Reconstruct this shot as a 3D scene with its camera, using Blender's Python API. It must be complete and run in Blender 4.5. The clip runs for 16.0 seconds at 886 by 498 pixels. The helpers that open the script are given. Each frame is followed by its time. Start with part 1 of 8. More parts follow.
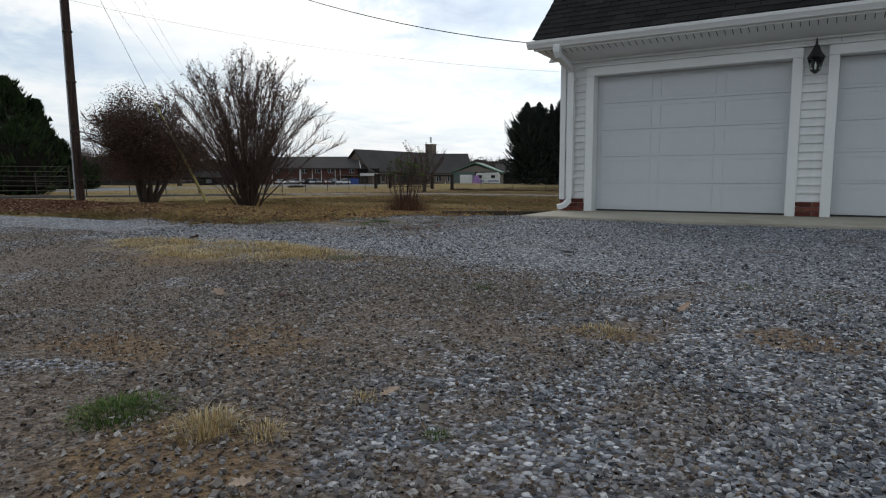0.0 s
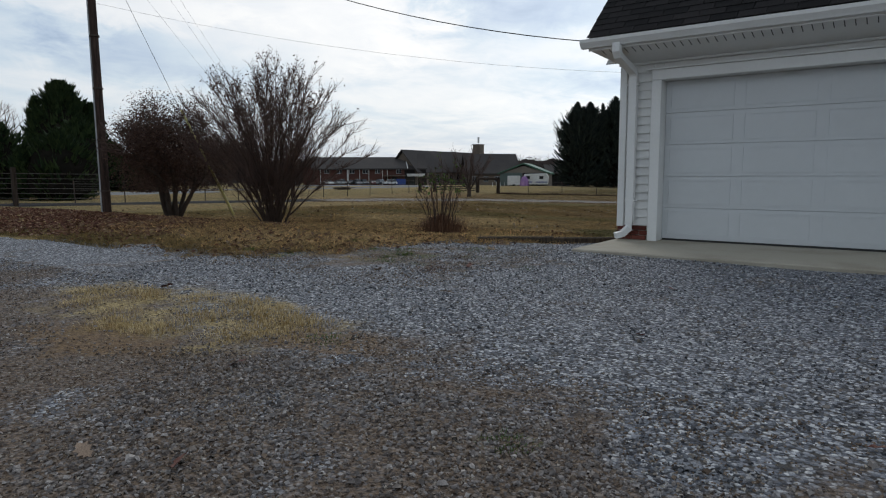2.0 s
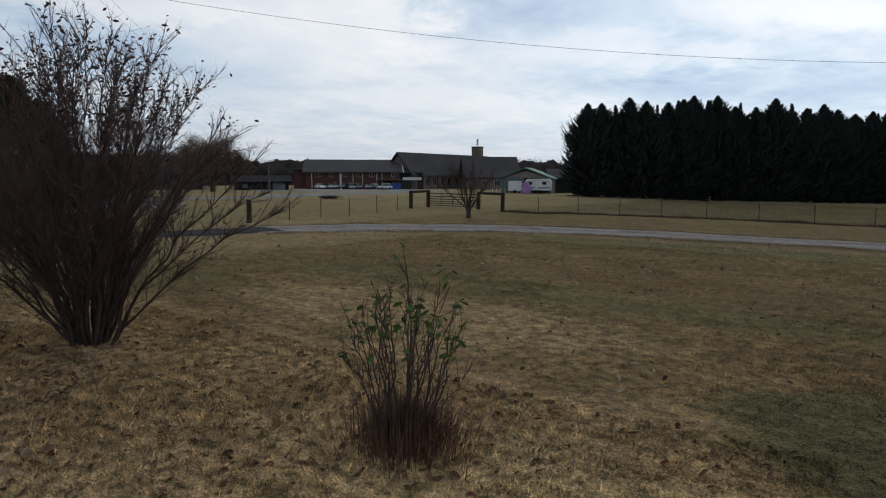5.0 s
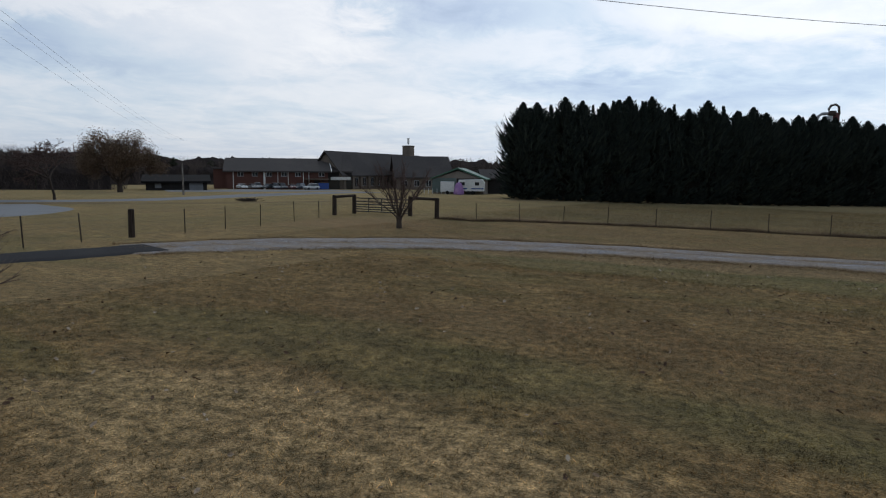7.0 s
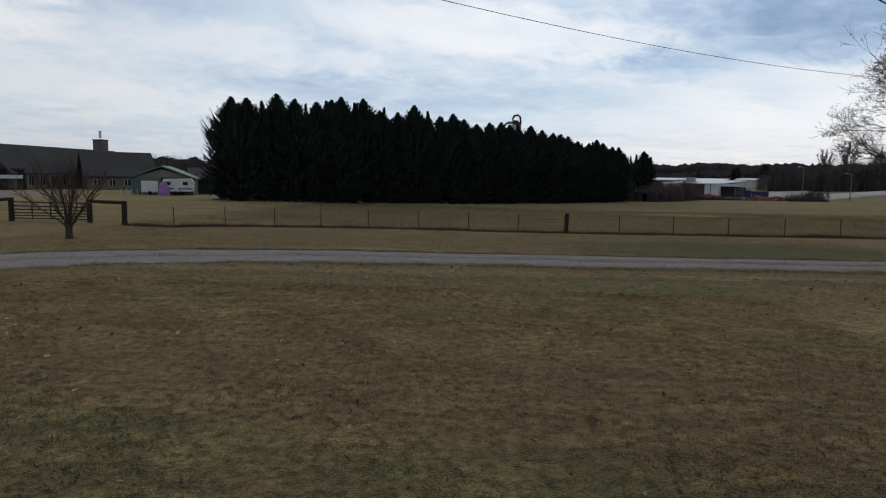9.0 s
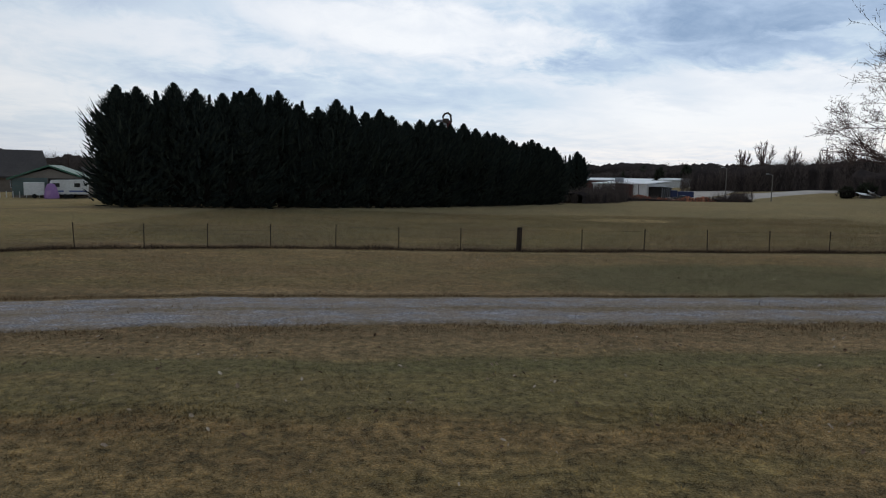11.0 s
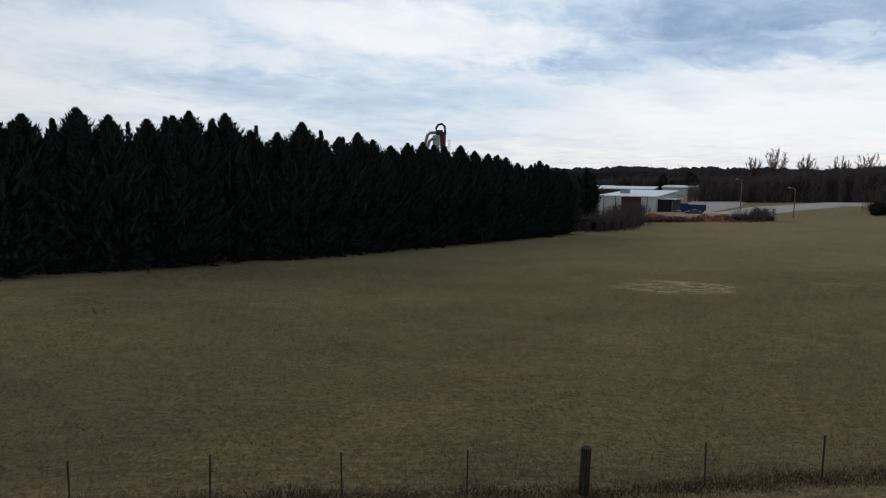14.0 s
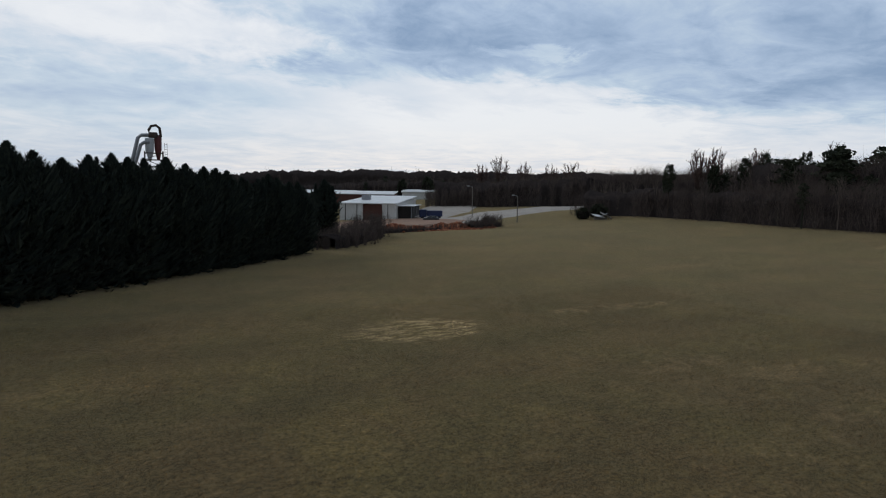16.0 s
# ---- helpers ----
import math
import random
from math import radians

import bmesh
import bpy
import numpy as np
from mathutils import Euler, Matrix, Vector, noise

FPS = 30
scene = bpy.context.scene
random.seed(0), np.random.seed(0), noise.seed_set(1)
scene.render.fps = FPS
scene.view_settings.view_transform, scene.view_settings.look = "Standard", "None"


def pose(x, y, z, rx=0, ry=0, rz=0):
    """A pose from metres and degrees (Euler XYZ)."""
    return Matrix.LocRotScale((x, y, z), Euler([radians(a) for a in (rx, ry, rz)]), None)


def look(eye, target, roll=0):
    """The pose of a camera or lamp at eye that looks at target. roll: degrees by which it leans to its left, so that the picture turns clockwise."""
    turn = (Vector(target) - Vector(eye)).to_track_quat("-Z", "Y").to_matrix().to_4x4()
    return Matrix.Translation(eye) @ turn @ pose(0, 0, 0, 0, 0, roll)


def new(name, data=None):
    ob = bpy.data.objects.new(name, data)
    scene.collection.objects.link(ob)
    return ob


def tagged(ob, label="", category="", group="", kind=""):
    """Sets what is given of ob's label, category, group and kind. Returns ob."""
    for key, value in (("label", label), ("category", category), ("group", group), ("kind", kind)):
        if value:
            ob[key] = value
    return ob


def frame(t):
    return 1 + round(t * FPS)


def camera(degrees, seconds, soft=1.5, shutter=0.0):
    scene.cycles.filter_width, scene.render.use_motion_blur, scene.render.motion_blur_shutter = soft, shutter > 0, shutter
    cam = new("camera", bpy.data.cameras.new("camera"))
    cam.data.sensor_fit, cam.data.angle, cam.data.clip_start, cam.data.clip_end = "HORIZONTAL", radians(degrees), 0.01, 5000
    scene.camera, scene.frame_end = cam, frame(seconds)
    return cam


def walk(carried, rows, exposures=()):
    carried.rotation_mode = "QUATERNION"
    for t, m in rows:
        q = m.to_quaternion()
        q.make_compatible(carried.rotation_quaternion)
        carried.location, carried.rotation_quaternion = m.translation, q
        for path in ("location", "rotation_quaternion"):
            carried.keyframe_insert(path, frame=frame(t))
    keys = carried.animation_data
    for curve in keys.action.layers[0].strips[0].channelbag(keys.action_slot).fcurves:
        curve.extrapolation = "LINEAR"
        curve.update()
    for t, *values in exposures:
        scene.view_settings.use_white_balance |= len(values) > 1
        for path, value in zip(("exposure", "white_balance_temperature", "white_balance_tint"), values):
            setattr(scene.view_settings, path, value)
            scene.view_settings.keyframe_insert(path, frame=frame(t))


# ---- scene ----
cam = camera(70.1, 16.0, 1.15)
METRES, EYE, TILT, LEAN, TURN = 45.2, 0.68, 0.0, 0.0, 31.7
ROWS = [
    (0.0, 0.0, 0.0, 0.0, -0.03, -6.71, 0.29),
    (0.5, 0.0003, 0.0138, -0.0002, -0.05, -6.69, 0.29),
    (1.0, 0.0011, 0.0265, 0.0003, -0.06, -6.7, 0.28),
    (1.5, 0.0026, 0.0299, 0.0038, 4.17, -6.72, 0.26),
    (2.0, 0.0036, 0.0333, 0.0069, 4.29, -6.75, 0.25),
    (2.5, 0.0037, 0.0466, 0.0092, 4.28, -6.79, 0.18),
    (3.0, 0.0032, 0.0698, 0.0149, 4.28, -6.77, 0.1),
    (3.5, 0.0021, 0.0966, 0.0181, 4.28, -6.81, 0.09),
    (4.0, 0.0007, 0.1264, 0.021, 4.26, -6.76, 0.01),
    (6.5, -0.0072, 0.2767, 0.0318, 2.82, -6.84, -0.22),
    (7.0, -0.0056, 0.2869, 0.0322, -2.07, -6.82, -0.32),
    (7.5, -0.0029, 0.2953, 0.0325, -4.9, -6.84, -0.4),
    (8.0, 0.0004, 0.3019, 0.0335, -8.36, -6.82, -0.47),
    (8.5, 0.0063, 0.3064, 0.0338, -18.02, -6.77, -0.65),
    (9.0, 0.0148, 0.3173, 0.0336, -26.85, -6.64, -0.77),
    (11.5, 0.1152, 0.4962, 0.0446, -33.5, -6.61, -0.82),
    (12.0, 0.1444, 0.5427, 0.0554, -33.76, -6.59, -0.81),
    (12.5, 0.1736, 0.5867, 0.0758, -33.77, -6.62, -0.79),
    (13.0, 0.2035, 0.6298, 0.0917, -33.77, -6.61, -0.75),
    (13.5, 0.2343, 0.673, 0.1051, -33.76, -6.62, -0.66),
    (14.0, 0.2653, 0.7166, 0.1195, -33.77, -6.6, -0.59),
    (14.5, 0.2957, 0.7542, 0.1313, -38.32, -6.54, -0.63),
    (15.0, 0.3281, 0.7831, 0.1418, -45.59, -6.43, -0.69),
    (15.5, 0.3678, 0.8054, 0.1489, -52.34, -6.28, -0.7),
    (16.0, 0.411, 0.8204, 0.1567, -56.5, -6.24, -0.76),
]
LIGHT = [(0.0, 0.50, 6650, 9), (1.5, 0.29, 6500, 9), (2.5, 0.30, 6450, 9), (3.5, 0.19, 6400, 9), (4.2, 0.09, 6300, 9), (6.5, 0.13, 6150, 10), (8.0, -0.03, 6150, 10), (9.0, -0.08, 6250, 10), (11.5, 0.0, 6300, 10), (13.0, -0.05, 6300, 10), (14.0, -0.04, 6300, 10), (15.0, -0.14, 6300, 10), (16.0, -0.17, 6300, 10)]
walk(cam, [(t, pose(0, 0, EYE, TILT, LEAN, TURN) @ pose(METRES * x, METRES * y, METRES * z, 90 + pitch, roll, yaw)) for t, x, y, z, yaw, pitch, roll in ROWS], LIGHT)
# ---- world, sun, exposure ----
def interp(v, xs, ys):
    return np.interp(v, xs, ys)


def smooth(a, b, v):
    u = np.clip((v - a) / (b - a), 0, 1)
    return u * u * (3 - 2 * u)


def ground_z(x, y):
    """Height of the ground, gently falling away from the garage and rising to the woods."""
    x, y = np.asarray(x, float), np.asarray(y, float)
    z = interp(y, [-60, 3, 9.5, 11, 18, 40, 47, 76, 130, 160, 230, 400], [0.1, 0, -0.01, -0.12, -0.24, -0.70, -0.84, -1.42, -2.0, -2.3, -2.9, -3.6])
    z = z + interp(x, [-140, -100, -60, -45, -36, -22, -5, 5, 60, 82, 95, 104, 112, 150], [0.3, 0.25, 0.1, 0.55, 0.9, 0.42, 0.06, 0, 0, 0.05, 0.7, 1.25, 1.9, 2.2]) * smooth(15, 72, y)
    z = z - 1.2 * smooth(150, 175, y) * smooth(22, 40, x) * (1 - smooth(78, 92, x))
    return z


def gz(x, y):
    return float(ground_z(x, y))


SUN_DIR = Vector((-0.52, 0.70, 0.62)).normalized()
world = bpy.data.worlds.new("overcast_sky")
scene.world = world
world.use_nodes = True


class Graph:
    """Short hand for building node trees."""

    def __init__(self, tree):
        self.tree = tree

    def node(self, kind, operation=None, use_clamp=None, feature=None, data_type=None, blend_type=None, interpolation_type=None, sky_type=None, sun_disc=None, rotation_type=None):
        n = self.tree.nodes.new(kind)
        if operation is not None:
            n.operation = operation
        if use_clamp is not None:
            n.use_clamp = use_clamp
        if feature is not None:
            n.feature = feature
        if data_type is not None:
            n.data_type = data_type
        if blend_type is not None:
            n.blend_type = blend_type
        if interpolation_type is not None:
            n.interpolation_type = interpolation_type
        if sky_type is not None:
            n.sky_type = sky_type
        if sun_disc is not None:
            n.sun_disc = sun_disc
        if rotation_type is not None:
            n.rotation_type = rotation_type
        return n

    def put(self, socket, value):
        if isinstance(value, bpy.types.NodeSocket):
            self.tree.links.new(value, socket)
        elif isinstance(value, tuple) and len(value) == 3 and socket.type == "RGBA":
            socket.default_value = (*value, 1)
        else:
            socket.default_value = value

    def pos(self):
        return self.node("ShaderNodeNewGeometry").outputs["Position"]

    def obj(self):
        return self.node("ShaderNodeTexCoord").outputs["Object"]

    def island(self):
        return self.node("ShaderNodeNewGeometry").outputs["Random Per Island"]

    def piece(self):
        return self.node("ShaderNodeObjectInfo").outputs["Random"]

    def math(self, op, a, b=0.0, clamp=False):
        n = self.node("ShaderNodeMath", operation=op, use_clamp=clamp)
        n.inputs[2].default_value = 0.5
        self.put(n.inputs[0], a), self.put(n.inputs[1], b)
        return n.outputs[0]

    def vmath(self, op, a, b):
        n = self.node("ShaderNodeVectorMath", operation=op)
        self.put(n.inputs[0], a), self.put(n.inputs[1], b)
        return n.outputs[0]

    def noise(self, vec, scale, detail=4.0, rough=0.55, warp=0.0):
        n = self.node("ShaderNodeTexNoise")
        self.put(n.inputs["Vector"], vec), self.put(n.inputs["Scale"], scale)
        self.put(n.inputs["Detail"], detail), self.put(n.inputs["Roughness"], rough), self.put(n.inputs["Distortion"], warp)
        return n.outputs["Fac"]

    def cells(self, vec, scale, feature="F1"):
        n = self.node("ShaderNodeTexVoronoi", feature=feature)
        self.put(n.inputs["Vector"], vec), self.put(n.inputs["Scale"], scale)
        return n

    def ramp(self, fac, *stops):
        n = self.node("ShaderNodeValToRGB")
        e = n.color_ramp.elements
        while len(e) < len(stops):
            e.new(0.5)
        for el, (p, c) in zip(e, stops):
            el.position = p
            el.color = (*c, 1) if isinstance(c, tuple) else (c, c, c, 1)
        self.put(n.inputs[0], fac)
        return n.outputs[0]

    def mix(self, fac, a, b, blend="MIX"):
        n = self.node("ShaderNodeMix", data_type="RGBA", blend_type=blend)
        self.put(n.inputs[0], fac), self.put(n.inputs[6], a), self.put(n.inputs[7], b)
        return n.outputs[2]

    def sep(self, vec):
        n = self.node("ShaderNodeSeparateXYZ")
        self.put(n.inputs[0], vec)
        return n.outputs

    def comb(self, x, y, z):
        n = self.node("ShaderNodeCombineXYZ")
        for s, v in zip(n.inputs, (x, y, z)):
            self.put(s, v)
        return n.outputs[0]

    def band(self, v, a, b):
        n = self.node("ShaderNodeMapRange", interpolation_type="SMOOTHSTEP")
        self.put(n.inputs[0], v), self.put(n.inputs[1], a), self.put(n.inputs[2], b)
        return n.outputs[0]

    def patch(self, p, cx, cy, rx, ry, rough=0.6, scale=0.8):
        """1 inside an uneven oval on the ground, 0 outside."""
        s = self.sep(p)
        dx = self.math("DIVIDE", self.math("SUBTRACT", s[0], cx), rx)
        dy = self.math("DIVIDE", self.math("SUBTRACT", s[1], cy), ry)
        d = self.math("SQRT", self.math("ADD", self.math("MULTIPLY", dx, dx), self.math("MULTIPLY", dy, dy)))
        d = self.math("ADD", d, self.math("MULTIPLY", self.math("SUBTRACT", self.noise(p, scale, 5.0), 0.5), rough * 2))
        return self.band(d, 1.15, 0.65)


def build_sky():
    g = Graph(world.node_tree)
    world.node_tree.nodes.clear()
    out, bg = g.node("ShaderNodeOutputWorld"), g.node("ShaderNodeBackground")
    sky = g.node("ShaderNodeTexSky", sky_type="NISHITA", sun_disc=False)
    sky.sun_elevation = math.asin(SUN_DIR.z)
    sky.sun_rotation = math.atan2(SUN_DIR.x, SUN_DIR.y)
    sky.air_density, sky.dust_density = 1.0, 2.0
    way = g.node("ShaderNodeTexCoord").outputs["Generated"]
    s = g.sep(way)
    bearing = g.math("MULTIPLY", g.math("ARCTAN2", g.math("MULTIPLY", s[0], -1.0), s[1]), 57.2958)
    height = g.math("MULTIPLY", g.math("ARCSINE", s[2]), 57.2958)
    # sheets of cloud seen edge-on: long streaks, thinner towards the horizon
    rise = g.math("LOGARITHM", g.math("ADD", g.math("MAXIMUM", height, 0.0), 2.6), math.e)
    rise = g.math("ADD", rise, g.math("MULTIPLY", bearing, -0.004))
    layer = g.vmath("ADD", g.comb(g.math("MULTIPLY", bearing, 0.075), g.math("MULTIPLY", rise, 2.6), 0.0), SKY_SHIFT)
    big = g.noise(layer, 0.9, 3.0, 0.5, 0.8)
    mid = g.noise(layer, 2.1, 7.0, 0.60, 0.7)
    fine = g.noise(layer, 6.0, 6.0, 0.62, 0.5)
    swirl = lambda n, amount: g.math("MULTIPLY", g.math("SUBTRACT", n, 0.5), amount)
    both = g.math("ADD", g.math("ADD", swirl(big, 0.50), swirl(mid, 0.62)), swirl(fine, 0.24))
    both = g.math("ADD", both, 0.52)
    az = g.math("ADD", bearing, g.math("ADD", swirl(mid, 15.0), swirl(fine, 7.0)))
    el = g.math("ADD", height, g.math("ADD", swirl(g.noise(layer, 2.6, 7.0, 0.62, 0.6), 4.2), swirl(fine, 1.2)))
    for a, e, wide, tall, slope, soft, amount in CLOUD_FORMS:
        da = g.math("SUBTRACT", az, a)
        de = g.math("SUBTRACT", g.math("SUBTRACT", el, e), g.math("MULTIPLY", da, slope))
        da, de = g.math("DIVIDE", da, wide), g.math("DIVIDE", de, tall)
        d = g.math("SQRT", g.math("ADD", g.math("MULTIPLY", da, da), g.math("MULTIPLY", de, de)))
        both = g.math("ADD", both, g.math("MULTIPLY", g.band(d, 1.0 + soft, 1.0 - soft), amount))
    cloud = g.ramp(both, (0.0, (3.0, 4.1, 5.7)), (0.25, (4.9, 6.0, 7.5)), (0.45, (6.5, 7.5, 8.4)), (0.62, (8.2, 8.6, 9.0)), (0.80, (9.2, 9.3, 9.4)), (1.05, (10.2, 10.1, 9.9)))
    low = g.ramp(g.math("ADD", g.math("MULTIPLY", mid, 0.6), g.math("MULTIPLY", fine, 0.4)), (0.40, (7.0, 7.5, 8.2)), (0.60, (9.4, 9.2, 9.0)))
    facing = g.node_dot(way, (-math.sin(radians(-28)), math.cos(radians(-28)), 0.05))
    low = g.mix(g.band(facing, 0.80, 0.99), g.mix(1.0, low, (0.76, 0.84, 0.94), "MULTIPLY"), g.mix(1.0, low, (1.18, 1.11, 1.04), "MULTIPLY"))
    cloud = g.mix(g.math("MULTIPLY", g.band(s[2], 0.10, 0.0), 0.85), cloud, low)
    glow = g.math("MULTIPLY_ADD", g.node_dot(way, Vector((0.57, 0.82, 0.0))), 0.5)
    cloud = g.mix(1.0, cloud, g.ramp(glow, (0.40, 0.76), (0.67, 0.83), (0.80, 0.96), (0.91, 1.03), (1.0, 1.05)), "MULTIPLY")
    cloud = g.mix(1.0, cloud, g.ramp(s[2], (0.0, (0.99, 1.0, 1.02)), (0.28, (0.98, 1.0, 1.03)), (0.62, (0.65, 0.67, 0.69)), (1.0, (0.585, 0.60, 0.62))), "MULTIPLY")
    sky_part = g.mix(0.9, sky.outputs[0], cloud)
    g.put(bg.inputs["Color"], sky_part)
    bg.inputs["Strength"].default_value = 0.095
    g.tree.links.new(bg.outputs[0], out.inputs[0])


def node_dot(self, a, b):
    n = self.node("ShaderNodeVectorMath", operation="DOT_PRODUCT")
    self.put(n.inputs[0], a)
    n.inputs[1].default_value = tuple(b)
    return n.outputs["Value"]


Graph.node_dot = node_dot
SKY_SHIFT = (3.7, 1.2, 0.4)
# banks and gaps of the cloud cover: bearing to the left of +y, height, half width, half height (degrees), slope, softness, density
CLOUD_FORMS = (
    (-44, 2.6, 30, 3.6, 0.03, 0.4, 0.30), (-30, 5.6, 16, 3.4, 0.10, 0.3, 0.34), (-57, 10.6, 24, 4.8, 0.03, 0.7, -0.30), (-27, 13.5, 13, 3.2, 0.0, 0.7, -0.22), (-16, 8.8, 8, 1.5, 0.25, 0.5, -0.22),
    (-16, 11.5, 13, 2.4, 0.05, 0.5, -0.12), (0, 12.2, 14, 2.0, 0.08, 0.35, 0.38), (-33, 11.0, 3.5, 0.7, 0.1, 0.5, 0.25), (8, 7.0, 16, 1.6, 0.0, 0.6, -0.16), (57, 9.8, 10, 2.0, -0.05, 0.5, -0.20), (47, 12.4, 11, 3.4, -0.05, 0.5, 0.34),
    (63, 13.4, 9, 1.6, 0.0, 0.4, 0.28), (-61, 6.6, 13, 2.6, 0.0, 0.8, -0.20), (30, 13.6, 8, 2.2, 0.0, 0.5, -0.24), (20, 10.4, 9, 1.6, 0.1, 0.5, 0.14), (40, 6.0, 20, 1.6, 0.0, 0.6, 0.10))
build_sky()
sun = new("sun", bpy.data.lights.new("sun", "SUN"))
sun.data.energy, sun.data.angle, sun.data.color = 0.55, radians(20), (1.0, 0.96, 0.9)
sun.matrix_world = look((0, 0, 50), Vector((0, 0, 50)) - SUN_DIR)

# ---- mesh helpers ----
rng = np.random.default_rng(7)


def mesh_of(name, verts, faces, smooth_shade=False):
    """A mesh from an array of places and one or more arrays of corners (three or four a face)."""
    me = bpy.data.meshes.new(name)
    if not isinstance(faces, (list, tuple)):
        faces = [faces]
    faces = [np.asarray(f, np.int32) for f in faces if len(f)]
    verts = np.asarray(verts, np.float32)
    me.vertices.add(len(verts))
    me.vertices.foreach_set("co", verts.ravel())
    loops = np.concatenate([f.ravel() for f in faces])
    totals = np.concatenate([np.full(len(f), f.shape[1], np.int32) for f in faces])
    starts = np.concatenate([[0], np.cumsum(totals)[:-1]]).astype(np.int32)
    me.loops.add(len(loops))
    me.loops.foreach_set("vertex_index", loops)
    me.polygons.add(len(totals))
    me.polygons.foreach_set("loop_start", starts)
    me.polygons.foreach_set("use_smooth", np.full(len(totals), smooth_shade))
    me.update(calc_edges=True)
    me.validate()
    return me


def thing(name, label, category, group="", kind="", at=(0, 0, 0)):
    ob = new(name)
    ob.location = at
    ob.empty_display_size = 0.2
    return tagged(ob, label, category, group, kind)


def place(name, me, material, parent=None, label="", category="", group="", kind="", at=None):
    ob = new(name, me)
    if material and not me.materials:
        me.materials.append(material)
    if parent:
        ob.parent = parent
    if at is not None:
        ob.location = at
    return tagged(ob, label, category, group, kind)


def part(name, bm, material, parent, label="", bevel=0.0, at=None):
    """Links a bmesh as one mesh under a thing or a part."""
    if bevel:
        bmesh.ops.bevel(bm, geom=bm.edges[:], offset=bevel, segments=1, affect="EDGES", clamp_overlap=True)
    me = bpy.data.meshes.new(name)
    bm.to_mesh(me)
    bm.free()
    return place(name, me, material, parent, label, at=at)


def add_box(bm, x0, x1, y0, y1, z0, z1, m=None):
    vs = [bm.verts.new(Vector(c) if m is None else m @ Vector(c)) for c in
          ((x0, y0, z0), (x1, y0, z0), (x1, y1, z0), (x0, y1, z0), (x0, y0, z1), (x1, y0, z1), (x1, y1, z1), (x0, y1, z1))]
    for f in ((3, 2, 1, 0), (4, 5, 6, 7), (0, 1, 5, 4), (1, 2, 6, 5), (2, 3, 7, 6), (3, 0, 4, 7)):
        bm.faces.new([vs[i] for i in f])
    return bm


def box(x0, x1, y0, y1, z0, z1, m=None):
    return add_box(bmesh.new(), x0, x1, y0, y1, z0, z1, m)


def prism(outline, x0, x1, m=None):
    """Pushes an outline in y and z along x."""
    bm = bmesh.new()
    a = [bm.verts.new((m or Matrix()) @ Vector((x0, y, z))) for y, z in outline]
    b = [bm.verts.new((m or Matrix()) @ Vector((x1, y, z))) for y, z in outline]
    n = len(a)
    bm.faces.new(a[::-1]), bm.faces.new(b)
    for i in range(n):
        bm.faces.new((a[i], a[(i + 1) % n], b[(i + 1) % n], b[i]))
    bmesh.ops.recalc_face_normals(bm, faces=bm.faces[:])
    return bm


def add_tube(bm, points, radii, sides=8, squash=1.0):
    """A tube through the points; radii one or one each."""
    pts = [Vector(p) for p in points]
    if not isinstance(radii, (list, tuple)):
        radii = [radii] * len(pts)
    rings = []
    for i, p in enumerate(pts):
        d = (pts[min(i + 1, len(pts) - 1)] - pts[max(i - 1, 0)]).normalized()
        side = d.cross(Vector((0, 0, 1)))
        side = side.normalized() if side.length > 0.05 else Vector((1, 0, 0))
        up = side.cross(d).normalized()
        off = math.pi / 4 if sides == 4 else 0
        rings.append([bm.verts.new(p + radii[i] * (math.cos(off + 2 * math.pi * k / sides) * side + squash * math.sin(off + 2 * math.pi * k / sides) * up)) for k in range(sides)])
    for a, b in zip(rings, rings[1:]):
        for k in range(sides):
            bm.faces.new((a[k], a[(k + 1) % sides], b[(k + 1) % sides], b[k]))
    bm.faces.new(rings[0][::-1]), bm.faces.new(rings[-1])
    bmesh.ops.recalc_face_normals(bm, faces=bm.faces[:])
    return bm


def tube(points, radii, sides=8, squash=1.0):
    return add_tube(bmesh.new(), points, radii, sides, squash)


def lathe(profile, sides=16, m=None):
    """Turns a profile of (radius, height) round z."""
    bm = bmesh.new()
    rings = [[bm.verts.new((m or Matrix()) @ Vector((r * math.cos(2 * math.pi * k / sides), r * math.sin(2 * math.pi * k / sides), z))) for k in range(sides)] for r, z in profile]
    for a, b in zip(rings, rings[1:]):
        for k in range(sides):
            bm.faces.new((a[k], a[(k + 1) % sides], b[(k + 1) % sides], b[k]))
    bm.faces.new(rings[0][::-1]), bm.faces.new(rings[-1])
    bmesh.ops.recalc_face_normals(bm, faces=bm.faces[:])
    return bm


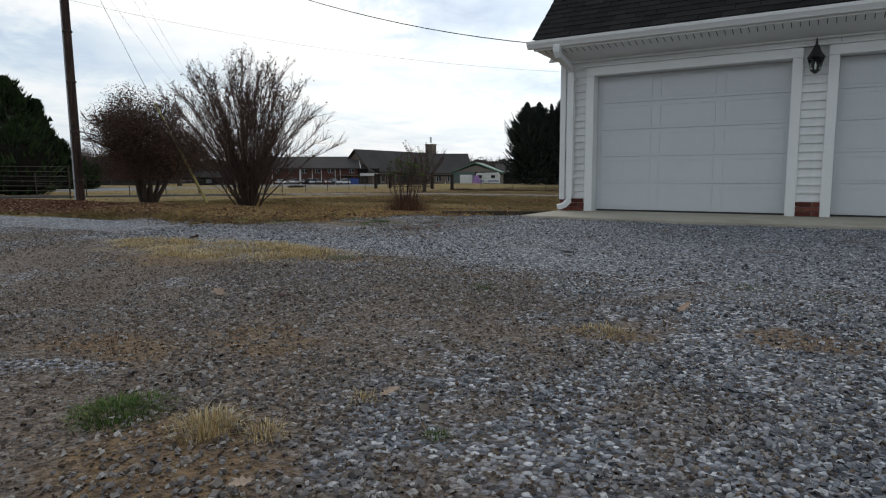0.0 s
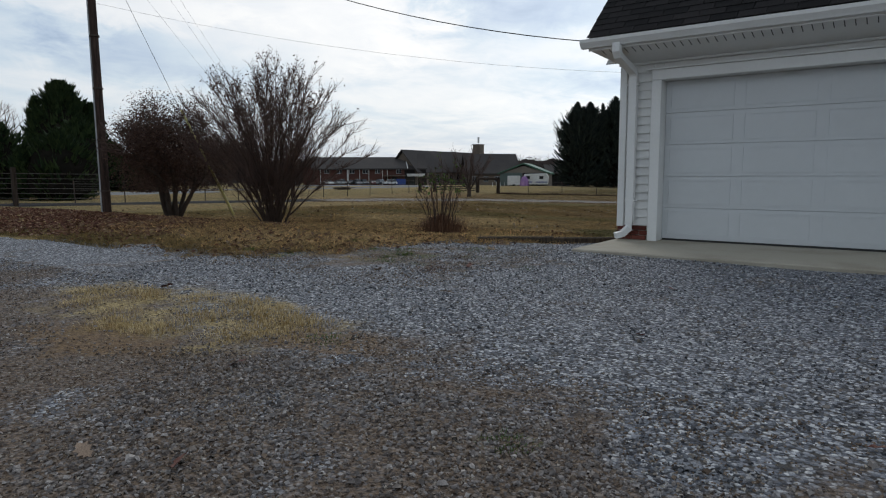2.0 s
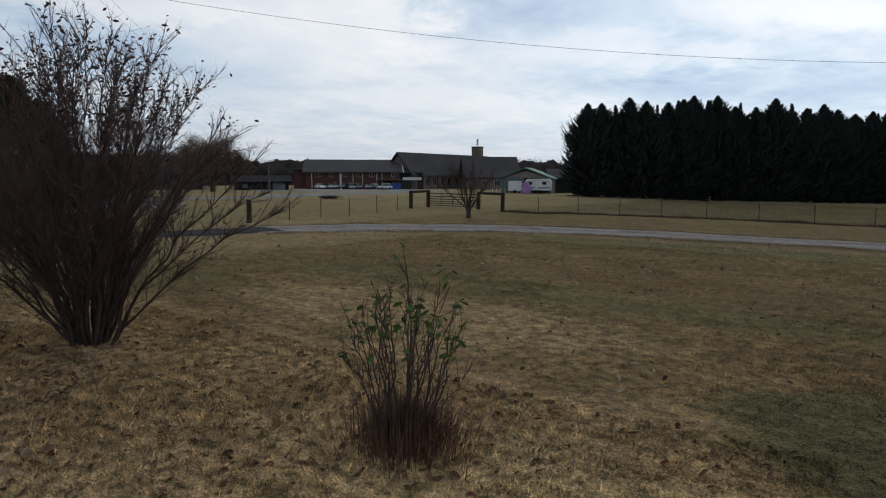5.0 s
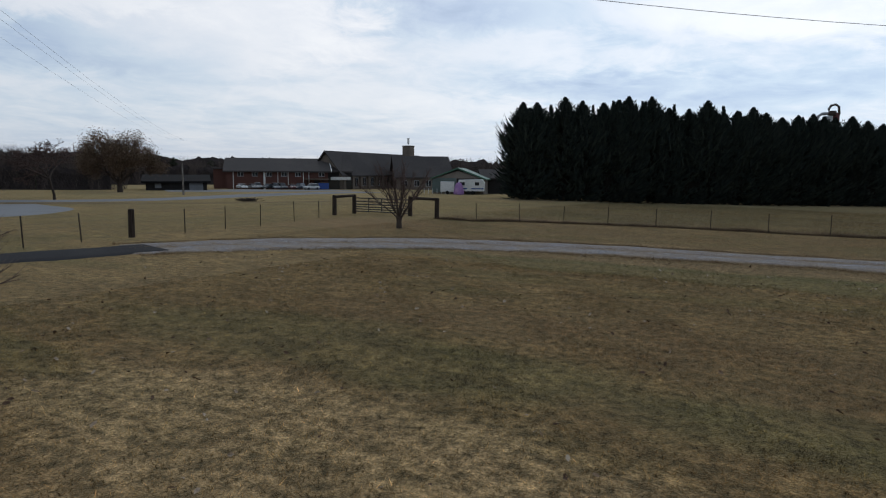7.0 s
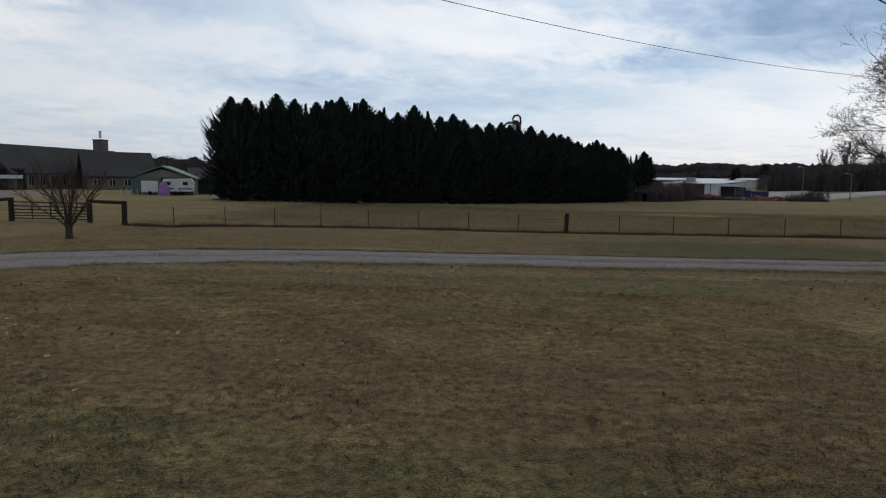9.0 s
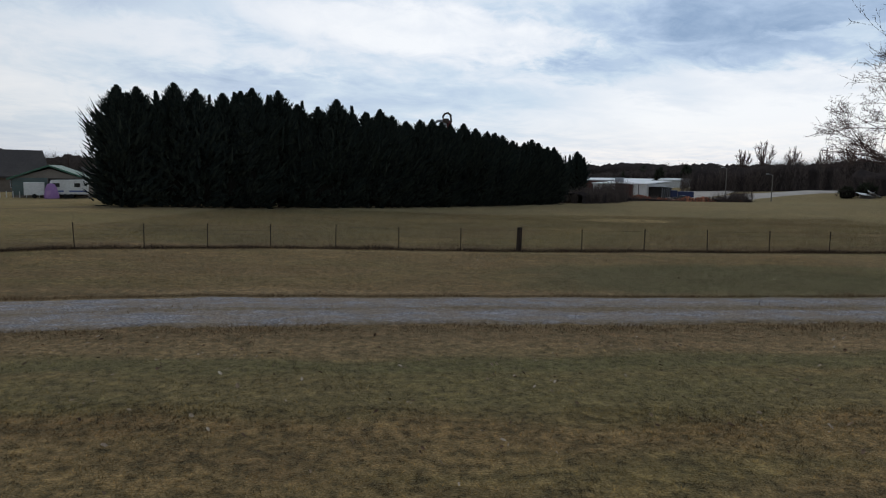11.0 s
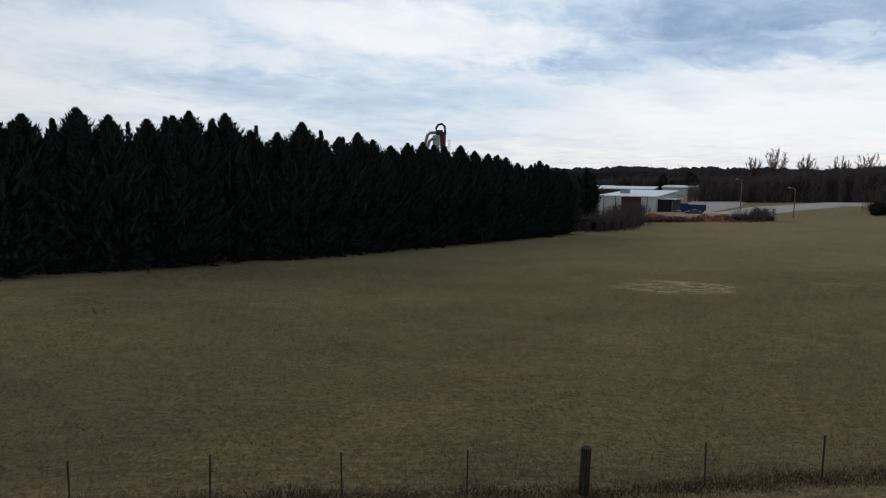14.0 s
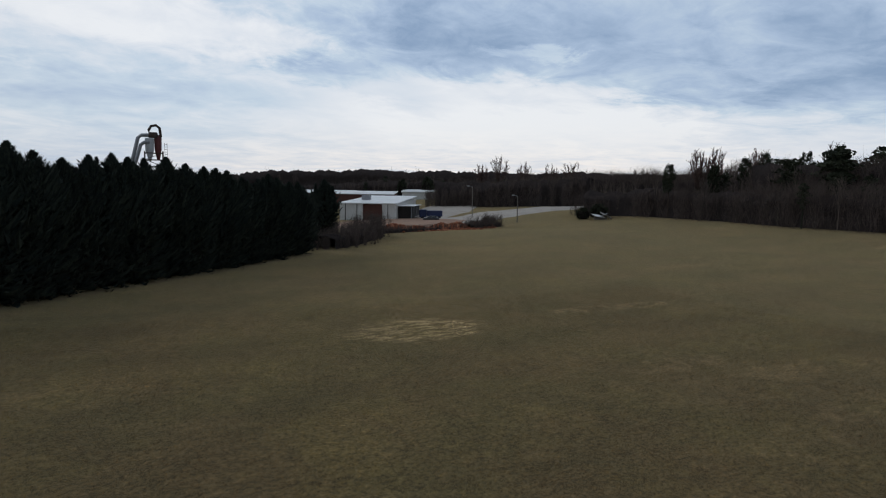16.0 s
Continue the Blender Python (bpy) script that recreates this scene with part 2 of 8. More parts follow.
def segment_tubes(segs, sides=4):
    """Arrays of verts and quads for many tapered twigs: rows x0 y0 z0 x1 y1 z1 r0 r1."""
    s = np.asarray(segs, float)
    a, b, r0, r1 = s[:, :3], s[:, 3:6], s[:, 6], s[:, 7]
    d = b - a
    d /= np.maximum(np.linalg.norm(d, axis=1, keepdims=True), 1e-9)
    ref = np.where(np.abs(d[:, 2:3]) > 0.9, np.array([[1.0, 0, 0]]), np.array([[0, 0, 1.0]]))
    u = np.cross(d, ref)
    u /= np.linalg.norm(u, axis=1, keepdims=True)
    v = np.cross(u, d)
    rings = []
    for p, r in ((a, r0), (b, r1)):
        for k in range(sides):
            t = 2 * math.pi * k / sides
            rings.append(p + r[:, None] * (math.cos(t) * u + math.sin(t) * v))
    verts = np.stack(rings, 1).reshape(-1, 3)
    n = len(s)
    base = (np.arange(n) * 2 * sides)[:, None]
    faces = [base + np.array([[k, (k + 1) % sides, sides + (k + 1) % sides, sides + k]]) for k in range(sides)]
    return verts, np.concatenate(faces)


def tip_cones(segs):
    """Arrays for many fine twigs that end in a point: three faces each."""
    s = np.asarray(segs, float)
    a, b, r0 = s[:, :3], s[:, 3:6], s[:, 6]
    d = b - a
    d /= np.maximum(np.linalg.norm(d, axis=1, keepdims=True), 1e-9)
    ref = np.where(np.abs(d[:, 2:3]) > 0.9, np.array([[1.0, 0, 0]]), np.array([[0, 0, 1.0]]))
    u = np.cross(d, ref)
    u /= np.linalg.norm(u, axis=1, keepdims=True)
    w = np.cross(u, d)
    ring = [a + r0[:, None] * (math.cos(2.0944 * k) * u + math.sin(2.0944 * k) * w) for k in range(3)]
    base = (np.arange(len(s)) * 4)[:, None]
    return np.stack(ring + [b], 1).reshape(-1, 3), np.concatenate([base + np.array([[k, (k + 1) % 3, 3]]) for k in range(3)])


def twig_mesh(name, twigs, fine):
    """Side twigs as tubes, their last shoots as points."""
    v1, f1 = segment_tubes([s for s in twigs if s[6] > fine * 1.05], 3)
    v2, f2 = tip_cones([s for s in twigs if s[6] <= fine * 1.05])
    return mesh_of(name, np.concatenate([v1, v2]), [f1, f2 + len(v1)], True)


def scatter_shapes(shape_v, shape_f, places, scales, turns, tilts=None):
    """Many small copies of one shape joined: places n x 3, scales n or n x 3, turns about z, tilts n x 2 (rotations about x and y)."""
    v, f = np.asarray(shape_v, float), np.asarray(shape_f, int)
    n, k = len(places), len(v)
    s = np.asarray(scales, float)
    s = s[:, None, None] if s.ndim == 1 else s[:, None, :]
    w = v[None] * s
    if tilts is not None:
        cx, sx = np.cos(tilts[:, 0])[:, None], np.sin(tilts[:, 0])[:, None]
        w = np.stack([w[..., 0], cx * w[..., 1] - sx * w[..., 2], sx * w[..., 1] + cx * w[..., 2]], -1)
        cy, sy = np.cos(tilts[:, 1])[:, None], np.sin(tilts[:, 1])[:, None]
        w = np.stack([cy * w[..., 0] + sy * w[..., 2], w[..., 1], -sy * w[..., 0] + cy * w[..., 2]], -1)
    c, t = np.cos(turns)[:, None], np.sin(turns)[:, None]
    w = np.stack([c * w[..., 0] - t * w[..., 1], t * w[..., 0] + c * w[..., 1], w[..., 2]], -1)
    w = w + np.asarray(places)[:, None, :]
    return w.reshape(-1, 3), (f[None] + (np.arange(n) * k)[:, None, None]).reshape(-1, f.shape[1])


# ---- materials ----
def material(name, rough, build, metal=0.0, spec=0.35, upright=0.0, sheen=0.0):
    m = bpy.data.materials.new(name)
    m.use_nodes = True
    g = Graph(m.node_tree)
    bsdf = m.node_tree.nodes["Principled BSDF"]
    bsdf.inputs["Metallic"].default_value = metal
    bsdf.inputs["Specular IOR Level"].default_value = spec
    bsdf.inputs["Sheen Weight"].default_value, bsdf.inputs["Sheen Roughness"].default_value = sheen, 0.5
    bsdf.inputs["Sheen Tint"].default_value = (1.0, 0.80, 0.56, 1.0)
    bsdf.inputs["Sheen Tint"].default_value = (0.9, 0.77, 0.48, 1)
    colour, height, depth, gloss = (*build(g), None, None, None)[:4]
    g.put(bsdf.inputs["Base Color"], colour)
    g.put(bsdf.inputs["Roughness"], gloss if gloss is not None else rough)
    if upright:
        face = g.node("ShaderNodeNewGeometry").outputs["Normal"]
        lift = g.vmath("ADD", g.vmath("MULTIPLY", face, (1 - upright, 1 - upright, 1 - upright)), (0.0, 0.0, upright))
        g.put(bsdf.inputs["Normal"], g.vmath("NORMALIZE", lift, (0.0, 0.0, 0.0)))
    elif height is not None:
        b = g.node("ShaderNodeBump")
        b.inputs["Strength"].default_value, b.inputs["Distance"].default_value = 1.0, depth
        g.put(b.inputs["Height"], height)
        g.put(bsdf.inputs["Normal"], b.outputs[0])
    return m


def worn(base, dirt, scale=3.0, amount=0.5, fine=40.0, depth=0.002, space="pos", low=0.86, high=1.1):
    """A surface of one colour with stains and grain."""
    def build(g):
        p = g.pos() if space == "pos" else g.obj()
        stain = g.math("MULTIPLY", g.band(g.noise(p, scale, 5.0), 0.42, 0.72), amount)
        grain = g.noise(p, fine, 3.0)
        c = g.mix(stain, base, dirt)
        c = g.mix(1.0, c, g.ramp(grain, (0.3, low), (0.7, high)), "MULTIPLY")
        return c, grain, depth
    return build


# mown strips along the driveway and its dark far edge: from, to (metres along y), density, tone
# the dark strip from 35.2 is soil edge with its shadow in the tone
VERGES = ((28.9, 29.9, 0.75, (0.066, 0.080, 0.034)), (29.9, 30.7, 0.8, (0.205, 0.150, 0.090)), (30.7, 32.2, 0.8, (0.140, 0.098, 0.060)), (35.2, 35.6, 0.85, (0.050, 0.034, 0.024)), (35.6, 36.3, 0.75, (0.28, 0.21, 0.125)), (36.5, 44.5, 0.30, (0.165, 0.120, 0.063)), (46.0, 46.3, 0.85, (0.32, 0.26, 0.16)))


def lawn_colour(g, p):
    wide = g.noise(p, 0.07, 4.0, 0.6, 0.4)
    streak = g.noise(g.vmath("MULTIPLY", p, (0.28, 1.5, 1.0)), 0.36, 5.0, 0.62, 0.3)
    mid = g.noise(p, 0.9, 5.0, 0.65, 0.3)
    tuft = g.noise(p, 7.0, 4.0, 0.7)
    tan, brown, green = (0.232, 0.165, 0.078), (0.150, 0.101, 0.049), (0.105, 0.108, 0.038)
    c = g.mix(g.band(mid, 0.36, 0.66), brown, tan)
    c = g.mix(g.math("MULTIPLY", g.band(g.math("ADD", g.math("MULTIPLY", wide, 0.5), g.math("MULTIPLY", streak, 0.5)), 0.47, 0.61), 0.55), c, green)
    straw, dead = (0.56, 0.44, 0.255), (0.43, 0.315, 0.18)
    c = g.mix(g.math("MULTIPLY", g.patch(p, -10.5, 10.0, 8.5, 3.4, 0.4, 0.6), 0.85), c, dead)
    c = g.mix(g.math("MULTIPLY", g.patch(p, -6.0, 10.8, 3.2, 0.9, 0.5, 0.9), 0.8), c, straw)
    c = g.mix(g.math("MULTIPLY", g.patch(p, -10.8, 14.8, 4.0, 1.5, 0.5, 0.9), 0.42), c, straw)
    c = g.mix(g.math("MULTIPLY", g.patch(p, -12.5, 17.6, 5.0, 1.2, 0.6, 0.5), 0.4), c, (0.092, 0.102, 0.042))
    c = g.mix(g.math("MULTIPLY", g.patch(p, -6.8, 17.3, 2.0, 0.9, 0.6, 0.7), 0.4), c, (0.070, 0.085, 0.034))
    c = g.mix(g.math("MULTIPLY", g.patch(p, -10.5, 20.2, 5.5, 1.3, 0.6, 0.5), 0.4), c, (0.142, 0.088, 0.047))
    c = g.mix(g.math("MULTIPLY", g.patch(p, -7.0, 27.6, 9.0, 1.2, 0.6, 0.5), 0.5), c, (0.09, 0.098, 0.04))
    c = g.mix(g.math("MULTIPLY", g.patch(p, 0.0, 19.0, 6.5, 3.2, 0.6, 0.4), 0.5), c, (0.088, 0.062, 0.034))
    c = g.mix(g.math("MULTIPLY", g.patch(p, 2.0, 37.5, 7.5, 4.5, 0.6, 0.4), 0.75), c, (0.054, 0.060, 0.029))
    c = g.mix(g.math("MULTIPLY", g.patch(p, -4.6, 13.2, 1.6, 1.3, 0.5, 0.9), 0.8), c, (0.065, 0.082, 0.034))
    c = g.mix(g.math("MULTIPLY", g.patch(p, 9.0, 40.5, 9.0, 2.6, 0.4, 0.5), 0.8), c, (0.050, 0.080, 0.030))
    c = g.mix(g.math("MULTIPLY", g.patch(p, -27.5, 37.0, 6.0, 3.5, 0.5, 0.6), 0.7), c, (0.21, 0.135, 0.075))
    s = g.sep(p)
    verge = g.math("ADD", s[1], g.math("MULTIPLY", g.math("SUBTRACT", g.noise(p, 0.8), 0.5), 1.2))
    near_drive = g.math("MULTIPLY", g.band(verge, 29.6, 30.6), g.band(verge, 36.4, 34.9))
    c = g.mix(g.math("MULTIPLY", g.math("MULTIPLY", near_drive, g.band(s[0], -24.0, -12.0)), 0.75), c, (0.20, 0.135, 0.075))
    along = g.math("ADD", g.math("SUBTRACT", s[1], g.math("MULTIPLY", s[0], 0.055)), g.math("MULTIPLY", g.math("SUBTRACT", g.noise(g.vmath("MULTIPLY", p, (0.3, 1.0, 1.0)), 0.9, 5.0), 0.5), 1.4))
    past = g.band(s[0], -22.0, -14.0)
    for lo, hi, amount, tone in VERGES:
        strip = g.math("MULTIPLY", g.band(along, lo - 0.3, lo + 0.3), g.band(along, hi + 0.3, hi - 0.3))
        c = g.mix(g.math("MULTIPLY", g.math("MULTIPLY", strip, past), amount), c, tone)
    edge = g.math("ADD", s[1], g.math("MULTIPLY", g.math("SUBTRACT", g.noise(p, 0.5), 0.5), 1.5))
    field = g.mix(g.band(g.noise(p, 0.14, 5.0, 0.6), 0.38, 0.62), (0.134, 0.095, 0.046), (0.104, 0.084, 0.037))
    field = g.mix(g.math("MULTIPLY", g.band(g.noise(p, 0.9, 5.0), 0.52, 0.7), 0.5), field, (0.165, 0.116, 0.060))
    field = g.mix(g.math("MULTIPLY", g.band(g.noise(g.vmath("MULTIPLY", p, (0.5, 1.6, 1.0)), 0.06, 4.0), 0.54, 0.64), 0.5), field, (0.183, 0.134, 0.070))
    pale = g.math("MULTIPLY", g.patch(p, 10.6, 76.6, 4.6, 3.0, 0.65, 0.45), g.band(g.noise(g.vmath("MULTIPLY", p, (0.5, 1.8, 1.0)), 1.7, 6.0, 0.65), 0.42, 0.58))
    field = g.mix(g.math("MULTIPLY", pale, 0.95), field, (0.52, 0.41, 0.24))
    pale = g.math("MULTIPLY", g.patch(p, 27.0, 78.0, 7.0, 1.2, 0.7, 0.35), g.band(g.noise(p, 0.8, 5.0), 0.42, 0.6))
    field = g.mix(g.math("MULTIPLY", pale, 0.7), field, (0.36, 0.27, 0.15))
    for x, y, rx, ry in ((16.6, 55.1, 3.0, 1.2), (19.8, 64.2, 3.2, 1.2), (23.3, 61.0, 3.2, 1.3), (22.1, 56.1, 3.0, 1.4)):
        worn_spot = g.math("MULTIPLY", g.patch(p, x, y, rx, ry, 0.8, 0.6), g.band(g.noise(p, 1.3, 6.0, 0.7), 0.40, 0.60))
        field = g.mix(g.math("MULTIPLY", worn_spot, 0.6), field, (0.30, 0.225, 0.125))
    field = g.mix(g.band(s[0], -22.0, -32.0), field, g.mix(1.0, field, (1.55, 1.50, 1.38), "MULTIPLY"))
    field = g.mix(g.math("MULTIPLY", g.band(g.noise(g.vmath("MULTIPLY", p, (1.0, 0.6, 1.0)), 0.22, 6.0, 0.62, 0.5), 0.48, 0.62), 0.45), field, (0.150, 0.122, 0.046))
    far_side = g.math("MAXIMUM", g.band(edge, 46.6, 47.6), g.band(s[0], -29.0, -31.5))
    field = g.mix(1.0, field, (0.80, 0.76, 0.74), "MULTIPLY")
    field = g.mix(1.0, field, g.ramp(g.noise(g.vmath("MULTIPLY", p, (0.7, 1.2, 1.0)), 0.11, 5.0, 0.65, 0.6), (0.36, (0.72, 0.70, 0.70)), (0.64, (1.20, 1.20, 1.14))), "MULTIPLY")
    # red-brown needle litter under the cypresses, darkened to hold their shade too
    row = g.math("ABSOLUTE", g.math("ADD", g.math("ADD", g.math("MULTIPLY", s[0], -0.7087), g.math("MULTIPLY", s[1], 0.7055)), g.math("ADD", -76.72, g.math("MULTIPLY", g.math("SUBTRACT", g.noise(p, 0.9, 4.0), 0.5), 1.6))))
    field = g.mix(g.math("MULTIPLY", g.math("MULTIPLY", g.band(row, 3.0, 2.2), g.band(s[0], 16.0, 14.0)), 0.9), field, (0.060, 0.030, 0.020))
    c = g.mix(1.0, c, g.mix(g.band(s[1], 28.0, 35.0), (0.92, 0.86, 0.85), (0.84, 0.77, 0.78)), "MULTIPLY")
    worn_red = g.math("MULTIPLY", g.band(g.noise(g.vmath("MULTIPLY", p, (0.6, 1.3, 1.0)), 0.30, 5.0, 0.62, 0.4), 0.47, 0.60), g.band(s[1], 31.0, 37.0))
    c = g.mix(g.math("MULTIPLY", worn_red, 0.6), c, (0.120, 0.073, 0.041))
    c = g.mix(g.math("MULTIPLY", g.patch(p, 2.5, 39.0, 7.0, 4.6, 0.5, 0.5), 0.72), c, (0.044, 0.050, 0.026))
    c = g.mix(far_side, c, field)
    c = g.mix(1.0, c, (1.02, 0.95, 0.84), "MULTIPLY")
    c = g.mix(1.0, c, g.ramp(g.noise(g.vmath("MULTIPLY", p, (0.6, 1.4, 1.0)), 2.3, 6.0, 0.7), (0.34, 0.62), (0.66, 1.36)), "MULTIPLY")
    return g.mix(1.0, c, g.ramp(tuft, (0.36, 0.30), (0.64, 1.66)), "MULTIPLY"), tuft


def lawn_build(g):
    p = g.pos()
    c, tuft = lawn_colour(g, p)
    blade = g.noise(g.vmath("MULTIPLY", p, (1.0, 1.0, 0.2)), 38.0, 3.0, 0.7)
    c = g.mix(1.0, c, g.ramp(blade, (0.34, 0.40), (0.66, 1.55)), "MULTIPLY")
    return c, g.math("ADD", tuft, blade), 0.035


def blade_build(g):
    c, _ = lawn_colour(g, g.pos())
    hue = g.island()
    c = g.mix(1.0, c, g.ramp(hue, (0.0, (0.42, 0.44, 0.38)), (0.6, (1.12, 1.08, 0.98)), (0.9, (1.9, 1.75, 1.45)), (1.0, (3.0, 2.7, 2.2))), "MULTIPLY")
    return (c,)


EDGE_DIRT = (-6.6, 7.2, 3.0, 1.1)


def gravel_build(g):
    p = g.pos()
    near = g.cells(p, 52.0)
    small = g.cells(p, 110.0)
    tone = g.ramp(g.sep(near.outputs["Color"])[0], (0.0, (0.040, 0.042, 0.050)), (0.35, (0.165, 0.175, 0.205)), (0.75, (0.35, 0.362, 0.40)), (1.0, (0.75, 0.755, 0.77)))
    tone = g.mix(g.band(near.outputs["Distance"], 0.45, 0.85), tone, (0.075, 0.068, 0.062))
    dirt = g.mix(g.band(g.noise(p, 42.0, 5.0, 0.75), 0.38, 0.62), (0.062, 0.042, 0.030), (0.25, 0.172, 0.112))
    s = g.sep(p)
    lane = g.math("MULTIPLY", g.band(g.math("ADD", s[0], g.math("MULTIPLY", s[1], 0.3)), 1.2, -1.4), g.band(s[1], 5.2, 3.0))
    thin = g.math("ADD", g.noise(p, 1.1, 6.0, 0.7, 0.6), g.math("SUBTRACT", g.math("MULTIPLY", lane, 0.24), 0.07))
    thin = g.math("ADD", thin, g.math("MULTIPLY", g.patch(p, *EDGE_DIRT, 0.7, 1.3), 0.16))
    tone = g.mix(g.math("MULTIPLY", g.band(thin, 0.50, 0.66), 0.80), tone, dirt)
    straw = g.mix(g.band(g.noise(p, 30.0, 3.0), 0.35, 0.65), (0.20, 0.145, 0.066), (0.56, 0.43, 0.20))
    tone = g.mix(g.math("MULTIPLY", g.patch(p, -5.0, 3.95, 1.7, 0.8, 0.7, 1.6), g.band(g.noise(p, 3.0, 5.0), 0.38, 0.66)), tone, straw)
    tone = g.mix(g.math("MULTIPLY", g.patch(p, -6.6, 7.5, 2.6, 0.8, 0.9, 1.4), g.band(g.noise(p, 2.2, 5.0), 0.4, 0.6)), tone, g.mix(g.band(g.noise(p, 1.2, 3.0), 0.42, 0.56), (0.12, 0.075, 0.045), (0.10, 0.10, 0.045)))
    rust = g.mix(g.band(g.noise(p, 24.0, 3.0, 0.7), 0.36, 0.64), (0.11, 0.062, 0.030), (0.30, 0.185, 0.085))
    for x, y, rx, ry in ((-2.42, 1.40, 0.36, 0.20), (-1.96, 1.80, 0.30, 0.22), (-0.81, 2.64, 0.22, 0.16), (-0.03, 2.90, 0.34, 0.20), (-3.4, 3.96, 0.5, 0.3), (-4.6, 3.16, 0.7, 0.3), (-1.3, 0.9, 0.3, 0.25)):
        tone = g.mix(g.math("MULTIPLY", g.patch(p, x, y, rx, ry, 0.9, 3.5), 0.72), tone, rust)
    h = g.math("SUBTRACT", 1.0, g.math("ADD", near.outputs["Distance"], g.math("MULTIPLY", small.outputs["Distance"], 0.4)))
    return g.mix(1.0, tone, (0.85, 0.85, 0.86), "MULTIPLY"), h, 0.014


def stone_build(g):
    r = g.island()
    c = g.ramp(r, (0.0, (0.030, 0.031, 0.036)), (0.22, (0.12, 0.126, 0.145)), (0.48, (0.24, 0.25, 0.275)), (0.66, (0.36, 0.37, 0.395)), (0.76, (0.24, 0.21, 0.185)), (0.82, (0.20, 0.17, 0.145)), (0.90, (0.44, 0.45, 0.475)), (1.0, (0.66, 0.665, 0.68)))
    p = g.pos()
    s = g.sep(p)
    grain = g.noise(p, 160.0, 3.0)
    c = g.mix(1.0, c, g.ramp(grain, (0.3, 0.63), (0.7, 1.0)), "MULTIPLY")
    lane = g.math("MULTIPLY", g.band(g.math("ADD", s[0], g.math("MULTIPLY", s[1], 0.3)), 1.2, -1.4), g.band(s[1], 5.2, 3.0))
    dust = g.band(g.math("ADD", g.noise(p, 1.1, 6.0, 0.7, 0.6), g.math("MULTIPLY", lane, 0.22)), 0.48, 0.70)
    c = g.mix(g.math("MULTIPLY", dust, 0.52), c, g.mix(1.0, g.mix(0.55, c, (0.22, 0.20, 0.18)), (0.86, 0.66, 0.50), "MULTIPLY"))
    return c, grain, 0.002


def shades(*stops, scale=60.0, depth=0.002):
    """A different tone on each joined piece."""
    def build(g):
        c = g.ramp(g.island(), *stops)
        grain = g.noise(g.pos(), scale, 3.0)
        return g.mix(1.0, c, g.ramp(grain, (0.3, 0.75), (0.7, 1.2)), "MULTIPLY"), grain, depth
    return build


def tones(*stops, scale=30.0, depth=0.002, stretch=(1, 1, 1)):
    """A different tone on each object."""
    def build(g):
        c = g.ramp(g.piece(), *stops)
        grain = g.noise(g.vmath("MULTIPLY", g.obj(), stretch), scale, 4.0)
        return g.mix(1.0, c, g.ramp(grain, (0.3, 0.75), (0.7, 1.2)), "MULTIPLY"), grain, depth
    return build


def wood_build(dark, light, scale=3.0):
    def build(g):
        p = g.vmath("MULTIPLY", g.obj(), (8.0, 8.0, 0.6))
        n = g.noise(p, scale, 5.0, 0.65, 0.6)
        stain = g.noise(g.obj(), 1.3, 4.0)
        c = g.mix(g.band(n, 0.35, 0.65), dark, light)
        return g.mix(1.0, c, g.ramp(stain, (0.3, 0.7), (0.7, 1.2)), "MULTIPLY"), n, 0.006
    return build


LAWN = material("lawn_turf", 0.95, lawn_build, spec=0.0, sheen=0.36)
BLADE = material("grass_blades", 0.9, blade_build, spec=0.0, upright=0.75, sheen=0.22)
GRAVEL = material("gravel_bed", 0.85, gravel_build, spec=0.25)
PEBBLE = material("brown_pebbles", 0.85, shades((0.0, (0.06, 0.042, 0.032)), (0.3, (0.13, 0.092, 0.066)), (0.6, (0.21, 0.155, 0.115)), (0.85, (0.27, 0.225, 0.185)), (1.0, (0.42, 0.38, 0.33)), scale=160.0), spec=0.2)
STONE = material("gravel_stones", 0.75, stone_build, spec=0.3)


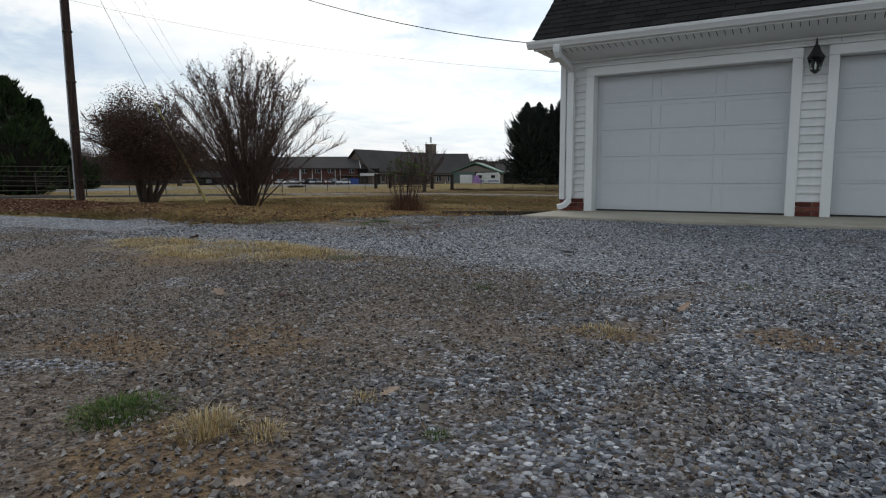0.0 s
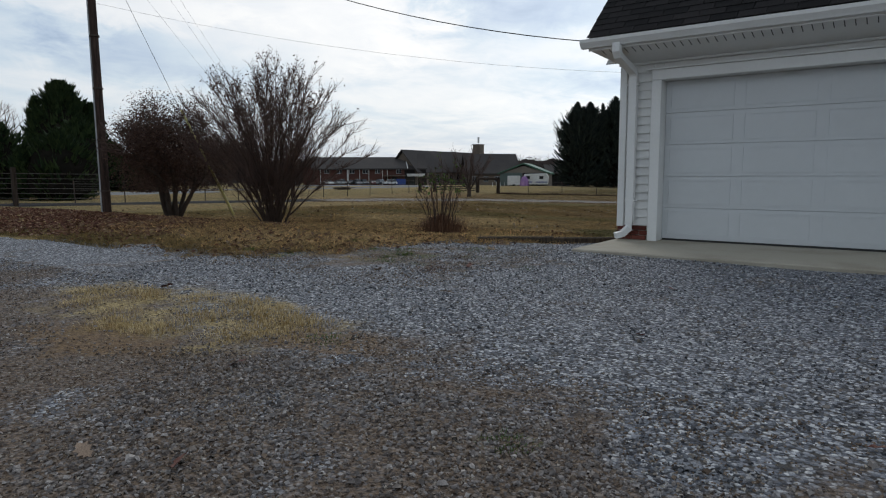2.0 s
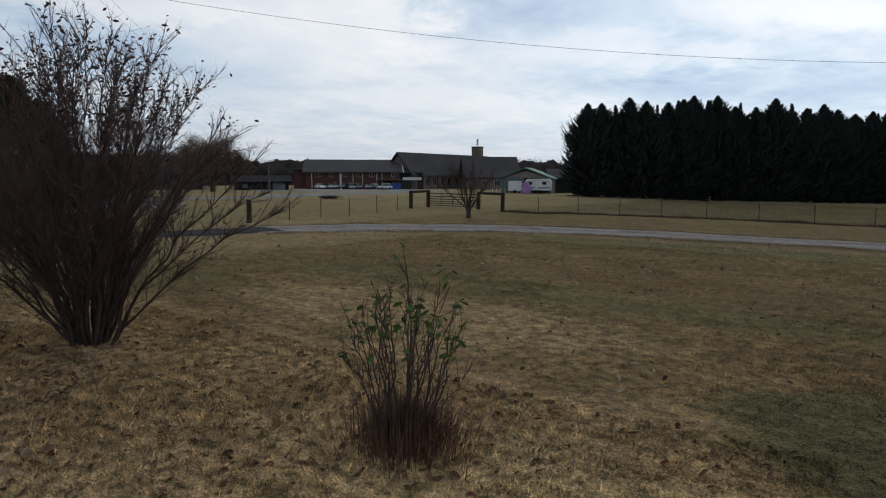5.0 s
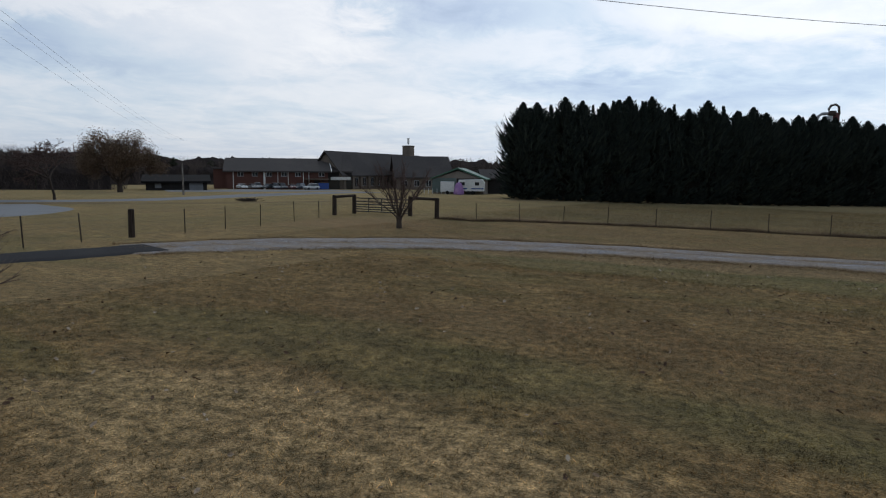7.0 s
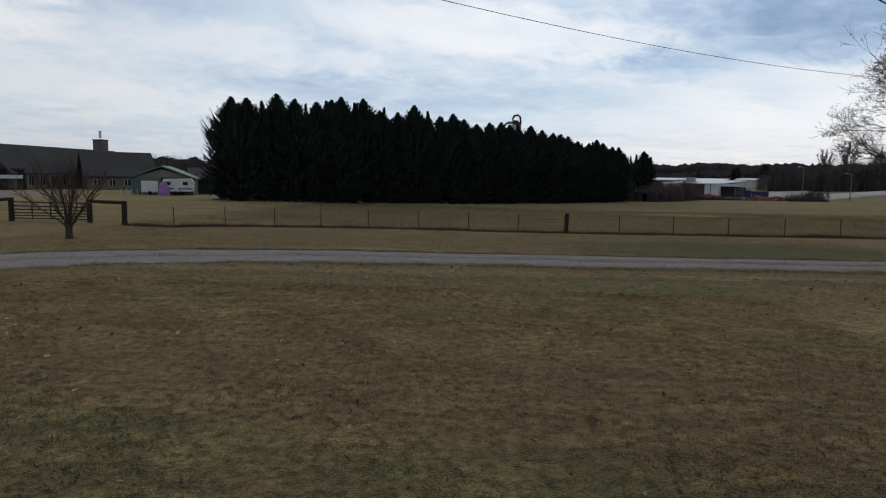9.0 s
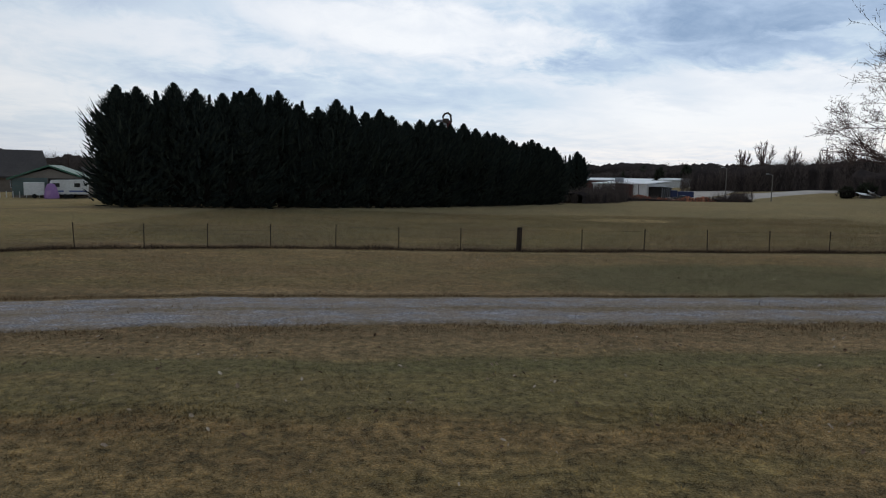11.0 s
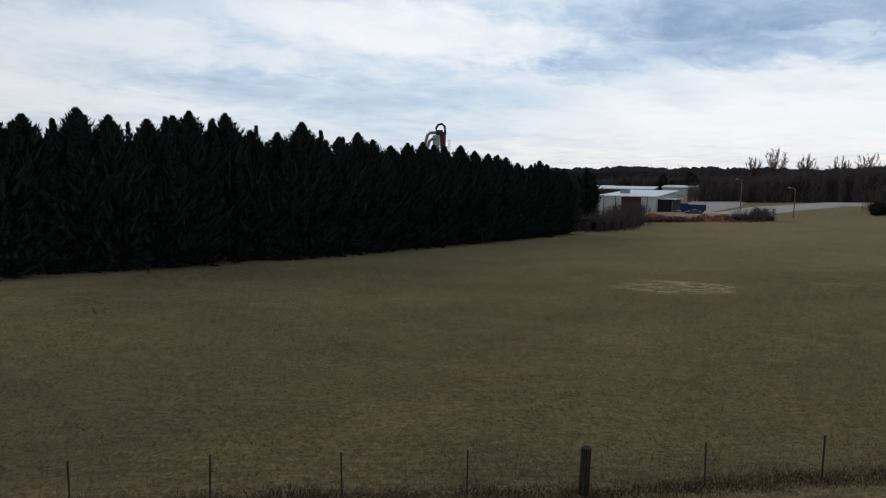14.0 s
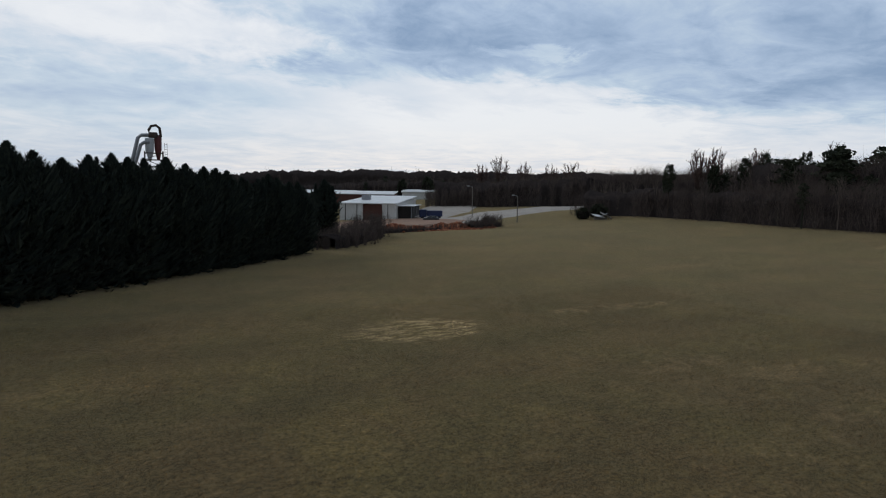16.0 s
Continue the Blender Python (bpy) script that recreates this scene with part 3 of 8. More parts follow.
def drive_build(g):
    p = g.pos()
    near = g.cells(p, 40.0)
    tone = g.ramp(g.sep(near.outputs["Color"])[0], (0.0, (0.075, 0.075, 0.090)), (0.6, (0.20, 0.20, 0.232)), (1.0, (0.46, 0.45, 0.48)))
    tone = g.mix(1.0, tone, g.ramp(g.noise(p, 1.6, 5.0, 0.7), (0.3, 0.75), (0.7, 1.2)), "MULTIPLY")
    earth = g.mix(g.band(g.noise(p, 22.0, 4.0, 0.7), 0.38, 0.62), (0.12, 0.090, 0.070), (0.32, 0.255, 0.205))
    tone = g.mix(g.math("MULTIPLY", g.band(g.noise(g.vmath("MULTIPLY", p, (0.45, 1.0, 1.0)), 2.2, 6.0, 0.7, 0.5), 0.38, 0.60), 0.85), tone, earth)
    lane = g.node("ShaderNodeAttribute")
    lane.attribute_name = "across"
    off = g.math("ABSOLUTE", g.math("SUBTRACT", g.math("ABSOLUTE", lane.outputs["Fac"]), 0.47))
    patchy = g.math("MULTIPLY", g.math("SUBTRACT", g.noise(g.vmath("MULTIPLY", p, (0.4, 1.0, 1.0)), 1.3, 6.0, 0.7, 0.4), 0.5), 0.75)
    green = g.mix(g.band(g.noise(p, 9.0, 4.0), 0.4, 0.6), (0.125, 0.092, 0.062), (0.225, 0.17, 0.112))
    green = g.mix(1.0, green, g.ramp(g.noise(p, 38.0, 3.0, 0.7), (0.3, 0.62), (0.7, 1.3)), "MULTIPLY")
    patchy = g.math("ADD", patchy, g.math("MULTIPLY", g.math("SUBTRACT", g.noise(p, 7.0, 5.0, 0.7), 0.5), 0.55))
    patchy = g.math("ADD", patchy, g.math("MULTIPLY", g.band(g.sep(p)[0], -15.0, -3.0), 0.11))
    c = g.mix(g.band(g.math("ADD", off, patchy), 0.27, 0.60), tone, green)
    return c, g.math("SUBTRACT", 1.0, near.outputs["Distance"]), 0.02


DRIVE = material("driveway_gravel", 0.9, drive_build, spec=0.1, sheen=0.12)
ASPHALT = material("asphalt", 0.95, worn((0.020, 0.020, 0.023), (0.035, 0.034, 0.034), 0.8, 0.6, 60.0, 0.004), spec=0.1)
ROAD = material("worn_road", 0.95, worn((0.20, 0.203, 0.213), (0.145, 0.145, 0.15), 0.3, 0.6, 40.0, 0.004), spec=0.1)
PALE_CONCRETE = material("pale_concrete", 0.95, worn((0.21, 0.215, 0.225), (0.16, 0.16, 0.16), 0.4, 0.5, 30.0, 0.003), spec=0.1)
YARD = material("trodden_yard", 0.95, worn((0.42, 0.385, 0.35), (0.32, 0.28, 0.25), 0.3, 0.6, 6.0, 0.01), spec=0.1)
CLAY = material("bare_clay", 0.95, worn((0.33, 0.22, 0.165), (0.24, 0.165, 0.12), 0.2, 0.7, 4.0, 0.02), spec=0.1)
CONCRETE = material("slab_concrete", 0.85, worn((0.39, 0.355, 0.29), (0.26, 0.225, 0.17), 1.6, 0.6, 90.0, 0.002))
WHITE_PAINT = material("white_trim", 0.45, worn((0.73, 0.73, 0.72), (0.63, 0.63, 0.61), 1.5, 0.35, 25.0, 0.0002, low=0.98, high=1.02))
SIDING = material("white_vinyl", 0.5, tones((0.0, (0.70, 0.70, 0.69)), (1.0, (0.77, 0.77, 0.755)), scale=2.0, depth=0.0002))
DOOR_PAINT = material("door_enamel", 0.4, worn((0.56, 0.58, 0.595), (0.50, 0.515, 0.525), 0.9, 0.3, 9.0, 0.0002, low=0.985, high=1.015))
SHINGLE = material("asphalt_shingle", 0.95, tones((0.0, (0.009, 0.009, 0.010)), (0.5, (0.014, 0.013, 0.014)), (1.0, (0.022, 0.020, 0.021)), scale=90.0, depth=0.003), spec=0.15)
BRICK = material("red_brick", 0.9, tones((0.0, (0.085, 0.026, 0.020)), (0.5, (0.14, 0.042, 0.032)), (1.0, (0.20, 0.068, 0.05)), scale=40.0, depth=0.003), spec=0.2)
MORTAR = material("mortar", 0.95, worn((0.36, 0.33, 0.29), (0.24, 0.22, 0.19), 6.0, 0.6, 80.0))
BLACK_METAL = material("black_metal", 0.45, worn((0.012, 0.012, 0.013), (0.03, 0.028, 0.025), 8.0, 0.5, 60.0), spec=0.5)
TIMBER = material("edging_timber", 0.9, wood_build((0.035, 0.028, 0.022), (0.09, 0.07, 0.052)), spec=0.15)
POST_WOOD = material("creosoted_post", 0.9, wood_build((0.022, 0.016, 0.013), (0.062, 0.046, 0.036)), spec=0.15)
POLE_WOOD = material("pole_wood", 0.9, wood_build((0.028, 0.020, 0.018), (0.07, 0.045, 0.036)), spec=0.15)
GREY_WOOD = material("weathered_wood", 0.9, wood_build((0.12, 0.105, 0.09), (0.23, 0.21, 0.19)), spec=0.15)
STEEL = material("rusty_steel", 0.7, worn((0.045, 0.035, 0.03), (0.11, 0.06, 0.035), 9.0, 0.7, 60.0), metal=0.3)
WIRE = material("fence_wire", 0.6, worn((0.10, 0.095, 0.09), (0.12, 0.07, 0.045), 6.0, 0.5, 60.0), metal=0.5)
CABLE = material("black_cable", 0.6, worn((0.015, 0.015, 0.016), (0.03, 0.03, 0.03), 2.0, 0.4, 40.0))
PALE_PIPE = material("grey_conduit", 0.5, worn((0.42, 0.44, 0.46), (0.3, 0.3, 0.3), 2.0, 0.5, 40.0))
YELLOW = material("faded_yellow_plastic", 0.6, worn((0.42, 0.36, 0.13), (0.26, 0.22, 0.10), 3.0, 0.6, 30.0))
BARK = material("grey_brown_bark", 0.95, worn((0.075, 0.058, 0.048), (0.042, 0.033, 0.029), 5.0, 0.7, 40.0, 0.01, "obj"), spec=0.1)
MYRTLE_BARK = material("myrtle_bark", 0.85, worn((0.075, 0.053, 0.044), (0.045, 0.032, 0.028), 6.0, 0.7, 40.0, 0.004, "obj"), spec=0.15)
TWIG = material("bare_twigs", 0.9, worn((0.105, 0.070, 0.060), (0.070, 0.048, 0.044), 2.0, 0.6, 20.0, 0.002, "obj"), spec=0.1)
CYPRESS = material("cypress_foliage", 0.85, shades((0.0, (0.016, 0.023, 0.022)), (0.5, (0.028, 0.037, 0.032)), (1.0, (0.046, 0.056, 0.043)), scale=9.0), spec=0.1)
# near-black: the shade deep inside a crown is put into this colour
HEART = material("shaded_crown_core", 0.95, worn((0.012, 0.011, 0.009), (0.02, 0.017, 0.014), 1.5, 0.6, 5.0, 0.05, "obj"), spec=0.0)
CEDAR = material("cedar_foliage", 0.85, shades((0.0, (0.012, 0.024, 0.012)), (0.5, (0.026, 0.044, 0.018)), (1.0, (0.05, 0.072, 0.026)), scale=9.0), spec=0.1)
BROWN_LEAF = material("withered_leaves", 0.85, shades((0.0, (0.045, 0.027, 0.022)), (0.5, (0.080, 0.046, 0.036)), (1.0, (0.135, 0.080, 0.058)), scale=30.0), spec=0.15)
FALLEN = material("fallen_leaves", 0.8, shades((0.0, (0.09, 0.05, 0.033)), (0.35, (0.18, 0.105, 0.064)), (0.65, (0.25, 0.16, 0.10)), (0.85, (0.13, 0.04, 0.028)), (1.0, (0.40, 0.31, 0.22)), scale=40.0), spec=0.2)
PINE = material("pine_foliage", 0.85, shades((0.0, (0.022, 0.028, 0.019)), (1.0, (0.052, 0.058, 0.036)), scale=5.0), spec=0.1)
# grey-brown bark, kept lighter to stand in for haze over distance
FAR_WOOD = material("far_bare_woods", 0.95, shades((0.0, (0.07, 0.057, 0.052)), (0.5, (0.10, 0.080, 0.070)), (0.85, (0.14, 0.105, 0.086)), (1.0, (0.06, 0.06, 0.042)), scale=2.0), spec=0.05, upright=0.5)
RUST_LEAF = material("russet_leaves", 0.9, shades((0.0, (0.095, 0.068, 0.05)), (0.5, (0.15, 0.105, 0.074)), (1.0, (0.21, 0.145, 0.098)), scale=5.0), spec=0.1)


def glass_material(name, tint, rough=0.05):
    m = bpy.data.materials.new(name)
    m.use_nodes = True
    b = m.node_tree.nodes["Principled BSDF"]
    b.inputs["Base Color"].default_value = (*tint, 1)
    b.inputs["Roughness"].default_value = rough
    b.inputs["Transmission Weight"].default_value = 1.0
    b.inputs["IOR"].default_value = 1.08
    return m


GLASS = glass_material("lantern_glass", (0.85, 0.9, 0.9))
WINDOW = material("dark_window_glass", 0.08, lambda g: (g.mix(g.noise(g.pos(), 0.4), (0.012, 0.014, 0.017), (0.03, 0.034, 0.04)),), spec=0.6)

# ---- the ground and the ways on it ----
GX, GY = [-5.3, -6.0, -6.5, -7.2, -8.5, -10.5, -13.0, -20.0, -40.0], [9.9, 9.3, 8.1, 7.0, 6.5, 6.1, 5.6, 4.5, 2.0]


def wobble(x, y, scale, seed=0.0):
    """Smooth unevenness between about -1 and 1."""
    return (np.sin(x * scale + 1.3 * np.sin(y * scale * 0.7 + seed)) + np.sin(y * scale * 1.3 + 1.7 * np.sin(x * scale * 0.6 + seed * 2)) + np.sin((x + y) * scale * 2.3 + seed)) / 3


def yard_rise(x, y):
    """Unevenness of the gravel, which is banked up against the apron slab."""
    return 0.012 * wobble(x, y, 1.7, 3.0) + 0.060 * smooth(6.6, 8.2, y) * smooth(-4.9, -3.7, x)


def gravel_edge(x):
    return interp(-np.asarray(x), [-v for v in GX], GY)


def in_gravel(x, y, grow=0.0):
    edge = gravel_edge(x) + 0.28 * wobble(x, y, 2.6, 1.0) + 0.10 * wobble(x, y, 9.0, 4.0) + grow
    return (y < edge) & (y > -30)


def steps_out(near, fine, far, grow=1.16):
    """Grid lines: fine between the two near bounds, growing outwards to far."""
    a, b = near
    mid = list(np.arange(a, b + fine / 2, fine))
    d, hi = fine, [b]
    while hi[-1] < far[1]:
        d *= grow
        hi.append(hi[-1] + d)
    d, lo = fine, [a]
    while lo[-1] > far[0]:
        d *= grow
        lo.append(lo[-1] - d)
    return np.array(sorted(set(lo[1:] + mid + hi[1:])))


def sheet(xs, ys, height, keep=None):
    X, Y = np.meshgrid(xs, ys)
    Z = height(X, Y)
    v = np.stack([X, Y, Z], -1).reshape(-1, 3)
    nx, ny = len(xs), len(ys)
    i = (np.arange(ny - 1)[:, None] * nx + np.arange(nx - 1)[None]).ravel()
    f = np.stack([i, i + 1, i + nx + 1, i + nx], 1)
    if keep is not None:
        c = v[f].mean(1)
        f = f[keep(c[:, 0], c[:, 1])]
        used = np.unique(f)
        back = np.full(len(v), -1)
        back[used] = np.arange(len(used))
        v, f = v[used], back[f]
    return v, f


def surface_z(x, y):
    """The ground or, in the yard, the gravel that lies on it."""
    return np.where(in_gravel(x, y, -0.35), ground_z(x, y) + yard_rise(x, y), ground_height(x, y))


def ground_height(x, y):
    near = np.exp(-((x + 10) ** 2 + (y - 25) ** 2) / 40.0 ** 2)
    return ground_z(x, y) + 0.022 * wobble(x, y, 0.9) * near + 0.10 * wobble(x, y, 0.11, 2.0) * smooth(50, 80, y) - 0.06 * in_gravel(x, y, -0.35)


v, f = sheet(steps_out((-40, 30), 0.5, (-2200, 2200)), steps_out((-6, 60), 0.5, (-600, 2600)), ground_height)
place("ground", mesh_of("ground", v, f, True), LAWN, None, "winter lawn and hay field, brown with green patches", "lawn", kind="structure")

v, f = sheet(np.arange(-40, 14, 0.16), np.arange(-14, 10.6, 0.16), lambda x, y: ground_z(x, y) + yard_rise(x, y),
             lambda x, y: in_gravel(x, y) & ((x < -3.9) | (y < 9.75)) & (y < 10.55 + 0 * x))
edge_count = np.bincount(f.ravel(), minlength=len(v))
v[edge_count < 4, 2] -= 0.045
place("gravel_yard", mesh_of("gravel_yard", v, f, True), GRAVEL, None, "grey crushed-stone yard with bare dirt and dry grass showing through", "gravel yard", kind="structure")


def ribbon(name, line, width, mat, label, category, lift=0.03, step=0.4, across=8, ragged=0.12):
    """A way that follows the ground along a line of places; width one or one each."""
    pts = np.array(line, float)
    t = np.concatenate([[0], np.cumsum(np.hypot(*np.diff(pts, axis=0).T))])
    s = np.linspace(0, t[-1], max(3, int(t[-1] / step)))
    k = np.ones(9) / 9
    cx, cy = np.interp(s, t, pts[:, 0]), np.interp(s, t, pts[:, 1])
    pad = lambda a: np.convolve(np.concatenate([2 * a[0] - a[4:0:-1], a, 2 * a[-1] - a[-2:-6:-1]]), k, "valid")
    for _ in range(6):
        cx, cy = pad(cx), pad(cy)
    w = np.interp(s, t, np.broadcast_to(width, len(pts))) / 2
    dx, dy = np.gradient(cx), np.gradient(cy)
    n = np.hypot(dx, dy)
    ox, oy = -dy / n, dx / n
    u = np.linspace(-1, 1, across + 1)
    jag = 1 + np.where(np.abs(u)[None] > 0.99, ragged * wobble(cx, cy, 3.1, 5.0)[:, None] + ragged * rng.normal(0, 0.35, (len(s), 1)), 0)
    X = cx[:, None] + ox[:, None] * w[:, None] * u[None] * jag
    Y = cy[:, None] + oy[:, None] * w[:, None] * u[None] * jag
    Z = ground_height(X, Y) + lift * np.where(np.abs(u) > 0.99, -0.6, 1.0)[None]
    m = across + 1
    i = (np.arange(len(s) - 1)[:, None] * m + np.arange(across)[None]).ravel()
    faces = np.stack([i, i + 1, i + m + 1, i + m], 1)
    me = mesh_of(name, np.stack([X, Y, Z], -1).reshape(-1, 3), faces, True)
    me.attributes.new("across", "FLOAT", "POINT").data.foreach_set("value", np.tile(u, len(s)).astype(np.float32))
    return place(name, me, mat, None, label, category, kind="structure")


DRIVE_LINE = [(-25.6, 23.2), (-24.6, 25.8), (-22.7, 28.3), (-20.3, 30.2), (-17.1, 32.0), (-13.0, 32.8), (-8.5, 33.32), (-3.0, 33.53), (4.0, 34.03), (14.0, 34.9), (30.0, 36.2), (60.0, 38.1)]
ribbon("gravel_driveway", DRIVE_LINE, [3.0, 3.8, 4.2, 4.1, 3.7, 3.3, 3.3, 3.35, 3.35, 3.35, 3.4, 3.5], DRIVE, "worn grey gravel driveway with grass growing in its middle", "driveway", across=12)
ribbon("asphalt_apron", [(-25.2, 24.0), (-25.9, 21.4), (-26.3, 18.8), (-26.9, 15.0), (-28.5, 9.0), (-31.0, 2.0)], [2.6, 2.7, 2.8, 2.8, 2.8, 2.8], ASPHALT, "black asphalt end of the gravel driveway", "asphalt", 0.045, ragged=0.05)
ribbon("concrete_drive", [(-50.0, 14.0), (-48.2, 23.0), (-49.5, 30.0), (-54.0, 35.0), (-64.0, 38.5)], [9.0, 9.0, 9.0, 7.0, 5.0], PALE_CONCRETE, "pale concrete bend of a drive", "drive", 0.05, ragged=0.03)
ribbon("road", [(-120.0, 8.0), (-80.0, 32.0), (-66.0, 47.0), (-68.0, 58.0), (-77.0, 72.0), (-84.0, 90.0), (-84.0, 102.0), (-80.0, 112.0)], [7.0, 6.5, 6.0, 6.0, 7.0, 8.0, 8.0, 6.0], ROAD, "worn grey asphalt road past the brick building", "road", 0.05, 1.5, ragged=0.02)
ribbon("parking_lot", [(-108.0, 86.0), (-98.0, 100.0), (-95.0, 118.0)], [14.0, 16.0, 14.0], ROAD, "grey asphalt parking lot before the brick building", "parking lot", 0.08, 1.5, ragged=0.02)
ribbon("clay_yard", [(30.0, 172.0), (46.0, 190.0), (62.0, 200.0), (74.0, 204.0)], [14.0, 34.0, 34.0, 18.0], CLAY, "bare reddish-tan dirt between the heap and the warehouse", "dirt yard", 0.5, 1.5, ragged=0.05)
ribbon("back_yard", [(66.0, 222.0), (80.0, 230.0), (93.0, 247.0), (104.0, 262.0)], [20.0, 26.0, 24.0, 20.0], YARD, "trodden pale yard behind the warehouse", "yard", 0.40, 1.5, ragged=0.05)
ribbon("yard_road", [(62.0, 196.0), (82.0, 206.0), (102.0, 209.0), (124.0, 210.0), (150.0, 204.0)], [24.0, 24.0, 18.0, 12.0, 10.0], YARD, "pale concrete yard beside the warehouse", "yard", 0.45, 1.5, ragged=0.03)

# ---- the garage ----
WALL_Y, SLAB_Z = 9.9, 0.09
GX0, GX1, GDEPTH, EAVE_Z, OVER = -3.86, 3.35, 6.6, 2.57, 0.58
garage = thing("garage", "white vinyl-sided two-door garage with dark shingle roof", "garage", at=(0, 0, 0))
OPEN = [(-3.29, -0.57), (-0.03, 2.69)]
OPEN_TOP = 2.2
bm = bmesh.new()
for a, b in ((GX0 + 0.03, OPEN[0][0]), (OPEN[0][1], OPEN[1][0]), (OPEN[1][1], GX1 - 0.03)):
    add_box(bm, a + 0.004, b - 0.004, WALL_Y + 0.03, WALL_Y + 0.16, 0.0, EAVE_Z)
for a, b in OPEN:
    add_box(bm, a, b, WALL_Y + 0.03, WALL_Y + 0.16, OPEN_TOP + 0.006, EAVE_Z)
part("front_wall", bm, WHITE_PAINT, garage)
for x0, x1 in ((GX0 + 0.03, GX0 + 0.16), (GX1 - 0.16, GX1 - 0.03)):
    half = GDEPTH / 2
    part("side_wall", prism([(WALL_Y + 0.16, 0), (WALL_Y + GDEPTH - 0.16, 0), (WALL_Y + GDEPTH - 0.16, EAVE_Z + 0.62), (WALL_Y + half, EAVE_Z + (half + OVER) * 0.9 + 0.06), (WALL_Y + 0.16, EAVE_Z + 0.62)], x0, x1), WHITE_PAINT, garage)
part("back_wall", box(GX0 + 0.03, GX1 - 0.03, WALL_Y + GDEPTH - 0.16, WALL_Y + GDEPTH - 0.03, 0, EAVE_Z), WHITE_PAINT, garage)
# corner boards, door casings, frieze
part("corner_board", box(GX0 + 0.01, GX0 + 0.105, WALL_Y - 0.035, WALL_Y + 0.02, 0.27, 2.42), WHITE_PAINT, garage, bevel=0.006)
part("corner_board", box(GX0 - 0.01, GX0 + 0.025, WALL_Y + 0.022, WALL_Y + 0.17, 0.27, 2.42), WHITE_PAINT, garage, bevel=0.006)
part("corner_board", box(GX1 - 0.16, GX1 + 0.02, WALL_Y - 0.035, WALL_Y + 0.02, 0.27, 2.42), WHITE_PAINT, garage, bevel=0.006)
for a, b in OPEN:
    part("door_casing", box(a - 0.125, a + 0.0, WALL_Y - 0.06, WALL_Y + 0.24, SLAB_Z, OPEN_TOP), WHITE_PAINT, garage, bevel=0.005)
    part("door_casing", box(b - 0.0, b + 0.125, WALL_Y - 0.06, WALL_Y + 0.24, SLAB_Z, OPEN_TOP), WHITE_PAINT, garage, bevel=0.005)
    part("door_header", box(a - 0.125, b + 0.125, WALL_Y - 0.062, WALL_Y + 0.24, OPEN_TOP + 0.002, OPEN_TOP + 0.13), WHITE_PAINT, garage, bevel=0.005)
part("drip_cap", box(GX0 + 0.37, GX1 - 0.3, WALL_Y - 0.085, WALL_Y + 0.03, OPEN_TOP + 0.134, OPEN_TOP + 0.16), WHITE_PAINT, garage, bevel=0.006)
part("frieze_board", box(GX0 - 0.02, GX1 + 0.02, WALL_Y - 0.02, WALL_Y + 0.03, 2.425, EAVE_Z - 0.1), WHITE_PAINT, garage, bevel=0.008)


def siding_mesh(length, n):
    """n lapped boards of a wall, one mesh each size: leaning out at the foot."""
    return prism([(0.0, 0.0), (-0.030, 0.0), (-0.028, 0.014), (-0.005, 0.116), (0.0, 0.116)], 0, length)


def siding_run(x, length, z0, z1, y=WALL_Y + 0.03):
    n = int(round((z1 - z0) / 0.112))
    step = (z1 - z0) / n
    me = bpy.data.meshes.new("siding_board")
    bm = siding_mesh(length, n)
    bm.to_mesh(me), bm.free()
    me.materials.append(SIDING)
    for i in range(n):
        ob = place("siding_board", me, SIDING, garage, at=(x, y, z0 + i * step))
        ob.scale = (1, 1, step / 0.112)


siding_run(GX0 + 0.105, OPEN[0][0] - 0.125 - GX0 - 0.105, 0.29, 2.425)
siding_run(OPEN[0][1] + 0.125, OPEN[1][0] - OPEN[0][1] - 0.25, 0.29, 2.425)
siding_run(OPEN[1][1] + 0.125, GX1 - 0.16 - OPEN[1][1] - 0.125, 0.29, 2.425)
# the gable side, boards along y
half, pitch = GDEPTH / 2, 0.9
n = 46
for i in range(n):
    z0 = 0.29 + i * 0.112
    inset = max(0.0, (z0 + 0.12 - EAVE_Z) / pitch)
    if inset > half - 0.2:
        break
    m = Matrix.Translation((GX0 + 0.03, WALL_Y + GDEPTH - 0.17 - inset, z0)) @ Matrix.Rotation(-math.pi / 2, 4, "Z")
    part("siding_board", prism([(0.0, 0.0), (-0.030, 0.0), (-0.028, 0.014), (-0.005, 0.116), (0.0, 0.116)], 0, GDEPTH - 0.34 - 2 * inset, m), SIDING, garage)


def brick_plinth(x0, x1, y, z0, z1, parent):
    part("mortar_bed", box(x0 + 0.004, x1 - 0.004, y, y + 0.04, z0, z1), MORTAR, parent)
    me = bpy.data.meshes.new("brick")
    bm = box(0, 0.19, -0.02, 0.02, 0, 0.056)
    bmesh.ops.bevel(bm, geom=bm.edges[:], offset=0.004, segments=1, affect="EDGES")
    bm.to_mesh(me), bm.free()
    me.materials.append(BRICK)
    rows = 3
    pitch_z = (z1 - z0) / rows
    for r in range(rows):
        x = x0 - (0.1 if r % 2 else 0.0)
        while x < x1 - 0.02:
            a, b = max(x, x0), min(x + 0.19, x1)
            if b - a > 0.03:
                ob = place("brick", me, BRICK, parent, at=(a, y - 0.004 + rng.normal(0, 0.0015), z0 + r * pitch_z + 0.006))
                ob.scale = ((b - a) / 0.19, 1, (pitch_z - 0.010) / 0.056)
            x += 0.202


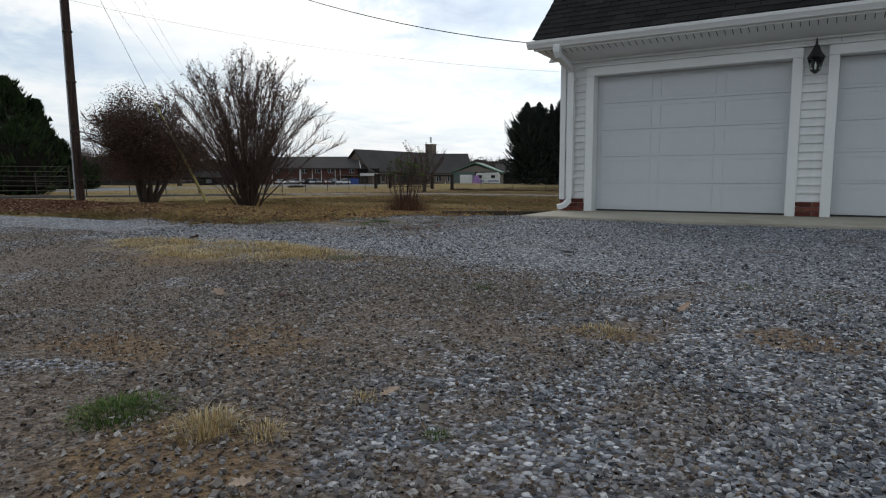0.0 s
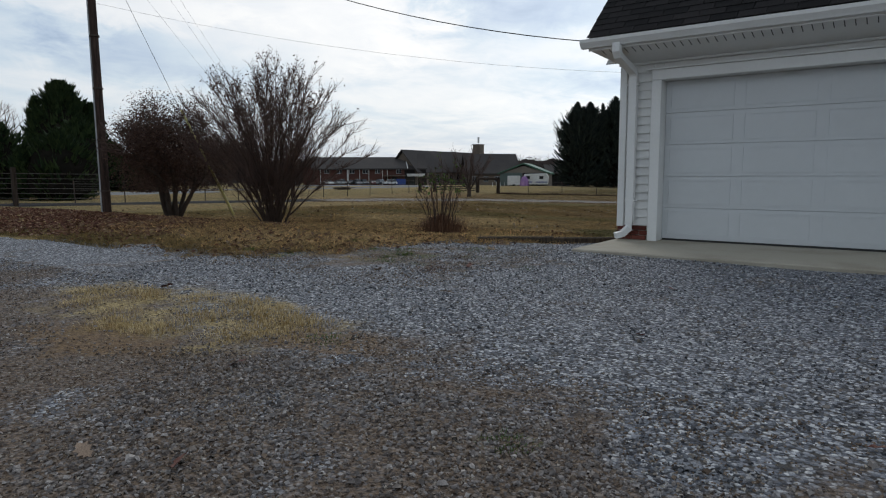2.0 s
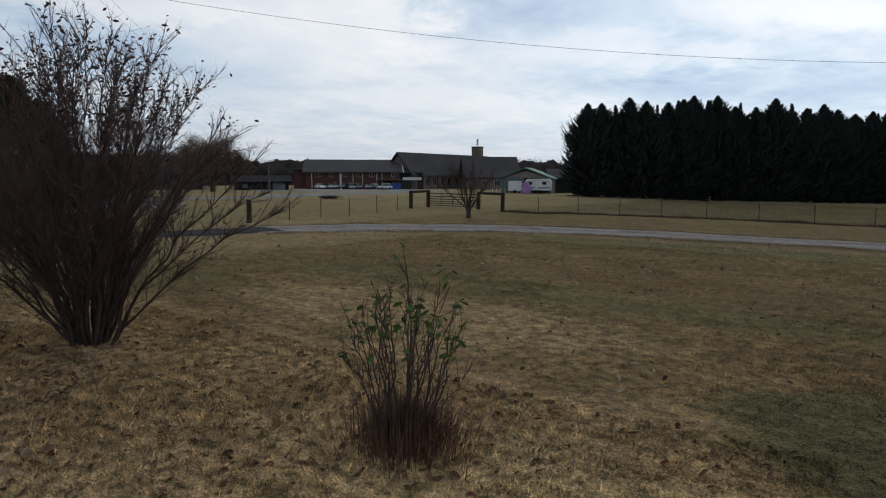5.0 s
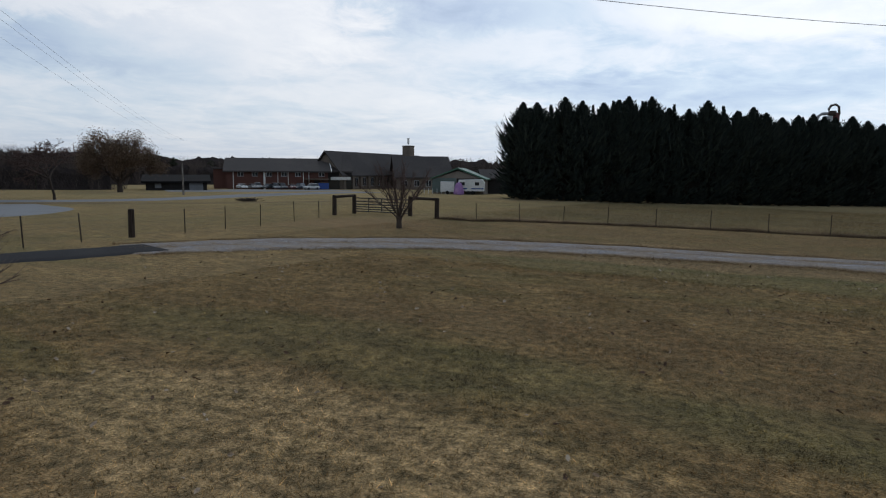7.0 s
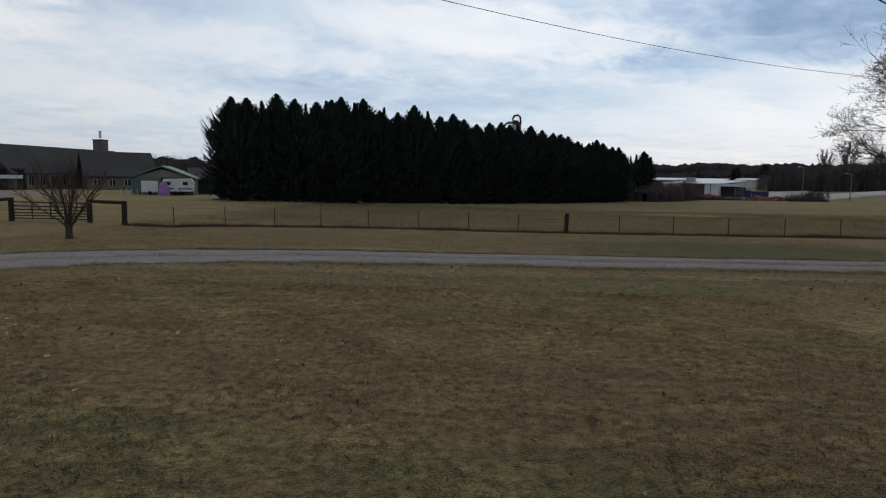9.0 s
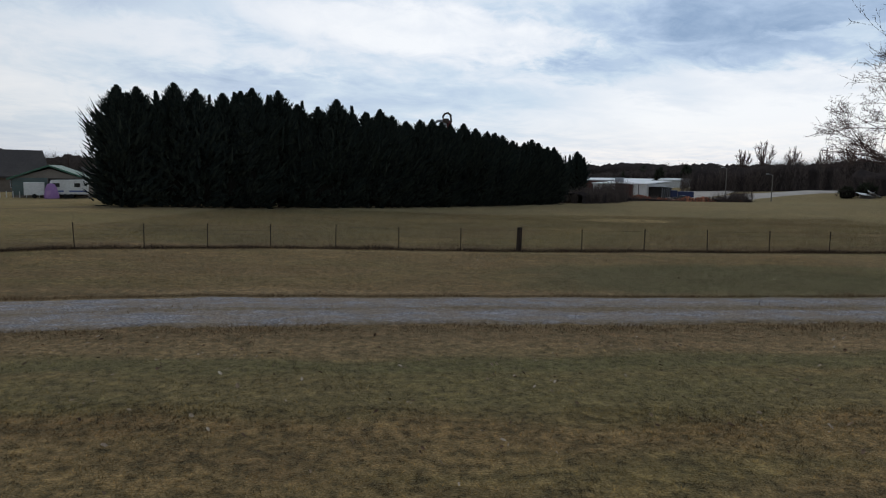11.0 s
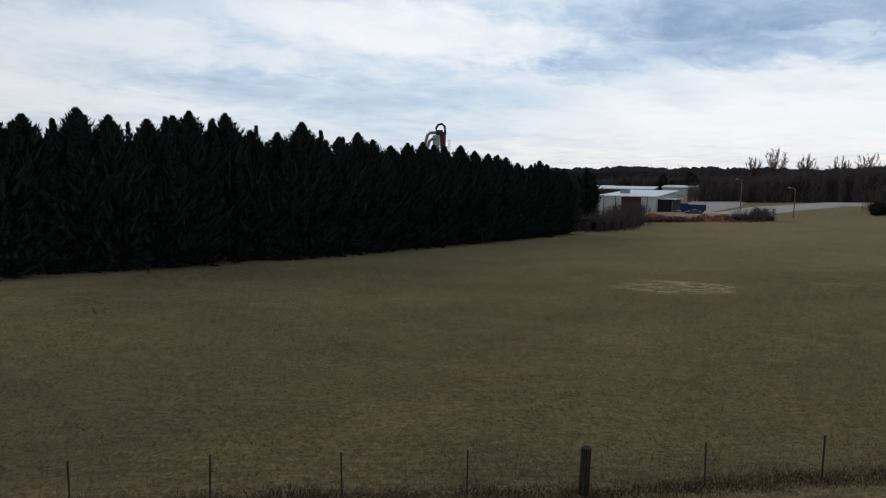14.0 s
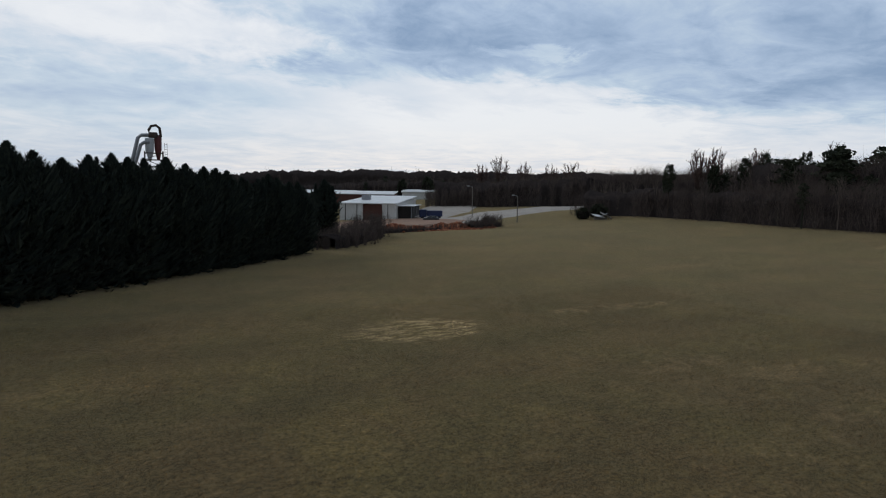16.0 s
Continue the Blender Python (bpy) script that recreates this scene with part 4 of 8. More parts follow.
brick_plinth(GX0 + 0.02, OPEN[0][0] - 0.125, WALL_Y + 0.0, SLAB_Z, 0.286, garage)
brick_plinth(OPEN[0][1] + 0.125, OPEN[1][0] - 0.125, WALL_Y + 0.0, SLAB_Z, 0.286, garage)
brick_plinth(OPEN[1][1] + 0.125, GX1, WALL_Y + 0.0, SLAB_Z, 0.286, garage)
m = part("side_plinth", box(GX0 - 0.005, GX0 + 0.03, WALL_Y + 0.05, WALL_Y + GDEPTH - 0.05, -0.3, 0.285), BRICK, garage)

# eave: soffit, fascia, gutter, roof
Y_EAVE = WALL_Y - OVER
X_RAKE0, X_RAKE1 = GX0 - 0.22, GX1 + 0.22
bm = bmesh.new()
rows_ = [[bm.verts.new((x, y, z + lift)) for x, y, z in ((X_RAKE0 + 0.02, Y_EAVE + 0.02, EAVE_Z), (X_RAKE1 - 0.02, Y_EAVE + 0.02, EAVE_Z), (GX1 + 0.01, WALL_Y - 0.022, EAVE_Z - 0.115), (GX0 - 0.01, WALL_Y - 0.022, EAVE_Z - 0.115))] for lift in (0.0, 0.018)]
bm.faces.new(rows_[0][::-1]), bm.faces.new(rows_[1])
for k in range(4):
    bm.faces.new((rows_[0][k], rows_[0][(k + 1) % 4], rows_[1][(k + 1) % 4], rows_[1][k]))
part("soffit", bm, WHITE_PAINT, garage, "sloping white vented soffit")
part("rake_soffit", prism([(WALL_Y - 0.02, EAVE_Z - 0.10), (WALL_Y + half, EAVE_Z + half * pitch - 0.04), (WALL_Y + half, EAVE_Z + half * pitch - 0.02), (WALL_Y - 0.02, EAVE_Z - 0.08)], X_RAKE0 + 0.02, GX0 - 0.012), WHITE_PAINT, garage)
SOFFIT = math.atan2(0.115, WALL_Y - 0.042 - Y_EAVE)
slots = bmesh.new()
x = X_RAKE0 + 0.16
while x < X_RAKE1 - 0.1:
    add_box(slots, x, x + 0.010, Y_EAVE + 0.03, Y_EAVE + 0.19, -0.003, 0.006, Matrix.Translation((0, 0, EAVE_Z)) @ Matrix.Translation((0, Y_EAVE + 0.02, 0)) @ Matrix.Rotation(-SOFFIT, 4, "X") @ Matrix.Translation((0, -Y_EAVE - 0.02, 0)))
    x += 0.098
tagged(part("soffit_vent", slots, BLACK_METAL, garage, "row of dark vent slots"), kind="stuff")
part("fascia", box(X_RAKE0, X_RAKE1, Y_EAVE - 0.005, Y_EAVE + 0.018, EAVE_Z - 0.002, EAVE_Z + 0.13), WHITE_PAINT, garage)
part("gutter", prism([(Y_EAVE - 0.007, EAVE_Z + 0.025), (Y_EAVE - 0.07, EAVE_Z + 0.025), (Y_EAVE - 0.085, EAVE_Z + 0.05), (Y_EAVE - 0.115, EAVE_Z + 0.09), (Y_EAVE - 0.12, EAVE_Z + 0.13), (Y_EAVE - 0.11, EAVE_Z + 0.133), (Y_EAVE - 0.08, EAVE_Z + 0.09), (Y_EAVE - 0.02, EAVE_Z + 0.06), (Y_EAVE - 0.007, EAVE_Z + 0.133)], X_RAKE0 - 0.08, X_RAKE1 + 0.08), WHITE_PAINT, garage, "white seamless gutter")
part("eave_return", box(X_RAKE0 + 0.005, GX0 - 0.036, WALL_Y - 0.02, WALL_Y + 0.35, EAVE_Z + 0.001, EAVE_Z + 0.13), WHITE_PAINT, garage, bevel=0.005)
part("eave_return", box(X_RAKE0 + 0.002, GX0 - 0.036, Y_EAVE + 0.02, WALL_Y - 0.021, EAVE_Z + 0.02, EAVE_Z + 0.13), WHITE_PAINT, garage)
ridge_y, rise = WALL_Y + half, (half + OVER) * pitch
for side in (-1, 1):
    y_low = ridge_y + side * (half + OVER)
    part("roof_deck", prism([(y_low, EAVE_Z + 0.10), (ridge_y, EAVE_Z + 0.10 + rise), (ridge_y, EAVE_Z + 0.16 + rise), (y_low, EAVE_Z + 0.16)], X_RAKE0, X_RAKE1), BLACK_METAL, garage, "dark drip-edged roof deck")
for xr in (X_RAKE0 - 0.012, X_RAKE1):
    part("rake_board", prism([(Y_EAVE + 0.02, EAVE_Z + 0.03), (ridge_y, EAVE_Z + 0.03 + rise), (ridge_y, EAVE_Z + 0.14 + rise), (Y_EAVE, EAVE_Z + 0.13)], xr, xr + 0.02), WHITE_PAINT, garage)


def shingles():
    """Lapped three-tab shingles: those of the low courses as pieces, the rest joined."""
    slope = math.atan(pitch)
    length = (half + OVER) / math.cos(slope)
    down = Matrix.Translation((0, Y_EAVE - 0.03, EAVE_Z + 0.15)) @ Matrix.Rotation(slope, 4, "X")
    me = bpy.data.meshes.new("shingle")
    bm = box(0.004, 0.296, 0, 0.16, 0.0, 0.008)
    bm.to_mesh(me), bm.free()
    me.materials.append(SHINGLE)
    rest = bmesh.new()
    courses, made = int(length / 0.14), 0
    for c in range(courses):
        x = X_RAKE0 - 0.02 - (0.15 if c % 2 else 0.0)
        while x < X_RAKE1:
            a, b = max(x, X_RAKE0 - 0.02), min(x + 0.3, X_RAKE1 + 0.02)
            tilt = down @ Matrix.Translation((a, c * 0.14, 0.012 + 0.003 * rng.random())) @ Matrix.Rotation(-0.045, 4, "X") @ Matrix.Diagonal(((b - a) / 0.3, 1, 1, 1))
            if b - a > 0.04:
                if made < 290:
                    ob = place("shingle", me, SHINGLE, garage)
                    ob.matrix_local = tilt
                    made += 1
                else:
                    add_box(rest, 0.004, 0.296, 0, 0.16, 0.0, 0.008, tilt)
            x += 0.3
    tagged(part("shingle_field", rest, SHINGLE_FAR, garage), kind="stuff")


SHINGLE_FAR = material("asphalt_shingle_field", 0.95, shades((0.0, (0.009, 0.009, 0.010)), (0.5, (0.014, 0.013, 0.014)), (1.0, (0.022, 0.020, 0.021)), scale=90.0, depth=0.003), spec=0.15)
shingles()


def garage_door(x0, x1):
    """Five embossed steel sections."""
    door = part("overhead_door", box(x0 + 0.002, x1 - 0.002, WALL_Y + 0.205, WALL_Y + 0.22, SLAB_Z + 0.02, OPEN_TOP), DOOR_PAINT, garage, "white sectional overhead door")
    n, h = 5, (OPEN_TOP - SLAB_Z - 0.025) / 5
    for i in range(n):
        z0 = SLAB_Z + 0.025 + i * h
        bm = box(x0 + 0.002, x1 - 0.002, WALL_Y + 0.16, WALL_Y + 0.205, z0 + 0.0015, z0 + h - 0.0015)
        bmesh.ops.bevel(bm, geom=bm.edges[:], offset=0.004, segments=2, affect="EDGES")
        w = (x1 - x0) / 3
        for k in range(3):
            a, b = x0 + k * w + 0.06, x0 + (k + 1) * w - 0.06
            za, zb, y = z0 + 0.05, z0 + h - 0.05, WALL_Y + 0.16
            for q0, q1, r0, r1 in ((a, b, za, za + 0.014), (a, b, zb - 0.014, zb), (a, a + 0.014, za + 0.014, zb - 0.014), (b - 0.014, b, za + 0.014, zb - 0.014)):
                add_box(bm, q0, q1, y - 0.007, y + 0.004, r0, r1)
        part("door_section", bm, DOOR_PAINT, door)
    part("bottom_seal", box(x0 + 0.01, x1 - 0.01, WALL_Y + 0.165, WALL_Y + 0.20, SLAB_Z + 0.002, SLAB_Z + 0.026), BLACK_METAL, door, "black rubber seal")


for a, b in OPEN:
    garage_door(a, b)

# downspout with elbows
dx = -3.65
part("downspout", tube([(dx - 0.03, Y_EAVE - 0.055, EAVE_Z + 0.05), (dx - 0.03, Y_EAVE - 0.055, EAVE_Z - 0.05), (dx - 0.025, Y_EAVE - 0.02, EAVE_Z - 0.10), (dx, WALL_Y - 0.13, EAVE_Z - 0.24), (dx, WALL_Y - 0.085, EAVE_Z - 0.30), (dx, WALL_Y - 0.085, 0.33), (dx - 0.01, WALL_Y - 0.10, 0.25), (dx - 0.07, WALL_Y - 0.15, 0.175), (dx - 0.15, WALL_Y - 0.21, 0.15)], 0.072, 4, 0.8), WHITE_PAINT, garage, "white square downspout", bevel=0.004)
for z in (0.62, 2.15):
    part("downspout_strap", box(dx - 0.07, dx + 0.07, WALL_Y - 0.13, WALL_Y - 0.03, z, z + 0.02), WHITE_PAINT, garage)


def coach_lamp(x, y, z):
    lamp = thing("wall_lantern", "black metal coach lantern with clear glass on the garage wall", "wall lamp", at=(x, y, z))
    part("backplate", box(-0.055, 0.055, 0.0, 0.022, 0.02, 0.34), BLACK_METAL, lamp, bevel=0.006)
    part("bracket", tube([(0, 0, 0.28), (0, -0.05, 0.33), (0, -0.11, 0.33), (0, -0.13, 0.29)], 0.011, 8), BLACK_METAL, lamp)
    mid = Matrix.Translation((0, -0.13, 0))
    part("roof", lathe([(0.128, 0.185), (0.132, 0.195), (0.095, 0.235), (0.06, 0.29), (0.045, 0.33), (0.05, 0.337), (0.028, 0.36), (0.014, 0.375)], 12, mid), BLACK_METAL, lamp)
    part("finial", lathe([(0.010, 0.372), (0.022, 0.392), (0.010, 0.412), (0.014, 0.425), (0.004, 0.46)], 10, mid), BLACK_METAL, lamp)
    glass = part("glass", lathe([(0.062, 0.012), (0.112, 0.182)], 6, mid), GLASS, lamp, "clear glass panes")
    glass.visible_shadow = False
    for k in range(6):
        t = 2 * math.pi * k / 6
        c, s = math.cos(t), math.sin(t)
        part("cage_bar", tube([(0.066 * c, -0.13 + 0.066 * s, 0.005), (0.118 * c, -0.13 + 0.118 * s, 0.19)], 0.006, 6), BLACK_METAL, lamp)
    part("foot", lathe([(0.02, -0.035), (0.04, -0.02), (0.066, 0.0), (0.07, 0.014)], 12, mid), BLACK_METAL, lamp)
    part("candle", lathe([(0.015, 0.012), (0.015, 0.085), (0.006, 0.12)], 8, mid), WHITE_PAINT, lamp, "white candle bulb holder")
    return lamp


coach_lamp(-0.30, WALL_Y - 0.032, 2.0).scale = (0.82, 0.88, 0.92)

# apron slab and timber edging
slab = part("concrete_apron", box(-3.86, 6.0, 8.42, WALL_Y + 0.30, -0.1, SLAB_Z), CONCRETE, None, bevel=0.012)
tagged(slab, "tan concrete apron with a worn rounded edge", "slab", kind="structure")
edging = thing("timber_edging", "dark weathered landscape timbers edging the gravel", "edging", at=(-5.85, 9.42, 0.0))
ang = math.atan2(10.72 - 9.42, -3.92 + 5.85)
for k in range(2):
    ob = part("timber", box(0.0, 1.16, -0.05, 0.05, -0.09, 0.045), TIMBER, edging, bevel=0.014)
    ob.matrix_local = Matrix.Rotation(ang + 0.008 * (1 - 2 * k), 4, "Z") @ Matrix.Translation((k * 1.17, 0, -0.01 * k))

# ---- fences and gate ----
def gpt(x, y, dz=0.0):
    return (x, y, gz(x, y) + dz)


def t_post_mesh():
    bm = box(-0.019, 0.019, -0.004, 0.004, -0.2, 1.02)
    add_box(bm, -0.005, 0.005, 0.005, 0.032, -0.2, 1.02)
    for z in np.arange(0.15, 1.0, 0.09):
        add_box(bm, -0.012, 0.012, -0.011, -0.005, z, z + 0.02)
    me = bpy.data.meshes.new("t_post")
    bm.to_mesh(me), bm.free()
    return me


def round_post(name, x, y, h, r, parent, lean=0.0):
    top = [(r * 1.03, -0.25), (r * 1.03, 0.02), (r, 0.4), (r * 0.97, h - 0.03), (r * 0.86, h)]
    ob = part(name, lathe(top, 12), POST_WOOD, parent)
    ob.location = Vector(gpt(x, y)) - parent.location
    ob.rotation_euler = (lean, lean * 0.6, 1.0)
    return ob


T_POST = t_post_mesh()


def wire_fence(posts, wood, heights, label, sag=0.012):
    """Steel posts at the places of a line, heavier wooden ones where named, and strands of wire between."""
    fence = thing("wire_fence", label, "fence", at=gpt(*posts[0]))
    o = fence.location
    for i, (x, y) in enumerate(posts):
        if i in wood:
            round_post("wooden_post", x, y, 1.07, 0.115, fence, 0.02)
        else:
            ob = place("steel_post", T_POST, STEEL, fence)
            ob.location = Vector(gpt(x, y)) - o
            ob.rotation_euler = (rng.normal(0, 0.02), rng.normal(0, 0.02), rng.normal(0.2, 0.2))
            ob.scale = (1, 1, rng.uniform(0.95, 1.03))
    for k, h in enumerate(heights):
        bm = bmesh.new()
        pts = []
        for (xa, ya), (xb, yb) in zip(posts, posts[1:]):
            for s in np.linspace(0, 1, 5)[:-1]:
                x, y = xa + (xb - xa) * s, ya + (yb - ya) * s
                pts.append(Vector((x, y - 0.02, gz(xa, ya) * (1 - s) + gz(xb, yb) * s + h - sag * 4 * s * (1 - s))) - o)
        x, y = posts[-1]
        pts.append(Vector((x, y - 0.02, gz(x, y) + h)) - o)
        add_tube(bm, pts, 0.0028, 3)
        part("wire", bm, WIRE, fence)
    return fence


SIDE = [(-27.9, 13.4), (-28.0, 15.5), (-28.15, 17.6), (-28.3, 19.6), (-28.4, 21.6), (-28.7, 23.64), (-29.2, 25.89), (-29.1, 28.2), (-29.5, 30.66), (-29.5, 32.77), (-30.15, 35.8), (-30.8, 38.5)]
FRONT = [(-23.03, 42.88), (-21.0, 44.3), (-18.6, 44.95), (-16.3, 45.6), (-13.85, 46.2), (-11.15, 46.5), (-8.45, 46.75), (-5.75, 46.9), (-3.2, 46.85), (-0.3, 47.3), (2.6, 47.55), (5.6, 47.8), (8.6, 48.0)] + [(8.6 + 2.95 * k, 48.0 + 0.17 * k) for k in range(1, 17)]
GATE = [(-31.56, 40.81), (-31.58, 42.77), (-27.8, 43.39), (-25.67, 42.96)]
STRANDS = [0.12, 0.27, 0.42, 0.57, 0.74, 0.93]
wire_fence(SIDE + GATE[:1], {6, 12}, STRANDS, "wire fence on rusty steel posts along the drive")
wire_fence(GATE[3:] + FRONT, {0, 9}, STRANDS, "wire fence on thin steel posts before the field")


def farm_gate():
    gate = thing("farm_gate", "dark tubular farm gate hung between wooden posts", "gate", at=gpt(*GATE[1]))
    a, b = Vector(gpt(*GATE[1])), Vector(gpt(*GATE[2]))
    d = (b - a) * 0.94
    s = (b - a) * 0.03
    o = a
    for k, h in enumerate((0.16, 0.30, 0.44, 0.60, 0.78, 0.98)):
        part("bar", tube([s + Vector((0, 0, h)), s + d + Vector((0, 0, h))], 0.036, 6), BLACK_METAL, gate)
    for q in (0.0, 0.25, 0.5, 0.75, 1.0):
        part("upright", tube([s + d * q + Vector((0, 0, 0.12)), s + d * q + Vector((0, 0, 1.02))], 0.035, 6), BLACK_METAL, gate)
    for (p, q) in ((0, 1), (2, 3)):
        pa, pb = Vector(gpt(*GATE[p])), Vector(gpt(*GATE[q]))
        frame_ob = thing("brace_post", "creosoted wooden brace posts with a top rail beside the gate", "fence post", at=pa)
        for pt in (GATE[p], GATE[q]):
            round_post("post", pt[0], pt[1], 1.2, 0.13, frame_ob, 0.01)
        part("rail", tube([Vector((0, 0, 1.10)), pb - pa + Vector((0, 0, 1.12))], 0.085, 8), POST_WOOD, frame_ob)


farm_gate()


def left_gate():
    """Wire-panelled gate and fence by the hedge."""
    fence = thing("panel_fence", "grey wire panel fence on dark wooden posts", "fence", at=gpt(-26.9, 10.9))
    o = fence.location
    for x, y in ((-26.9, 10.9), (-30.5, 7.6), (-35.0, 3.6)):
        ob = part("post", box(-0.075, 0.075, -0.075, 0.075, -0.2, 1.42), POST_WOOD, fence, bevel=0.012)
        ob.location = Vector(gpt(x, y)) - o
    for (xa, ya), (xb, yb) in (((-26.9, 10.9), (-24.6, 13.0)), ((-26.9, 10.9), (-30.5, 7.6)), ((-30.5, 7.6), (-35.0, 3.6))):
        for h in (0.12, 0.3, 0.48, 0.66, 0.84, 1.02, 1.2):
            part("rail", tube([Vector(gpt(xa, ya, h)) - o, Vector(gpt(xb, yb, h)) - o], 0.014, 4), WIRE, fence)
        ob = part("end_post", tube([Vector(gpt(xb, yb, -0.1)) - o, Vector(gpt(xb, yb, 1.25)) - o], 0.03, 8), STEEL, fence)


left_gate()


# ---- utility pole and wires ----
def hang(a, b, sag, n=24):
    a, b = Vector(a), Vector(b)
    return [a.lerp(b, i / n) - Vector((0, 0, sag * 4 * (i / n) * (1 - i / n))) for i in range(n + 1)]


def utility_pole(x, y, h):
    o = Vector(gpt(x, y))
    pole = thing("utility_pole", "dark wooden utility pole with a pale conduit strapped to it", "utility pole", at=o)
    pole.rotation_euler = (-0.01, -0.035, 0)
    part("shaft", lathe([(0.118, -0.3), (0.115, 0.5), (0.104, 4.0), (0.095, h)], 14), POLE_WOOD, pole)
    part("conduit", tube([(-0.105, -0.09, -0.1), (-0.098, -0.083, 3.0), (-0.088, -0.073, 6.3)], 0.026, 8), PALE_PIPE, pole, "pale grey conduit")
    for z in (0.6, 2.0, 3.4, 4.8, 6.1):
        part("strap", lathe([(0.125, z), (0.13, z + 0.01), (0.13, z + 0.04), (0.125, z + 0.05)], 12), STEEL, pole)
    part("crossarm", box(-1.1, 1.1, -0.06, 0.06, h - 0.55, h - 0.43), POLE_WOOD, pole, bevel=0.01)
    for q in (-1.0, -0.4, 0.4, 1.0):
        part("insulator", lathe([(0.03, h - 0.43), (0.055, h - 0.38), (0.03, h - 0.33), (0.05, h - 0.29), (0.02, h - 0.25)], 8, Matrix.Translation((q, 0, 0))), PALE_PIPE, pole)
    return o


POLE_H = 9.2
po = utility_pole(-18.6, 10.12, POLE_H)


def cable(name, points, r, label):
    tagged(part(name, tube(points, r, 6), CABLE, None), label, "cable")


cable("service_cable", hang((-19.0, 10.2, 8.75), (GX0 - 0.02, 13.8, 3.3), 1.0), 0.010, "twisted black service cable from pole to garage gable")
cable("telephone_wire", hang((-19.05, 10.25, 5.73), (4.11, 26.73, 4.36), 1.27, 40), 0.003, "thin black telephone wire across the lawn")
cable("house_cable", hang((-19.3, 10.3, 8.9), (4.11, 26.73, 4.4), 0.75, 40), 0.011, "black overhead cable across the lawn")
stub = thing("service_pole", "short wooden service pole carrying the wires", "utility pole", at=gpt(4.15, 26.8))
part("shaft", lathe([(0.12, -0.3), (0.11, 1.0), (0.09, 5.0)], 10), POLE_WOOD, stub)
for q in (-1.0, 0.4, 1.0):
    cable("power_line", hang((-19.05 + q, 10.25, POLE_H - 0.45), (-110.0 + 1.5 * q, 92.0, 8.0), 1.2, 30), 0.0045, "thin overhead power line from the pole")
cable("power_line", hang((-19.9, 10.25, POLE_H - 0.6), (-70.0, 1.0, 6.0), 0.8, 24), 0.0045, "thin overhead power line from the pole")
guy = thing("guy_wire", "steel guy wire with a faded yellow guard", "guy wire", at=gpt(-15.0, 11.7))
top = Vector((-19.0, 10.3, 7.8)) - guy.location
part("strand", tube([Vector((0, 0, -0.1)), top], 0.006, 5), WIRE, guy)
part("guard", tube([top * 0.01, top * 0.36], 0.036, 8), YELLOW, guy, "faded yellow plastic guard")


# ---- trees ----
def grow(segs, p, d, length, r, depth, spread, lift, split, shrink=0.72, tips=None, bend=0.16, r_min=0.004):
    """Adds a limb with its forks to segs."""
    steps = 3 if depth > 1 else 2
    q, dirn = p, d
    for i in range(steps):
        dirn = (dirn + Vector((random.gauss(0, bend), random.gauss(0, bend), random.gauss(0, bend * 0.6) + lift))).normalized()
        e = q + dirn * (length / steps)
        ra, rb = r * (1 - 0.32 * i / steps), r * (1 - 0.32 * (i + 1) / steps)
        segs.append((*q, *e, max(ra, r_min), max(rb, r_min)))
        q = e
        if depth > 0 and i > 0 and random.random() < 0.55:
            side = (dirn + Vector((random.gauss(0, 1), random.gauss(0, 1), random.gauss(0, 0.5))) * spread * 1.25).normalized()
            grow(segs, q, side, length * shrink * 0.8, r * 0.48, depth - 1, spread, lift, split, shrink, tips, bend, r_min)
    if depth > 0:
        for _ in range(split):
            side = (dirn + Vector((random.gauss(0, 1), random.gauss(0, 1), random.gauss(0, 0.6))) * spread).normalized()
            grow(segs, q, side, length * shrink * random.uniform(0.75, 1.15), r * 0.62, depth - 1, spread, lift, split, shrink, tips, bend, r_min)
    elif tips is not None:
        tips.append(tuple(q))


LEAF_V = np.array([(0, -0.5, 0), (0.22, -0.1, 0.05), (0.16, 0.3, 0.1), (0, 0.5, 0.02), (-0.16, 0.3, 0.1), (-0.22, -0.1, 0.05), (0, 0.0, -0.03)])
LEAF_F = np.array([(0, 1, 6), (1, 2, 6), (2, 3, 6), (3, 4, 6), (4, 5, 6), (5, 0, 6)])
CARD_V = np.array([(-0.35, -0.5, 0), (0.35, -0.5, 0.06), (0.3, 0.5, 0), (-0.3, 0.5, 0.08)])
CARD_F = np.array([(0, 1, 2, 3)])


def leaves_mesh(name, spots, size, v=CARD_V, f=CARD_F):
    spots = np.asarray(spots, float)
    n = len(spots)
    w, q = scatter_shapes(v, f, spots, rng.uniform(0.6, 1.3, n) * size, rng.uniform(0, 6.28, n), rng.uniform(-1.2, 1.2, (n, 2)))
    return mesh_of(name, w, q)


def split_limbs(segs, limit):
    thick = [s for s in segs if s[6] >= limit]
    thin = [s for s in segs if s[6] < limit]
    return thick, thin


def tree_parts(tree, segs, limit, bark, twig, sides=6):
    thick, thin = split_limbs(segs, limit)
    v, f = segment_tubes(thick, sides)
    place("trunk", mesh_of("trunk", v, f, True), bark, tree)
    if thin:
        place("crown", twig_mesh("crown", thin, min(s[6] for s in thin) * 1.02), twig, tree, "bare twigs")


